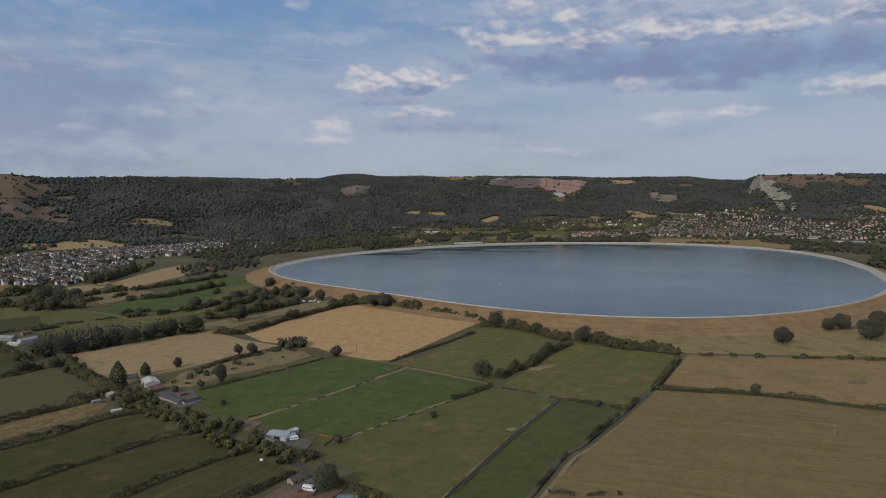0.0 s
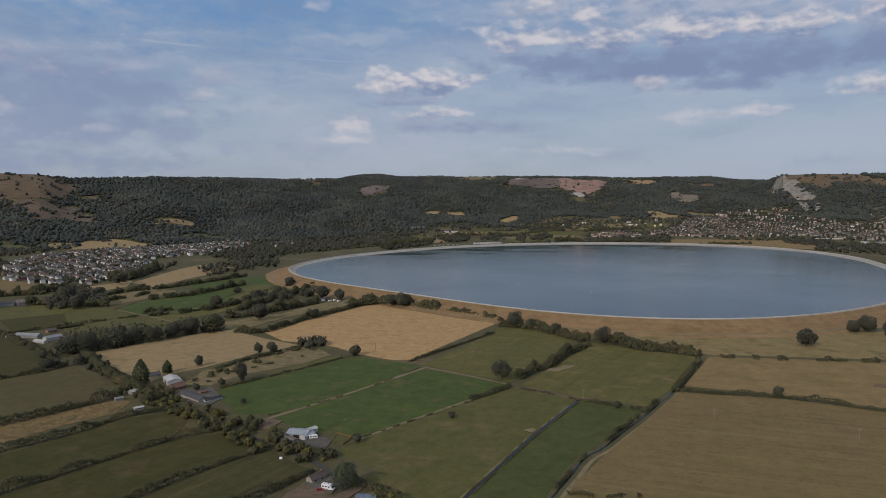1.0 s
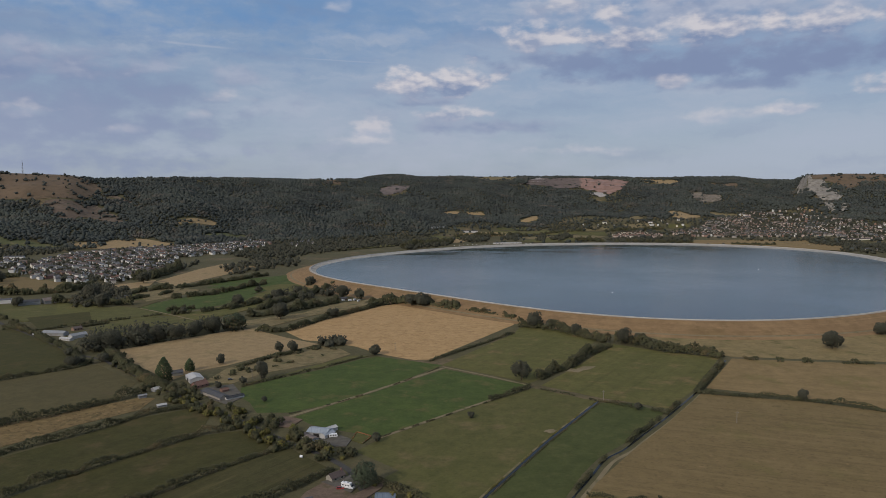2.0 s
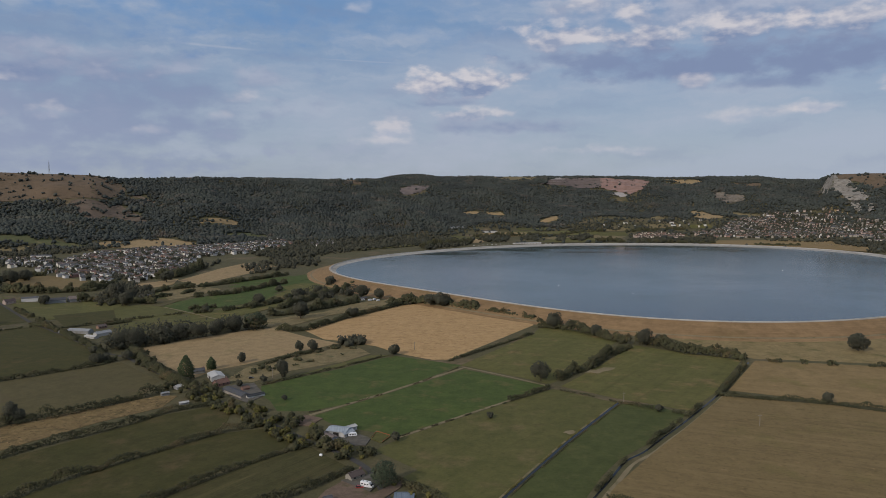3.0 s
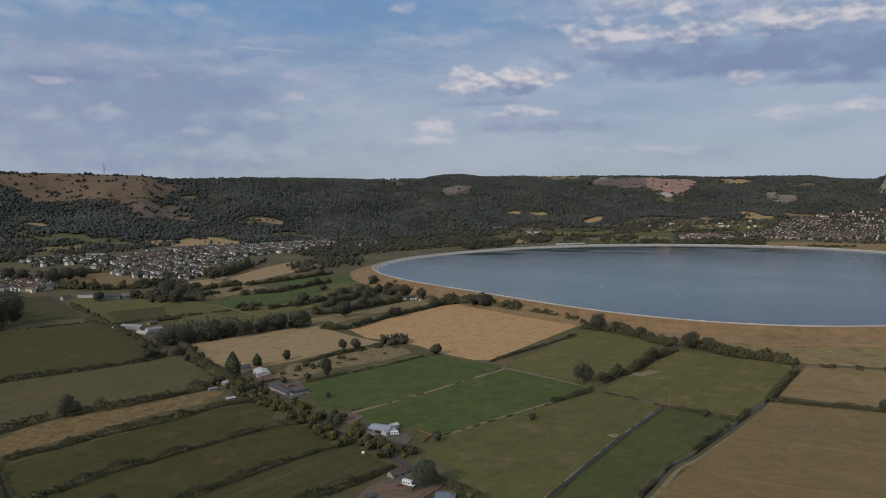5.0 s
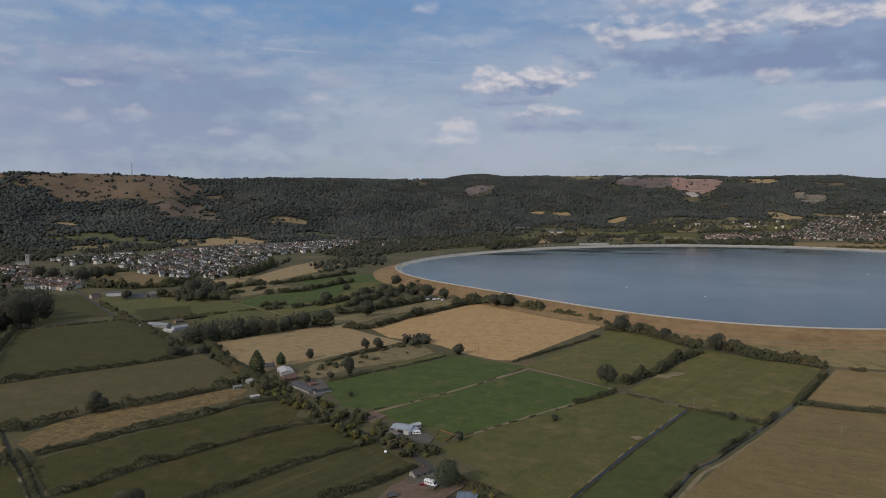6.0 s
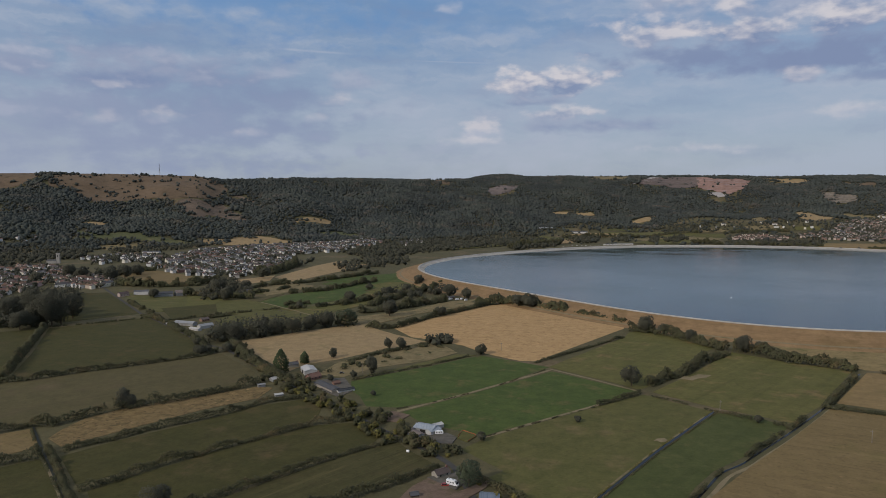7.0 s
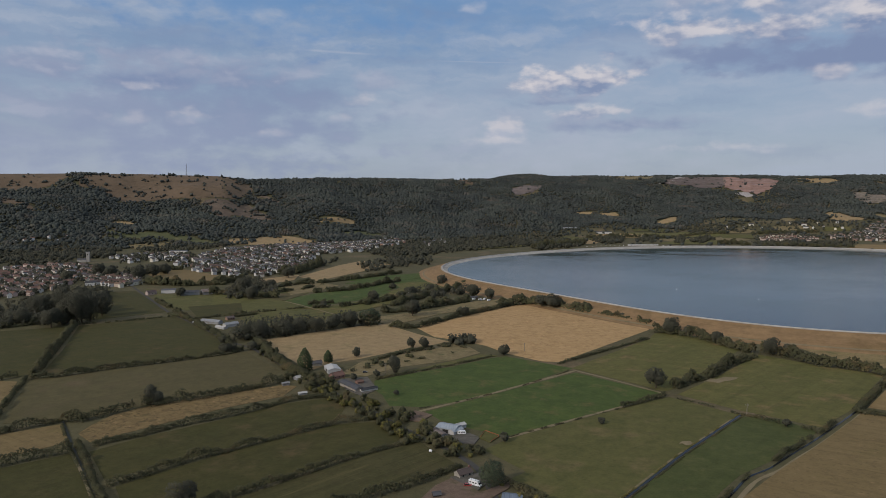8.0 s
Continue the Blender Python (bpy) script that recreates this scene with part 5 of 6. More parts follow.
hedge([(-326, 408), (-313, 422), (-299, 435), (-286, 453), (-272, 471), (-260, 494)], 8.8, 7.9, 0, LEAF_HEDGE)
hedge([(-303, 336), (-298, 347), (-287, 359), (-279, 376), (-268, 390), (-256, 404), (-244, 421)], 5.7, 5.1, 0, LEAF_HEDGE)
hedge([(-244, 421), (-234, 443), (-222, 456), (-207, 464)], 5.6, 5.1, 0, LEAF_HEDGE)
hedge([(-255, 291), (-245, 304), (-239, 320), (-231, 335), (-221, 347)], 6.0, 5.4, 0, LEAF_HEDGE)
hedge([(-221, 347), (-211, 364), (-200, 379), (-189, 395), (-176, 412), (-160, 421)], 5.7, 5.1, 0, LEAF_HEDGE)
hedge([(-202, 278), (-187, 293), (-178, 305), (-169, 319)], 5.7, 5.1, 0, LEAF_HEDGE)
hedge([(-169, 319), (-160, 333), (-150, 350), (-139, 366), (-127, 382), (-112, 394)], 4.8, 4.3, 0, LEAF_HEDGE)
hedge([(-134, 292), (-118, 311), (-107, 322), (-96, 337), (-82, 361)], 5.6, 5.0, 0, LEAF_HEDGE)
hedge([(-468, 455), (-499, 499), (-534, 548), (-576, 608), (-603, 647)], 8.5, 7.6, 0, LEAF_HEDGE)
hedge([(-403, 359), (-439, 407), (-468, 448)], 4.6, 4.1, 0, LEAF_HEDGE)
hedge([(-465, 451), (-449, 460), (-423, 495), (-391, 528), (-357, 566), (-350, 585)], 5.6, 5.0, 0, LEAF_HEDGE)
hedge([(-503, 397), (-487, 442), (-481, 452)], 4.4, 4.0, 0, LEAF_HEDGE)
hedge([(-349, 273), (-332, 298), (-323, 312), (-308, 325)], 7.0, 6.3, 0, LEAF_HEDGE)
hedge([(-317, 338), (-292, 317), (-268, 295), (-240, 272)], 5.1, 4.6, 0, LEAF_HEDGE)
hedge([(-353, 364), (-320, 334), (-272, 294), (-247, 273)], 1.5, 2.0, 0.2, LEAF_HEDGE)
hedge([(-650, 683), (-657, 644), (-675, 615)], 7.0, 6.3, 0, LEAF_HEDGE)
hedge([(-359, 628), (-311, 569), (-273, 529), (-243, 505)], 7.6, 9.1, 0, LEAF_HEDGE)
hedge([(-58, 347), (-44, 339), (-27, 323)], 4.9, 4.4, 0, LEAF_HEDGE)
hedge([(-549, 745), (-477, 700), (-387, 620)], 5.6, 5.1, 0, LEAF_HEDGE)
hedge([(-606, 657), (-569, 688), (-536, 728)], 2.3, 2.3, 0.1, LEAF_HEDGE)
hedge([(-451, 963), (-406, 1001), (-383, 1078), (-366, 1126)], 9.5, 10.0, 0.08, LEAF_HEDGE)
hedge([(-394, 826), (-354, 853), (-331, 900), (-311, 968)], 6.4, 6.4, 0.15, LEAF_HEDGE)
hedge([(-288, 818), (-258, 845), (-228, 896), (-200, 938)], 11.5, 11.5, 0, LEAF_HEDGE)
hedge([(-293, 874), (-275, 953), (-240, 1085)], 10.5, 11, 0, LEAF_HEDGE)
hedge([(-279, 731), (-273, 749)], 20.0, 20.0, 0, LEAF_HEDGE)
hedge([(-459, 743), (-439, 769)], 4.4, 4.4, 0.2, LEAF_HEDGE)
hedge([(-541, 891), (-511, 905), (-479, 900)], 10.4, 10.4, 0, LEAF_HEDGE)
hedge([(-595, 905), (-563, 928)], 12.7, 12.7, 0, LEAF_HEDGE)
hedge([(-469, 1112), (-434, 1169), (-401, 1250)], 9, 10, 0.1, LEAF_HEDGE)
hedge([(-784, 999), (-691, 986), (-636, 1014)], 10.2, 10.2, 0, LEAF_HEDGE)
hedge([(-620, 1169), (-592, 1192), (-610, 1343)], 16.1, 16.1, 0, LEAF_HEDGE)
hedge([(-544, 979), (-526, 1023), (-512, 1085)], 8.7, 8.7, 0.2, LEAF_HEDGE)
hedge([(-219, 566), (-200, 604), (-164, 658), (-138, 649)], 3.9, 5.8, 0.3, LEAF_HEDGE)
hedge([(-222, 533), (-205, 557), (-182, 584), (-150, 624)], 2.6, 3.9, 0.5, LEAF_HEDGE)
hedge([(756, 2107), (808, 2084), (878, 2086)], 7.5, 9.0, 0, LEAF_HEDGE)
hedge([(-219, 1888), (-158, 2016), (-94, 2084)], 20.0, 24.0, 0, LEAF_HEDGE)
hedge([(361, 2157), (501, 2182), (657, 2157)], 11.0, 16.0, 0.15, LEAF_HEDGE)
hedge([(-497, 720), (-466, 758), (-421, 810), (-404, 829)], 3.8, 3.8, 0.35, LEAF_HEDGE)
hedge([(-463, 748), (-443, 769)], 6.7, 6.7, 0, LEAF_HEDGE)
hedge([(-512, 937), (-484, 986), (-477, 1050)], 6.5, 6.5, 0.2, LEAF_HEDGE)
hedge([(-406, 850), (-382, 876)], 7.2, 7.2, 0.1, LEAF_HEDGE)
hedge([(-534, 1030), (-496, 1062), (-445, 1141)], 8, 9, 0.15, LEAF_HEDGE)
hedge([(-333, 872), (-316, 913), (-300, 967)], 9, 10, 0.1, LEAF_HEDGE)
hedge([(-768, 990), (-694, 980), (-651, 1017), (-633, 1067)], 14.3, 14.3, 0.1, LEAF_HEDGE)
hedge([(-638, 837), (-564, 774), (-485, 702), (-424, 650), (-375, 605)], 5.9, 7.0, 0.25, LEAF_HEDGE)
hedge([(-881, 1123), (-871, 1184), (-845, 1197)], 10.9, 10.9, 0, LEAF_HEDGE)
hedge([(-97, 2385), (12, 2463), (137, 2500)], 14.3, 20.0, 0.1, LEAF_HEDGE)
hedge([(134, 2448), (296, 2615), (383, 2620)], 10.7, 15.0, 0.2, LEAF_HEDGE)
hedge([(302, 2210), (384, 2238)], 16.9, 27.0, 0.1, LEAF_HEDGE)
hedge([(469, 2610), (612, 2667), (703, 2678)], 11.3, 17.0, 0.2, LEAF_HEDGE)

# Tracks, ditches and the lane
strip("track", DRY_TRACK, "pale farm track between pastures", 3.0, [(-451, 870), (-419, 848), (-380, 819), (-327, 778)], 0.9)
strip("track", DRY_TRACK, "narrow tan farm track between pastures", 3.2, [(-131, 449), (-94, 497), (-33, 586)], 0.12)
strip("track", DRY_TRACK, "tan dry margin along a meadow", 2.6, [(-63, 412), (-32, 450), (8, 496)], 0.12)
strip("track", DRY_TRACK, "tan dry margin along a meadow", 2.6, [(-34, 590), (3, 564), (39, 535)], 0.12)
strip("track", DRY_TRACK, "dry trampled bank along a ditch", 1.1, [(83.9, 495), (38.9, 412), (-3.1, 325)], 0.12)
strip("ditch", DITCH_WATER, "straight water-filled drainage ditch", 1.8, [(86, 496), (41, 412), (-1, 325)], 0.2)
strip("stream", DITCH_WATER, "winding dark stream between fields", 1.3, [(224, 628), (195, 577), (168, 527), (128, 464), (116, 446), (94, 414), (85, 399), (72, 387), (59, 359), (42, 325)], 0.2)
strip("track", DRY_TRACK, "pale trampled bank along a stream", 2.4, [(171, 524), (132, 461), (120, 443), (98, 411), (88.5, 396), (76, 384), (63, 357), (46.5, 325)], 0.12)
strip("road", ASPHALT, "narrow grey asphalt country lane", 3.6, [(-769, 952), (-554, 752), (-477, 693), (-380, 614), (-348, 598), (-284, 541), (-229, 492), (-194, 465), (-162, 439), (-133, 414), (-111, 395), (-91, 381), (-72, 362), (-54, 322)], 0.2)
strip("ditch", DITCH_MUD, "dark weedy field ditch", 1.3, [(-354, 367), (-327, 343), (-306, 325), (-284, 306), (-267, 292), (-251, 278)], 0.5)
strip("track", DRY_TRACK, "tan dry bank along a field ditch", 1.5, [(-308, 324), (-293, 312), (-273, 295), (-254, 278)], 0.45)

hedge([(54, 336), (60, 335), (66, 333)], 2.6, 3.0, 0, LEAF_HEDGE)
hedge([(73, 333), (81, 334), (90, 334)], 2.4, 2.8, 0.1, LEAF_HEDGE)

# Low leafy rows like reeds, added to stand in for the ditch's dark shaded edges
hedge([(87.6, 494.5), (42.6, 411), (0.6, 325)], 0.9, 0.9, 0.12, LEAF_HEDGE)
hedge([(84.2, 495.5), (39.3, 412.5), (-2.6, 325)], 0.6, 0.7, 0.4, LEAF_SCRUB)

# Single trees
tree(33, 550, 17.5, 1.0, "round")
tree(-60, 338, 15.8, 0.95, "willow")
tree(-258, 531, 20.5, 0.62, "conifer")
tree(-251, 564, 11.1, 0.7, "conifer")
tree(-233, 588, 10.6, 0.75, "round")
tree(-180, 540, 16.2, 0.65, "round")
tree(-194, 635, 11.4, 0.8, "round")
tree(-181, 635, 12.5, 0.9, "round")
tree(-101, 630, 10.8, 1.1, "round")
tree(61, 772, 19.7, 1.0, "round")
tree(146, 691, 17.7, 1.0, "round")
tree(162, 697, 11.9, 1.0, "round")
tree(346, 683, 18.0, 1.1, "round")
tree(450, 759, 19.3, 1.1, "round")
tree(433, 756, 13.4, 1.2, "round")
tree(447, 702, 23.2, 1.2, "round")
tree(503, 779, 18.4, 1.1, "round")
tree(238, 507, 8.7, 1.1, "round")
tree(-283, 1105, 16.7, 1.1, "round")
tree(-175, 968, 17.2, 1.0, "round")
tree(-204, 979, 20.6, 1.0, "round")
tree(-7, 454, 4.7, 1.2, "round")
tree(111, 478, 5.4, 1.1, "round")
tree(-206, 514, 6.2, 0.9, "round")
tree(-191, 527, 6.3, 1.0, "round")
tree(78, 762, 12.3, 1.0, "round")
tree(-64, 405, 6.4, 0.9, "round")
tree(-79, 905, 21.4, 1.1, "round")
tree(-95, 914, 17.8, 1.2, "round")
tree(102, 731, 13.7, 1.0, "round")
tree(11, 849, 8.6, 1.2, "round")
tree(-388, 610, 7.8, 1.2, "round")
tree(-343, 590, 9.1, 1.2, "round")
tree(-325, 416, 15.0, 0.75, "round")
tree(-320, 417, 10.8, 0.9, "round")
tree(-201, 278, 15.5, 1.0, "round")
tree(-625, 652, 23.3, 1.1, "round")
tree(-611, 659, 41.3, 0.8, "round")
tree(-606, 675, 40.7, 0.8, "round")
tree(-620, 710, 34.1, 0.85, "round")
tree(-627, 662, 31.6, 0.9, "round")
tree(-610, 666, 35.0, 0.8, "round")
tree(-373, 635, 19.3, 1.0, "round")
tree(-361, 638, 21.1, 1.0, "round")
tree(-349, 665, 19.9, 1.0, "round")
tree(-334, 676, 17.5, 1.1, "round")
tree(-319, 686, 18.9, 1.1, "round")
tree(-308, 708, 16.8, 1.1, "round")
tree(-295, 725, 19.7, 1.0, "round")
tree(-279, 740, 21.3, 0.9, "willow")
tree(-274, 745, 19.4, 0.9, "willow")
tree(-361, 573, 11.0, 1.2, "round")
tree(-357, 581, 7.8, 1.2, "round")
tree(-332, 904, 16.2, 1.2, "round")
tree(-346, 1032, 11.0, 1.2, "round")
tree(-296, 963, 16.1, 1.2, "round")
tree(-275, 998, 15.7, 1.1, "round")
tree(-380, 837, 9.2, 1.3, "round")
tree(-244, 806, 21.4, 1.0, "round")
tree(-541, 995, 14.8, 1.1, "round")
tree(-552, 928, 27.9, 1.0, "round")
tree(-510, 880, 20.6, 1.0, "round")
tree(-627, 879, 14.4, 1.0, "round")
tree(-825, 1037, 25.3, 1.1, "round")
tree(-828, 1079, 25.2, 1.1, "round")
tree(-837, 1123, 20.6, 1.1, "round")
tree(-904, 1060, 23.1, 1.1, "round")
tree(-937, 1070, 25.5, 1.0, "round")
tree(-929, 986, 19.9, 1.0, "round")
tree(-577, 1126, 20.7, 1.1, "round")
tree(-696, 691, 28.4, 1.1, "round")
tree(-670, 640, 19.9, 1.2, "round")
tree(-624, 635, 22.8, 1.1, "round")
tree(-698, 652, 13.6, 1.2, "round")
tree(-183, 821, 14.3, 1.1, "round")
tree(-159, 481, 4.4, 1.1, "round")

tree(-667, 729, 34.0, 0.75, "round")
tree(-680, 745, 31.0, 0.8, "round")
tree(-655, 712, 32.0, 0.8, "round")
tree(-690, 722, 33.0, 0.8, "round")
tree(-645, 735, 24.0, 0.9, "round")

# Bare rock
rock("quarry", ROCK_PURPLE, "dull purple-grey upper benches of a quarry", [(187, 3719), (312, 3939), (560, 4040), (569, 3910), (517, 3720), (363, 3786)], 7)
rock("quarry", ROCK_PINK, "broad pink stone quarry face with stepped benches", [(563, 4008), (820, 3878), (736, 3618), (659, 3555), (605, 3638), (530, 3706)], 7)
rock("quarry", ROCK_PALE, "pale spoil heap below a quarry", [(558, 3589), (606, 3626), (650, 3541), (601, 3525)], 5)
rock("quarry", ROCK_PALE, "pale spoil slope on the upper quarry benches", [(208, 3708), (344, 4080), (366, 3922), (301, 3800)], 5)
rock("quarry", ROCK_GREY, "small grey quarry face among trees", [(1035, 3465), (1093, 3468), (1138, 3348), (1120, 3252), (1035, 3238), (1010, 3334)], 6)
rock("quarry", ROCK_DULL, "grey quarry face high on the wooded hill", [(-520, 3421), (-461, 3506), (-355, 3522), (-403, 3384), (-490, 3324)], 5)
rock("cliff", ROCK_LIME, "pale grey limestone cliff of a gorge", [(1550, 3478), (1596, 3538), (1642, 3565), (1581, 3384), (1538, 3253), (1465, 3012), (1469, 2919), (1433, 2904), (1419, 2966), (1460, 3146)], 8)
rock("cliff", ROCK_LIME, "broken grey limestone crags beside a gorge", [(1573, 3366), (1595, 3285), (1561, 3126), (1501, 2935), (1446, 2872), (1454, 3000), (1536, 3254)], 6)
rock("cliff", ROCK_LIME, "grey limestone buttress in a gorge", [(1384, 2852), (1428, 2893), (1374, 2722), (1348, 2701)], 14)
rock("cliff", ROCK_LIME, "grey limestone buttress above the village", [(1410, 2772), (1445, 2796), (1398, 2694), (1370, 2683)], 14)
field("field", STUBBLE_PALE, "golden hilltop field", [(882, 3942), (1092, 3822), (1036, 3731), (905, 3830)])
field("field", DOWNLAND, "brown cliff-top grassland with scrub", [(1619, 3483), (1660, 3530), (1760, 3480), (1900, 3400), (1866, 3157), (1814, 3111), (1689, 3117), (1575, 3043), (1609, 3240), (1577, 3362)])
field("field", DOWNLAND, "brown hilltop grassland among trees", [(1849, 3172), (1958, 3115), (1854, 3006), (1817, 3071)])
field("field", DOWNLAND, "brown hilltop clearing", [(1204, 3726), (1328, 3603), (1283, 3560), (1184, 3619)])
field("field", ROUGH_TAN, "dry hilltop fields above the woods", [(-147, 4052), (228, 4184), (194, 3846), (-13, 3895)])
field("field", DOWNLAND, "brown hilltop clearing above the woods", [(-1506, 3025), (-1422, 3118), (-1379, 2993), (-1431, 2919)])
field("field", DOWNLAND, "dry hilltop slope above the woods", [(-877, 3585), (-699, 3474), (-705, 3432), (-809, 3429)])

# Yards
field("yard", YARD, "grey gravel farmyard", [(-218, 512), (-198, 524), (-178, 492), (-183, 472), (-202, 486)])
field("yard", YARD_BROWN, "brown earth yard beside a pasture", [(-144, 437), (-134, 449), (-120, 443), (-124, 427), (-134, 428)])
field("yard", YARD, "grey gravel yard beside sheds", [(-101, 406), (-88, 414), (-80, 408), (-81, 396), (-95, 395)])
field("yard", YARD, "grey paved drive beside a cottage", [(-84, 345), (-69, 355), (-63, 343), (-66, 333), (-76, 335)])
field("yard", YARD_BROWN, "bare brown earth garden beside a cottage", [(-93, 309), (-89, 332), (-83, 344), (-64, 331), (-51, 348), (-51, 339), (-62, 317)])
field("garden", GRASS_OLIVE, "rough grass plot with an orange fence", [(-81, 408), (-79, 420), (-68, 413), (-72, 401)])

# Farm buildings
building("barn", "white sheet-metal barn with an open doorway", "barn", -234.2, 534.8, -55, 17, 10.8, 3.3, 1.44, SHEET_WHITE, SHEET_WHITE, door=True)
building("farmhouse", "farmhouse with a steep red tiled roof", "house", -222.5, 516.9, 59, 11.5, 7.2, 2.2, 2.55, BRICK, TILE_RED, chimney=True, windows=3)
building("barn", "long low barn with a dark slate roof", "barn", -200.5, 492.8, -39, 28.8, 7.7, 2.2, 1.36, STONE, SLATE)
building("stable", "small red-roofed stable in a yard", "stable", -197.8, 504.8, 47, 5.5, 4.5, 1.9, 1.02, BRICK, TILE_RED)
building("shed", "long dark shed with white end walls", "shed", -183.6, 488.0, 45, 13.7, 4.0, 1.7, 0.85, RENDER_WHITE, SHEET_BLACK)
building("shed", "small pale shed among trees", "shed", -251.4, 504.2, 66, 6.0, 4.5, 1.9, 1.19, SHEET_GREY, SHEET_WHITE)
building("container", "grey steel storage container under trees", "container", -253.1, 485.7, 46, 5.6, 3.1, 2.1, 0.42, SHEET_GREY, SHEET_GREY)
building("shed", "low shed with a bright white roof beside a hedge", "shed", -229.0, 466.4, 41, 6.1, 4.0, 1.4, 0.42, SHEET_GREY, SHEET_WHITE)
building("cottage", "dark-roofed cottage beside conifers", "house", -256.1, 549.9, 38, 9.3, 5.4, 2.5, 1.7, STONE, SLATE, chimney=True)
building("barn", "farm shed with a pale blue-grey sheet roof", "barn", -101.9, 415.4, -12, 13.3, 9.9, 3.1, 1.1, SHEET_GREY, SHEET_BLUE, door=True)
building("shed", "low lean-to shed with a brown rusted roof", "shed", -108.3, 407.5, -39, 16.4, 6.3, 2.0, 0.77, SHEET_GREY, SHEET_RUST)
building("shed", "pale shed beside a yard", "shed", -96.5, 412.5, 56, 8.6, 5.4, 2.5, 0.94, SHEET_WHITE, SHEET_BLUE, door=True)
building("shed", "white-roofed shed beside a pasture", "shed", -96.2, 423.4, 50, 6.8, 4.5, 2.2, 0.77, SHEET_WHITE, SHEET_WHITE)
building("cottage", "low weathered cottage with a brown tiled roof", "house", -77.4, 349.6, 48, 8.6, 5.6, 2.1, 1.7, STONE, TILE_BROWN, chimney=True, windows=2)
building("barn", "barn with a blue-grey sheet roof", "barn", -47.3, 325.9, 4, 9.6, 7.2, 2.2, 1.02, STONE, SHEET_BLUEGREY)
building("shed", "small dark timber shed in a garden", "shed", -85.0, 321.2, 31, 4.1, 3.1, 1.5, 1.02, TIMBER, SLATE)
building("barn", "long barn with a pale sheet roof beside a lane", "barn", -460.7, 702.6, -7, 26.7, 8.1, 3.0, 1.7, SHEET_GREY, SHEET_PALE)
building("barn", "white barn with a pale gabled roof", "barn", -428.2, 691.3, 62, 16.7, 7.2, 3.2, 1.87, SHEET_WHITE, SHEET_PALE)
building("farmhouse", "farmhouse with a brown tiled roof", "house", -452.5, 729.0, 60, 9.6, 6.3, 2.5, 1.87, BRICK, TILE_BROWN, chimney=True, windows=3)
building("shed", "white shed beside a lane", "shed", -432.5, 678.2, -21, 15.8, 5.4, 2.0, 0.85, SHEET_WHITE, SHEET_WHITE)

# Buildings of the middle distance
building("warehouse", "long pale warehouse with a flat grey roof", "warehouse", -668.4, 907.3, 30, 20.2, 13.5, 5.1, 1.36, RENDER_WHITE, SLATE)
building("warehouse", "long low grey warehouse", "warehouse", -624.0, 897.2, 38, 26.7, 16.2, 4.7, 2.04, SHEET_GREY, SLATE)
building("barn", "large barn with a grey hipped roof", "barn", -603.5, 914.6, 47, 20.1, 16.2, 4.2, 3.4, SHEET_GREY, SHEET_RUST)
building("barn", "dark barn beside trees", "barn", -513.4, 940.5, 31, 18.6, 12.6, 4.2, 2.98, TIMBER, SLATE)
building("barn", "barn with a bright pale roof among trees", "barn", -305.9, 966.2, 52, 17.0, 10.8, 2.7, 1.19, SHEET_GREY, SHEET_WHITE)
building("shed", "dark shed beside parked caravans", "shed", -202.3, 961.2, 30, 18.3, 6.3, 2.5, 1.27, TIMBER, SLATE)
building("house", "pink-walled house beside a lane", "house", -680.9, 882.7, 65, 13.9, 8.1, 4.2, 2.55, RENDER_PINK, TILE_BROWN, chimney=True, windows=3)
building("house", "tall cream terraced house at the edge of the town", "house", -781.7, 973.7, 77, 22.3, 9.0, 6.0, 2.55, RENDER_CREAM, SLATE, chimney=True, windows=4)
building("house", "long white house with a grey roof", "house", -848.3, 949.3, 37, 17.0, 9.0, 5.1, 2.55, RENDER_WHITE, SLATE, chimney=True, windows=5)
building("hall", "white flat-fronted hall in a town", "hall", -924.6, 1311.2, 14, 17.2, 12.6, 6.0, 1.7, RENDER_WHITE, SLATE)
building("hall", "long white hall above a town", "hall", -1109.4, 1551.8, 14, 43.6, 12.6, 4.2, 1.7, RENDER_WHITE, SLATE)
building("warehouse", "grey industrial shed below the woods", "warehouse", -171.5, 2615.0, 20, 53.9, 18.0, 5.1, 1.27, SHEET_GREY, SHEET_PALE)
building("hall", "white hotel building below the woods", "hall", -42.0, 2529.5, 5, 54.3, 14.4, 5.1, 1.7, RENDER_WHITE, SLATE)
building("school", "long low school with a brown roof", "school", 1180.6, 2214.4, 5, 88.8, 14.4, 3.4, 1.7, RENDER_CREAM, TILE_BROWN)
building("hall", "pale hall with a dark roof among trees", "hall", 1053.6, 1900.1, -36, 30.8, 12.6, 4.2, 2.55, RENDER_CREAM, SLATE)
building("warehouse", "white-roofed store beside trees", "warehouse", 1229.0, 2111.7, -13, 24.8, 14.4, 4.2, 1.7, RENDER_WHITE, SHEET_WHITE)
building("warehouse", "long greenhouse-like store with a pale roof", "warehouse", 1285.3, 2099.0, -13, 57.9, 14.4, 4.2, 1.27, SHEET_GREY, SHEET_PALE)
church(-1148, 1280, 205)
mast(-1830, 2633, 50)

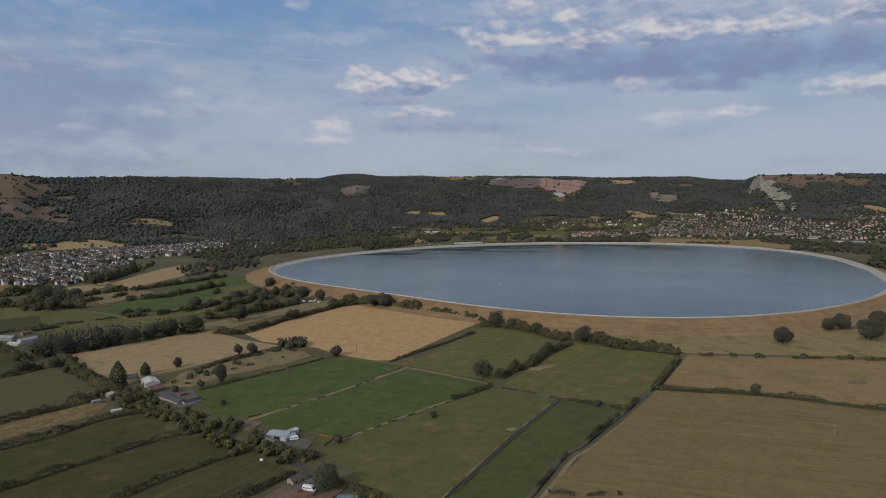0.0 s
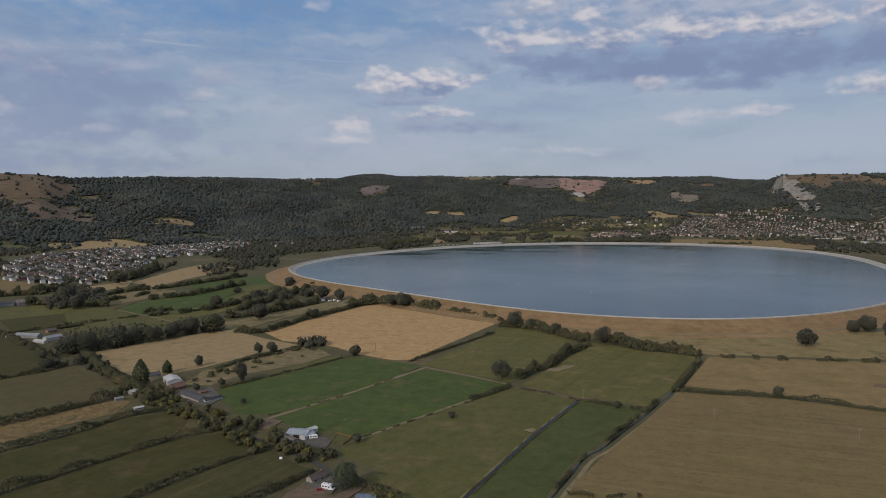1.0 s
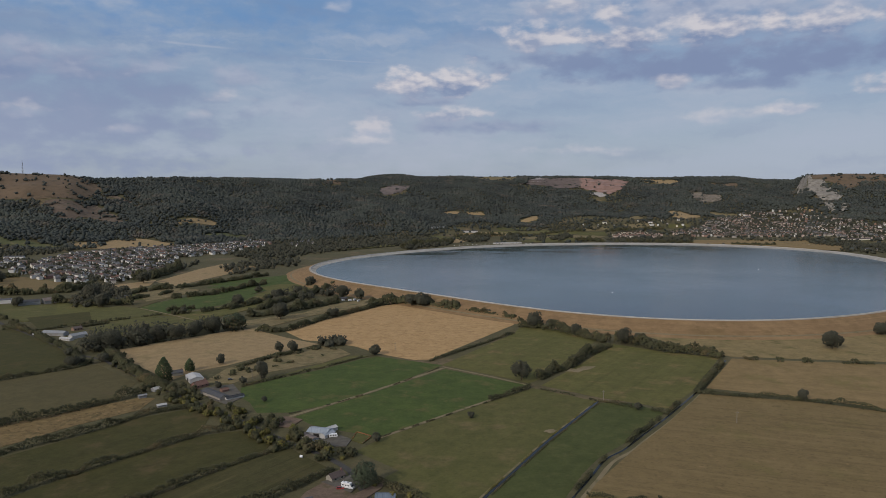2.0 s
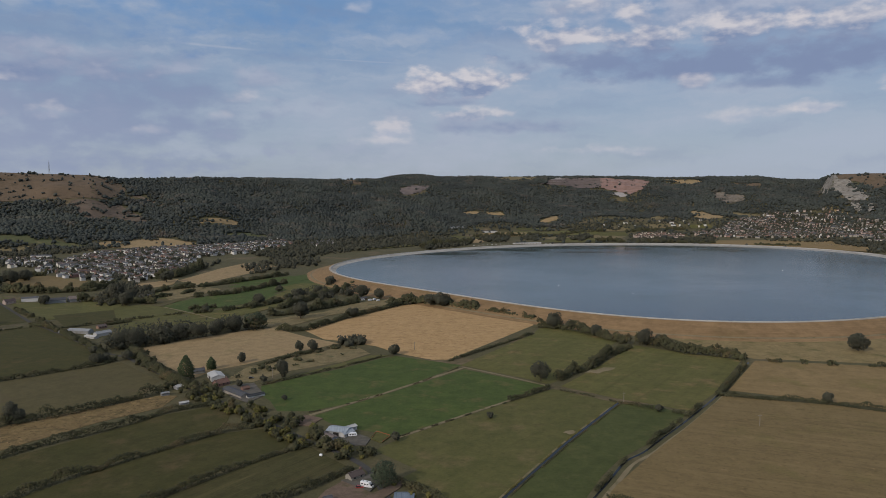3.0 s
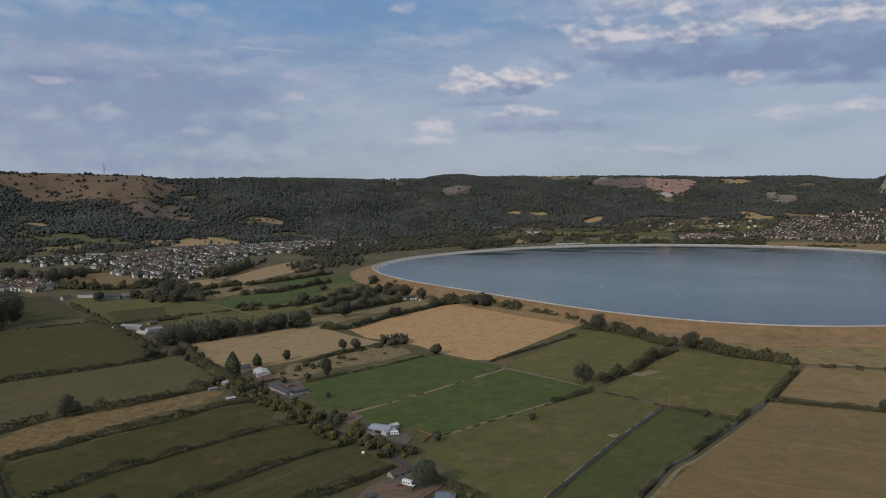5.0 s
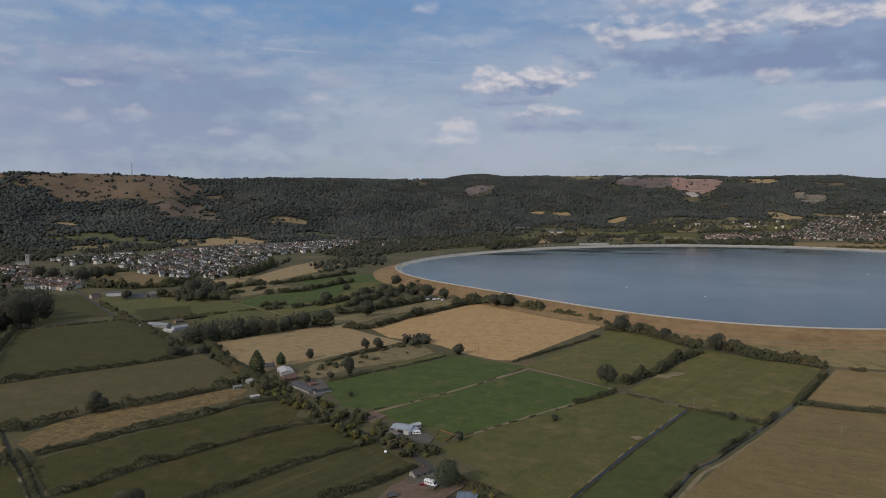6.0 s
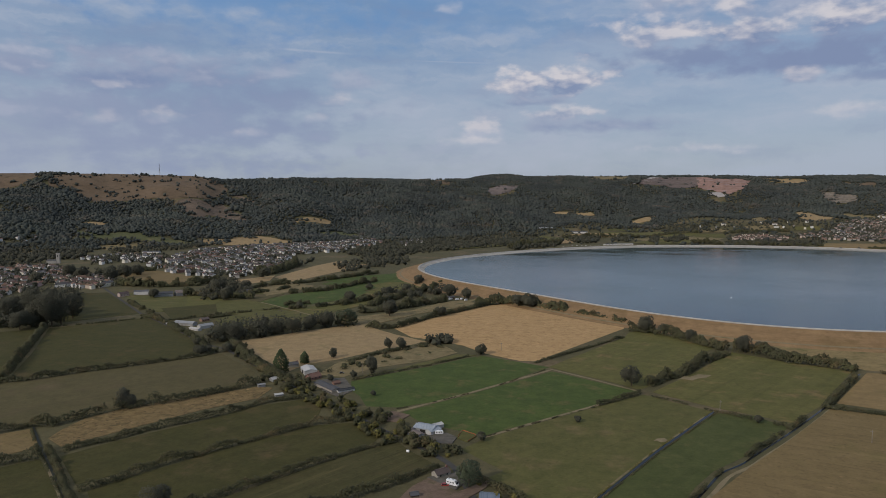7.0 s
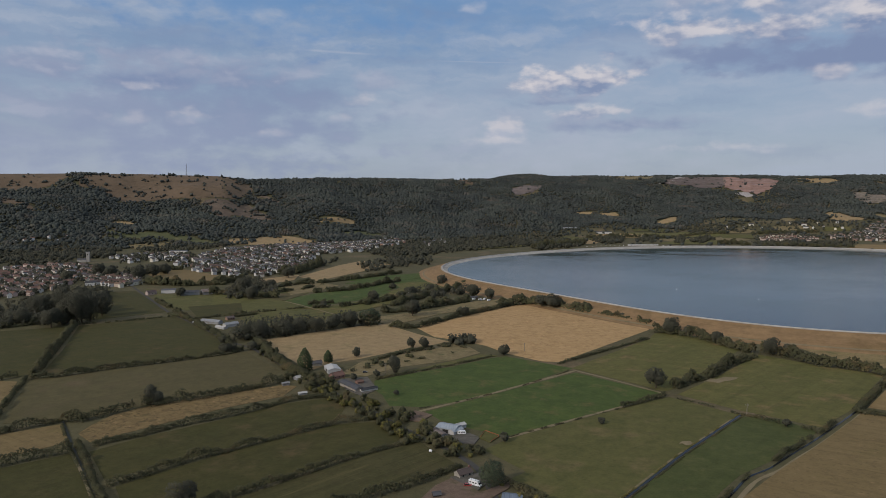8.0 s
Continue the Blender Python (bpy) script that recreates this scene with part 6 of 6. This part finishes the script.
# Boats, poles, vehicles
utility_pole(170.2, 453.2)
utility_pole(246.3, 417.4)
utility_pole(90.1, 496.9)
utility_pole(-188.4, 541.3)
utility_pole(-83.9, 650.8)
motorhome(-68.7, 338.5, -20)
car(-72.3, 336.9, 10, PAINT_RED, "red parked car beside a motorhome")
caravan(-92.4, 411.4, 20)
caravan(-197.2, 954.3, 46)
caravan(-186.7, 951.5, 40)
caravan(-181.4, 958.3, 66)
caravan(-173.9, 949.4, 55)
tank(-103.5, 377.2)
orange_fence([(-79.5, 407.4), (-79.1, 420.1), (-68.4, 413.3), (-72.0, 401.3)])
car(946.2, 2182.9, -15, PAINTS[1], "small parked car on dry grass beside the far bank")
car(955.4, 2183.3, 10, PAINTS[2], "small parked car on dry grass beside the far bank")
car(954.8, 2157.2, 8, PAINTS[0], "small parked car on dry grass beside the far bank")
car(970.5, 2172.2, -7, PAINTS[1], "small parked car on dry grass beside the far bank")
car(974.6, 2157.2, -9, PAINTS[3], "small parked car on dry grass beside the far bank")
car(979.6, 2132.9, -12, PAINTS[0], "small parked car on dry grass beside the far bank")
car(988.6, 2133.1, 13, PAINTS[1], "small parked car on dry grass beside the far bank")
car(988.6, 2106.6, -16, PAINTS[0], "small parked car on dry grass beside the far bank")
car(1002.9, 2122.0, -4, PAINTS[0], "small parked car on dry grass beside the far bank")
car(1006.4, 2107.0, -6, PAINTS[2], "small parked car on dry grass beside the far bank")
car(1009.1, 2083.5, 18, PAINTS[2], "small parked car on dry grass beside the far bank")
car(1019.2, 2083.0, 16, PAINTS[0], "small parked car on dry grass beside the far bank")
car(1020.2, 2060.2, -13, PAINTS[3], "small parked car on dry grass beside the far bank")
car(1031.6, 2059.0, -2, PAINTS[2], "small parked car on dry grass beside the far bank")
car(1036.6, 2038.5, -5, PAINTS[3], "small parked car on dry grass beside the far bank")
car(940.6, 2132.9, -18, PAINTS[2], "small parked car on dry grass beside the far bank")
car(957.6, 2107.7, -10, PAINTS[2], "small parked car on dry grass beside the far bank")
car(973.9, 2082.5, -2, PAINTS[2], "small parked car on dry grass beside the far bank")
buoy(190, 994)
buoy(90, 1069)
buoy(526, 1319)
strip("spit", SHINGLE, "narrow pale shingle spit in the water", 14, [(-234, 1618), (-200, 1665), (-149, 1715), (-94, 1760), (-40, 1787)], 9.62)
car(472, 781, 12, PAINT_WHITE, "white car parked under trees at the foot of the bank")
car(-205.2, 537.0, 20, PAINT_BLACK, "dark parked car in a farmyard")
dinghy(-74, 1854, 128)
dinghy(-61, 1865, 65)
dinghy(-50, 1875, 76)
dinghy(-38, 1886, 140)
dinghy(-25, 1896, 24)
dinghy(-14, 1896, 35)
dinghy(-2, 1907, 99)
dinghy(10, 1907, 110)
dinghy(21, 1918, 121)
dinghy(126, 1940, 146)
dinghy(139, 1940, 30)
car(-689.4, 886.6, -49, PAINT_WHITE, "white car parked beside a lane")
car(-632.4, 838.2, -46, PAINT_WHITE, "white car parked beside a lane")
car(-610.6, 817.6, -48, PAINT_WHITE, "white car parked beside a lane")
car(-543.8, 759.1, -47, PAINT_WHITE, "white car parked beside a lane")
car(-528.7, 745.9, -49, PAINT_WHITE, "white car parked beside a lane")
car(-484.8, 701.9, -50, PAINT_WHITE, "white car parked beside a lane")
clubhouse(34, 1929, 113, 1963)

# Towns
town([(-834, 1195), (-991, 1449), (-1039, 1664), (-958, 1835), (-839, 1936), (-714, 2164), (-628, 2015), (-651, 1686), (-724, 1564), (-638, 1335), (-630, 1205), (-622, 1123), (-672, 1110), (-742, 1129)], -39, 12.5, 29, 0.9, ESTATE, 3)
town([(-1183, 989), (-1183, 1085), (-1207, 1190), (-1113, 1214), (-980, 1158), (-818, 1039), (-773, 958), (-790, 919), (-889, 981), (-862, 880), (-844, 829), (-864, 790), (-903, 753)], -27, 13, 25, 0.92, OLD_TOWN, 4)
town([(-1169, 1373), (-1156, 1488), (-1058, 1512), (-837, 1194), (-984, 1322), (-1033, 1310), (-1033, 1246)], 6, 18, 30, 0.7, ESTATE, 5)
town([(-1582, 1500), (-1541, 1643), (-1501, 1603), (-1525, 1471)], 69, 22, 40, 0.6, OLD_TOWN, 6)
town([(-605, 2047), (-553, 2182), (-500, 2022), (-547, 1893)], 44, 18, 30, 0.7, WHITES, 7)
town([(478, 2523), (558, 2622), (672, 2582), (620, 2384), (464, 2415)], -3, 13, 26, 0.9, PINKS, 8)
town([(669, 2546), (802, 2638), (994, 2880), (1144, 3026), (1301, 2874), (1314, 2570), (1358, 2456), (1489, 2289), (1618, 2224), (1480, 2030), (1350, 2147), (1156, 2257), (1041, 2426), (890, 2400), (747, 2456)], -28, 13, 22, 0.75, VILLAGE, 9)
town([(132, 2838), (403, 2760), (750, 2861), (815, 2760), (792, 2678), (371, 2687)], -4, 30, 45, 0.35, WHITES, 10)
town([(1149, 3041), (1332, 2944), (1344, 2631), (1290, 2848)], -38, 24, 40, 0.5, VILLAGE, 11)
town([(1561, 2668), (1706, 2625), (1511, 2322), (1444, 2430)], -20, 26, 40, 0.5, VILLAGE, 12)

# Stands of trees
copse([(-1569, 1443), (-1428, 1668), (-1279, 1545), (-1145, 1336), (-1217, 1346), (-1178, 1222), (-1238, 1136), (-1270, 1063), (-1633, 1370)], 13, 11, LEAF_TREE, "dark trees on the slope above a town")
copse([(-785, 734), (-808, 804), (-815, 899), (-763, 893), (-713, 829), (-666, 732), (-622, 649), (-662, 625), (-689, 585), (-823, 701)], 11, 14, LEAF_TREE, "dense stand of tall dark trees at the edge of a town")
copse([(-599, 947), (-614, 1050), (-538, 963), (-507, 881), (-542, 872)], 11, 11, LEAF_TREE, "dark trees beside a nursery")
copse([(-944, 1146), (-952, 1197), (-911, 1242), (-832, 1134), (-837, 1060)], 12, 10, LEAF_TREE, "dark trees in the middle of a town")
copse([(-1303, 1630), (-1212, 1733), (-1137, 1821), (-1084, 1736), (-1111, 1588), (-1192, 1513)], 14, 10, LEAF_TREE, "line of dark trees above a town")
copse([(-1456, 1714), (-1358, 1725), (-1233, 1763), (-1196, 1710), (-1371, 1668)], 15, 10, LEAF_TREE, "line of dark trees below a green field")
copse([(-621, 1188), (-638, 1335), (-634, 1494), (-609, 1404), (-591, 1236)], 12, 9, LEAF_TREE, "dark trees between houses and a field")
copse([(-544, 1358), (-504, 1527), (-426, 1547), (-380, 1425), (-435, 1318), (-470, 1246)], 13, 9, LEAF_TREE, "belt of trees beside the bank")
copse([(-638, 1654), (-608, 1950), (-498, 2076), (-461, 1851), (-487, 1658), (-527, 1552)], 14, 10, LEAF_TREE, "belt of dark trees behind the bank")
copse([(-666, 2083), (-564, 2229), (-439, 2355), (-298, 2486), (-170, 2434), (-250, 2084), (-356, 1908), (-459, 1813)], 16, 10, LEAF_TREE, "belt of dark trees below the hill")
copse([(-463, 1524), (-443, 1694), (-349, 1869), (-236, 1972), (-262, 2183), (-539, 2132), (-597, 1869)], 15, 10, LEAF_TREE, "belt of dark trees behind the bank")
field("field", GRASS_MEAD, "green field behind the bank", [(-471, 1891), (-382, 2031), (-254, 2111), (-254, 1970), (-372, 1814)])
copse([(-262, 2183), (-179, 2292), (-89, 2185), (-98, 1992), (-149, 1908), (-204, 1831)], 11, 12, LEAF_TREE, "dark trees behind the far bank")
copse([(-452, 2430), (-184, 2634), (159, 2909), (395, 2704), (464, 2583), (265, 2752), (-178, 2554)], 26, 9, LEAF_TREE, "scattered trees below the hill")
copse([(-84, 2293), (-19, 2508), (33, 2483), (20, 2183), (-33, 2110)], 13, 11, LEAF_TREE, "clump of dark trees behind the far bank")
copse([(59, 2294), (108, 2545), (140, 2479), (112, 2212)], 13, 10, LEAF_TREE, "clump of dark trees beside a clubhouse")
copse([(177, 2212), (210, 2503), (231, 2481), (202, 2185)], 11, 11, LEAF_TREE, "small clump of trees beside the far shore")
copse([(252, 2612), (287, 2859), (405, 2772), (486, 2710), (471, 2622), (343, 2650)], 16, 9, LEAF_TREE, "dark trees round houses below the hill")
copse([(221, 2292), (315, 2593), (323, 2414), (250, 2209)], 11, 12, LEAF_TREE, "clump of trees beside the far shore")
copse([(402, 2239), (575, 2416), (725, 2383), (673, 2211), (401, 2133)], 13, 10, LEAF_TREE, "belt of trees along the far shore")
copse([(852, 2324), (1147, 2239), (1111, 2167), (1031, 2229), (859, 2266)], 15, 9, LEAF_TREE, "belt of trees between the village and a field")
copse([(960, 1871), (1128, 2131), (1228, 2061), (1246, 1908), (1077, 1648), (1050, 1761), (981, 1796)], 13, 10, LEAF_TREE, "dark trees beside the far bank")
copse([(909, 1451), (1045, 1648), (1232, 1728), (915, 1250), (894, 1363)], 12, 12, LEAF_TREE, "dark trees beyond the bank")
copse([(1037, 2243), (1151, 2246), (1174, 2152), (1022, 1992), (1005, 2134)], 14, 9, LEAF_TREE, "trees beside a showground")
copse([(-224, 480), (-203, 476), (-181, 467), (-152, 447), (-126, 428), (-112, 416), (-109, 396), (-121, 385), (-136, 397), (-154, 421), (-166, 428), (-190, 445), (-209, 460)], 6.5, 5.2, LEAF_HEDGE, "thick scrub and small trees beside a lane")
copse([(-247, 487), (-239, 514), (-220, 504), (-207, 484), (-215, 470), (-231, 466)], 7, 6.5, LEAF_HEDGE, "thick scrub beside a farm")
copse([(-113, 397), (-94, 394), (-78, 389), (-72, 379), (-89, 370), (-103, 381)], 5.5, 6, LEAF_HEDGE, "thick scrub behind a cottage")
copse([(-364, 621), (-350, 630), (-296, 563), (-252, 518), (-276, 525), (-333, 582)], 7.5, 6, LEAF_HEDGE, "thick scrub along a lane")
copse([(-376, 610), (-354, 623), (-342, 651), (-320, 673), (-289, 711), (-267, 731), (-281, 762), (-334, 743), (-375, 702), (-401, 686)], 10, 16, LEAF_TREE, "belt of tall dark trees behind a stubble field")
copse([(-541, 891), (-497, 900), (-506, 953), (-601, 1066), (-623, 1035)], 10, 13, LEAF_TREE, "dark trees beside a nursery")
copse([(-287, 891), (-251, 953), (-194, 1035), (-221, 1085), (-289, 1035), (-311, 953)], 12, 11, LEAF_TREE, "belt of dark trees near the bank")
copse([(-409, 656), (-383, 689), (-353, 641), (-376, 618)], 9, 12, LEAF_TREE, "dark trees beside a farm")
copse([(-159, 654), (-135, 658), (-143, 685), (-163, 678)], 4.5, 8.5, LEAF_TREE, "round clump of tall bushes at a field corner")
copse([(-468, 1378), (-461, 1568), (-411, 1712), (-346, 1840), (-301, 1956), (-315, 2046), (-455, 1895), (-530, 1699), (-530, 1521)], 15, 9, LEAF_TREE, "belt of trees behind the bank")
copse([(-216, 558), (-204, 600), (-180, 651), (-158, 657), (-171, 621), (-194, 570), (-205, 541)], 7, 2.6, LEAF_HEDGE, "scattered low scrub in a rough paddock")
copse([(-267, 507), (-251, 516), (-233, 501), (-247, 487)], 9, 6, LEAF_HEDGE, "small trees round sheds")
copse([(-224, 480), (-203, 476), (-181, 467), (-152, 447), (-126, 428), (-112, 416), (-109, 396), (-121, 385), (-136, 397), (-154, 421), (-166, 428), (-190, 445), (-209, 460)], 8, 5, LEAF_SCRUB, "yellowing scrub beside a lane")
copse([(-237, 487), (-228, 499), (-211, 493), (-207, 475), (-223, 468)], 9, 5, LEAF_SCRUB, "yellowing scrub beside a farm")
copse([(-113, 397), (-94, 394), (-78, 389), (-72, 379), (-89, 370), (-103, 381)], 10, 5, LEAF_SCRUB, "yellowing scrub behind a cottage")
copse([(-61, 342), (-52, 344), (-33, 331), (-32, 321), (-49, 326)], 8, 4.5, LEAF_SCRUB, "yellowing bushes along a field edge")


# ---- the reservoir: an oval basin held by a grassed earth bank ----
BASIN = (272.0, 1368.0)


def rim_radius(a):
    r = RIM[0]
    for k in range(1, 7):
        r = r + RIM[2 * k - 1] * np.cos(k * a) + RIM[2 * k] * np.sin(k * a)
    return r


def ring(name, mat, label, profile, category, steps=360):
    """A band round the basin through (offset from the crest's inner edge, height) pairs."""
    a = np.linspace(0, 2 * math.pi, steps, endpoint=False)
    r = rim_radius(a)
    verts = np.concatenate([np.stack([BASIN[0] + (r + o) * np.cos(a), BASIN[1] + (r + o) * np.sin(a), np.full(steps, z)], 1) for o, z in profile])
    i = np.arange(steps)
    j = (i + 1) % steps
    faces = np.concatenate([np.stack([k * steps + i, k * steps + j, (k + 1) * steps + j, (k + 1) * steps + i], -1) for k in range(len(profile) - 1)])[:, ::-1]
    ob = mesh_object(name, verts, faces, mat)
    ob.data.polygons.foreach_set("use_smooth", np.ones(len(faces), bool))
    return tagged(ob, label, category, kind="structure")


ring("embankment", BANK, "dry brown grassed earth bank round a reservoir", [(3.6, 12.0), (6, 11.6), (15, 8.2), (18, 7.9), (34, 2.6), (43, 0.6), (49, -0.3)], "bank")
ring("foot_track", DRY_TRACK, "pale dry track along the foot of the bank", [(35.0, 2.45), (38.2, 1.74)], "track")
ring("crest_path", PATH, "pale gravel path along the crest of the bank", [(0.4, 12.05), (3.6, 12.05)], "path")
ring("wave_wall", LINING, "low pale concrete wave wall along the crest", [(-0.3, 11.6), (-0.3, 13.0), (0.4, 13.0), (0.4, 12.0)], "wall")
ring("lining", LINING, "sloping pale concrete and stone lining of the basin", [(-42, 3.4), (-8, 9.4), (-0.3, 11.7)], "lining")


def far_beach():
    """The broader pale shingle margin on the far shore."""
    a = np.linspace(-0.7, 3.45, 200)
    reach = 2 + 22 * np.clip(np.sin((a + 0.7) / 4.15 * math.pi), 0, 1) ** 0.5 * (1 + 0.25 * wobble(a * 60, a * 0, 7, 5))
    r = rim_radius(a)
    rows = [(r - 1.2, 11.55), (r - 3 - reach * 0.5, 10.3), (r - 3 - reach, 9.1)]
    verts = np.concatenate([np.stack([BASIN[0] + q * np.cos(a), BASIN[1] + q * np.sin(a), np.full(len(a), z)], 1) for q, z in rows])
    i, n = np.arange(len(a) - 1), len(a)
    faces = np.concatenate([np.stack([k * n + i, k * n + i + 1, (k + 1) * n + i + 1, (k + 1) * n + i], -1) for k in range(2)])
    return tagged(mesh_object("beach", verts, faces, SHINGLE), "pale shingle margin along the far shore", "beach", kind="structure")


far_beach()


def water_sheet():
    a = np.linspace(0, 2 * math.pi, 360, endpoint=False)
    r = rim_radius(a) - 2.5
    bm = bmesh.new()
    bm.faces.new([bm.verts.new((BASIN[0] + q * math.cos(t), BASIN[1] + q * math.sin(t), 9.4)) for q, t in zip(r, a)])
    return tagged(part("water", bm, WATER), "calm grey-blue reservoir water reflecting the sky", "water", kind="structure")


water_sheet()


# ---- woods on the escarpment ----
def woodland():
    rng = np.random.default_rng(5)
    n = 255000
    b, r = np.radians(rng.uniform(-37, 50, n)), np.sqrt(rng.uniform(2070 ** 2, 4330 ** 2, n))
    x, y = -r * np.sin(b), r * np.cos(b)
    deg = np.degrees(b)
    foot, crest = np.interp(deg, BEARING, FOOT_R), np.interp(deg, BEARING, CREST_R)
    u = (r - foot) / (crest - foot)
    low = np.interp(deg, (-37, -24, -10, 0, 6, 14, 50), (0.30, 0.28, 0.26, 0.18, 0.08, 0.0, -0.02))
    thin = np.clip((u - low) / 0.06, np.clip(0.02 + 0.6 * u, 0.015, 0.13), 1) * np.clip((1.03 - u) / 0.03, 0, 1)
    keep = rng.uniform(0, 1, n) < thin
    rx, ry = x + 16 * wobble(x, y, 19, 11) + rng.normal(0, 6, n), y + 30 * wobble(x, y, 23, 12) + rng.normal(0, 6, n)
    for poly in CLEARINGS:
        bare = inside(rx, ry, poly) | inside(rx * 1.008, ry * 1.008, poly)
        keep &= ~bare | (rng.uniform(0, 1, n) < np.where(wobble(x, y, 24, 3) + 0.5 * wobble(x, y, 70, 8) > 0.75, 0.45, 0.012))
    for poly in ROCKS:
        keep &= ~(inside(rx, ry, poly) | inside(rx * 1.012, ry * 1.012, poly)) | (rng.uniform(0, 1, n) < np.where(wobble(x, y, 16, 4) > 0.8, 0.3, 0.0))
    for poly in TOWNS:
        keep &= ~inside(x, y, poly) | (rng.uniform(0, 1, n) < 0.16)
    px, py = 4650 * math.sin(radians(-7.8)) + rng.uniform(-230, 230, 2600), 4650 * math.cos(radians(-7.8)) + rng.uniform(-230, 230, 2600)
    x, y = np.concatenate([x[keep], px]), np.concatenate([y[keep], py])
    tall = (6 + 9 * rng.uniform(0, 1, len(x)) ** 1.6) * (1 + 0.2 * wobble(x, y, 90, 9))
    z = height(x, y) + 1 + tall * 0.36
    verts, faces = clumps(np.stack([x, y, z], 1), np.stack([tall * 0.52, tall * 0.52, tall * 0.46], 1), rng, "octa", 0.45)
    ob = mesh_object("woodland", verts, faces, LEAF_FAR)
    ob.data.polygons.foreach_set("use_smooth", np.ones(len(faces), bool))
    return tagged(ob, "dense dark green broadleaf woodland covering a hillside", "woodland", kind="stuff")


woodland()
build_towns()


def garden_trees():
    rng = np.random.default_rng(21)
    p = np.array(GARDEN_SPOTS) + rng.normal(0, 2, (len(GARDEN_SPOTS), 2))
    p = np.repeat(p, 5, axis=0) + rng.normal(0, 2.0, (len(p) * 5, 2))
    z = height(p[:, 0], p[:, 1]) + rng.uniform(1.5, 6.5, len(p))
    verts, faces = clumps(np.c_[p, z], rng.uniform(1.5, 3.2, len(p)), rng, "octa", 0.35)
    return tagged(mesh_object("garden_trees", verts, faces, LEAF_TREE), "dark green garden trees between houses", "trees", kind="stuff")


garden_trees()
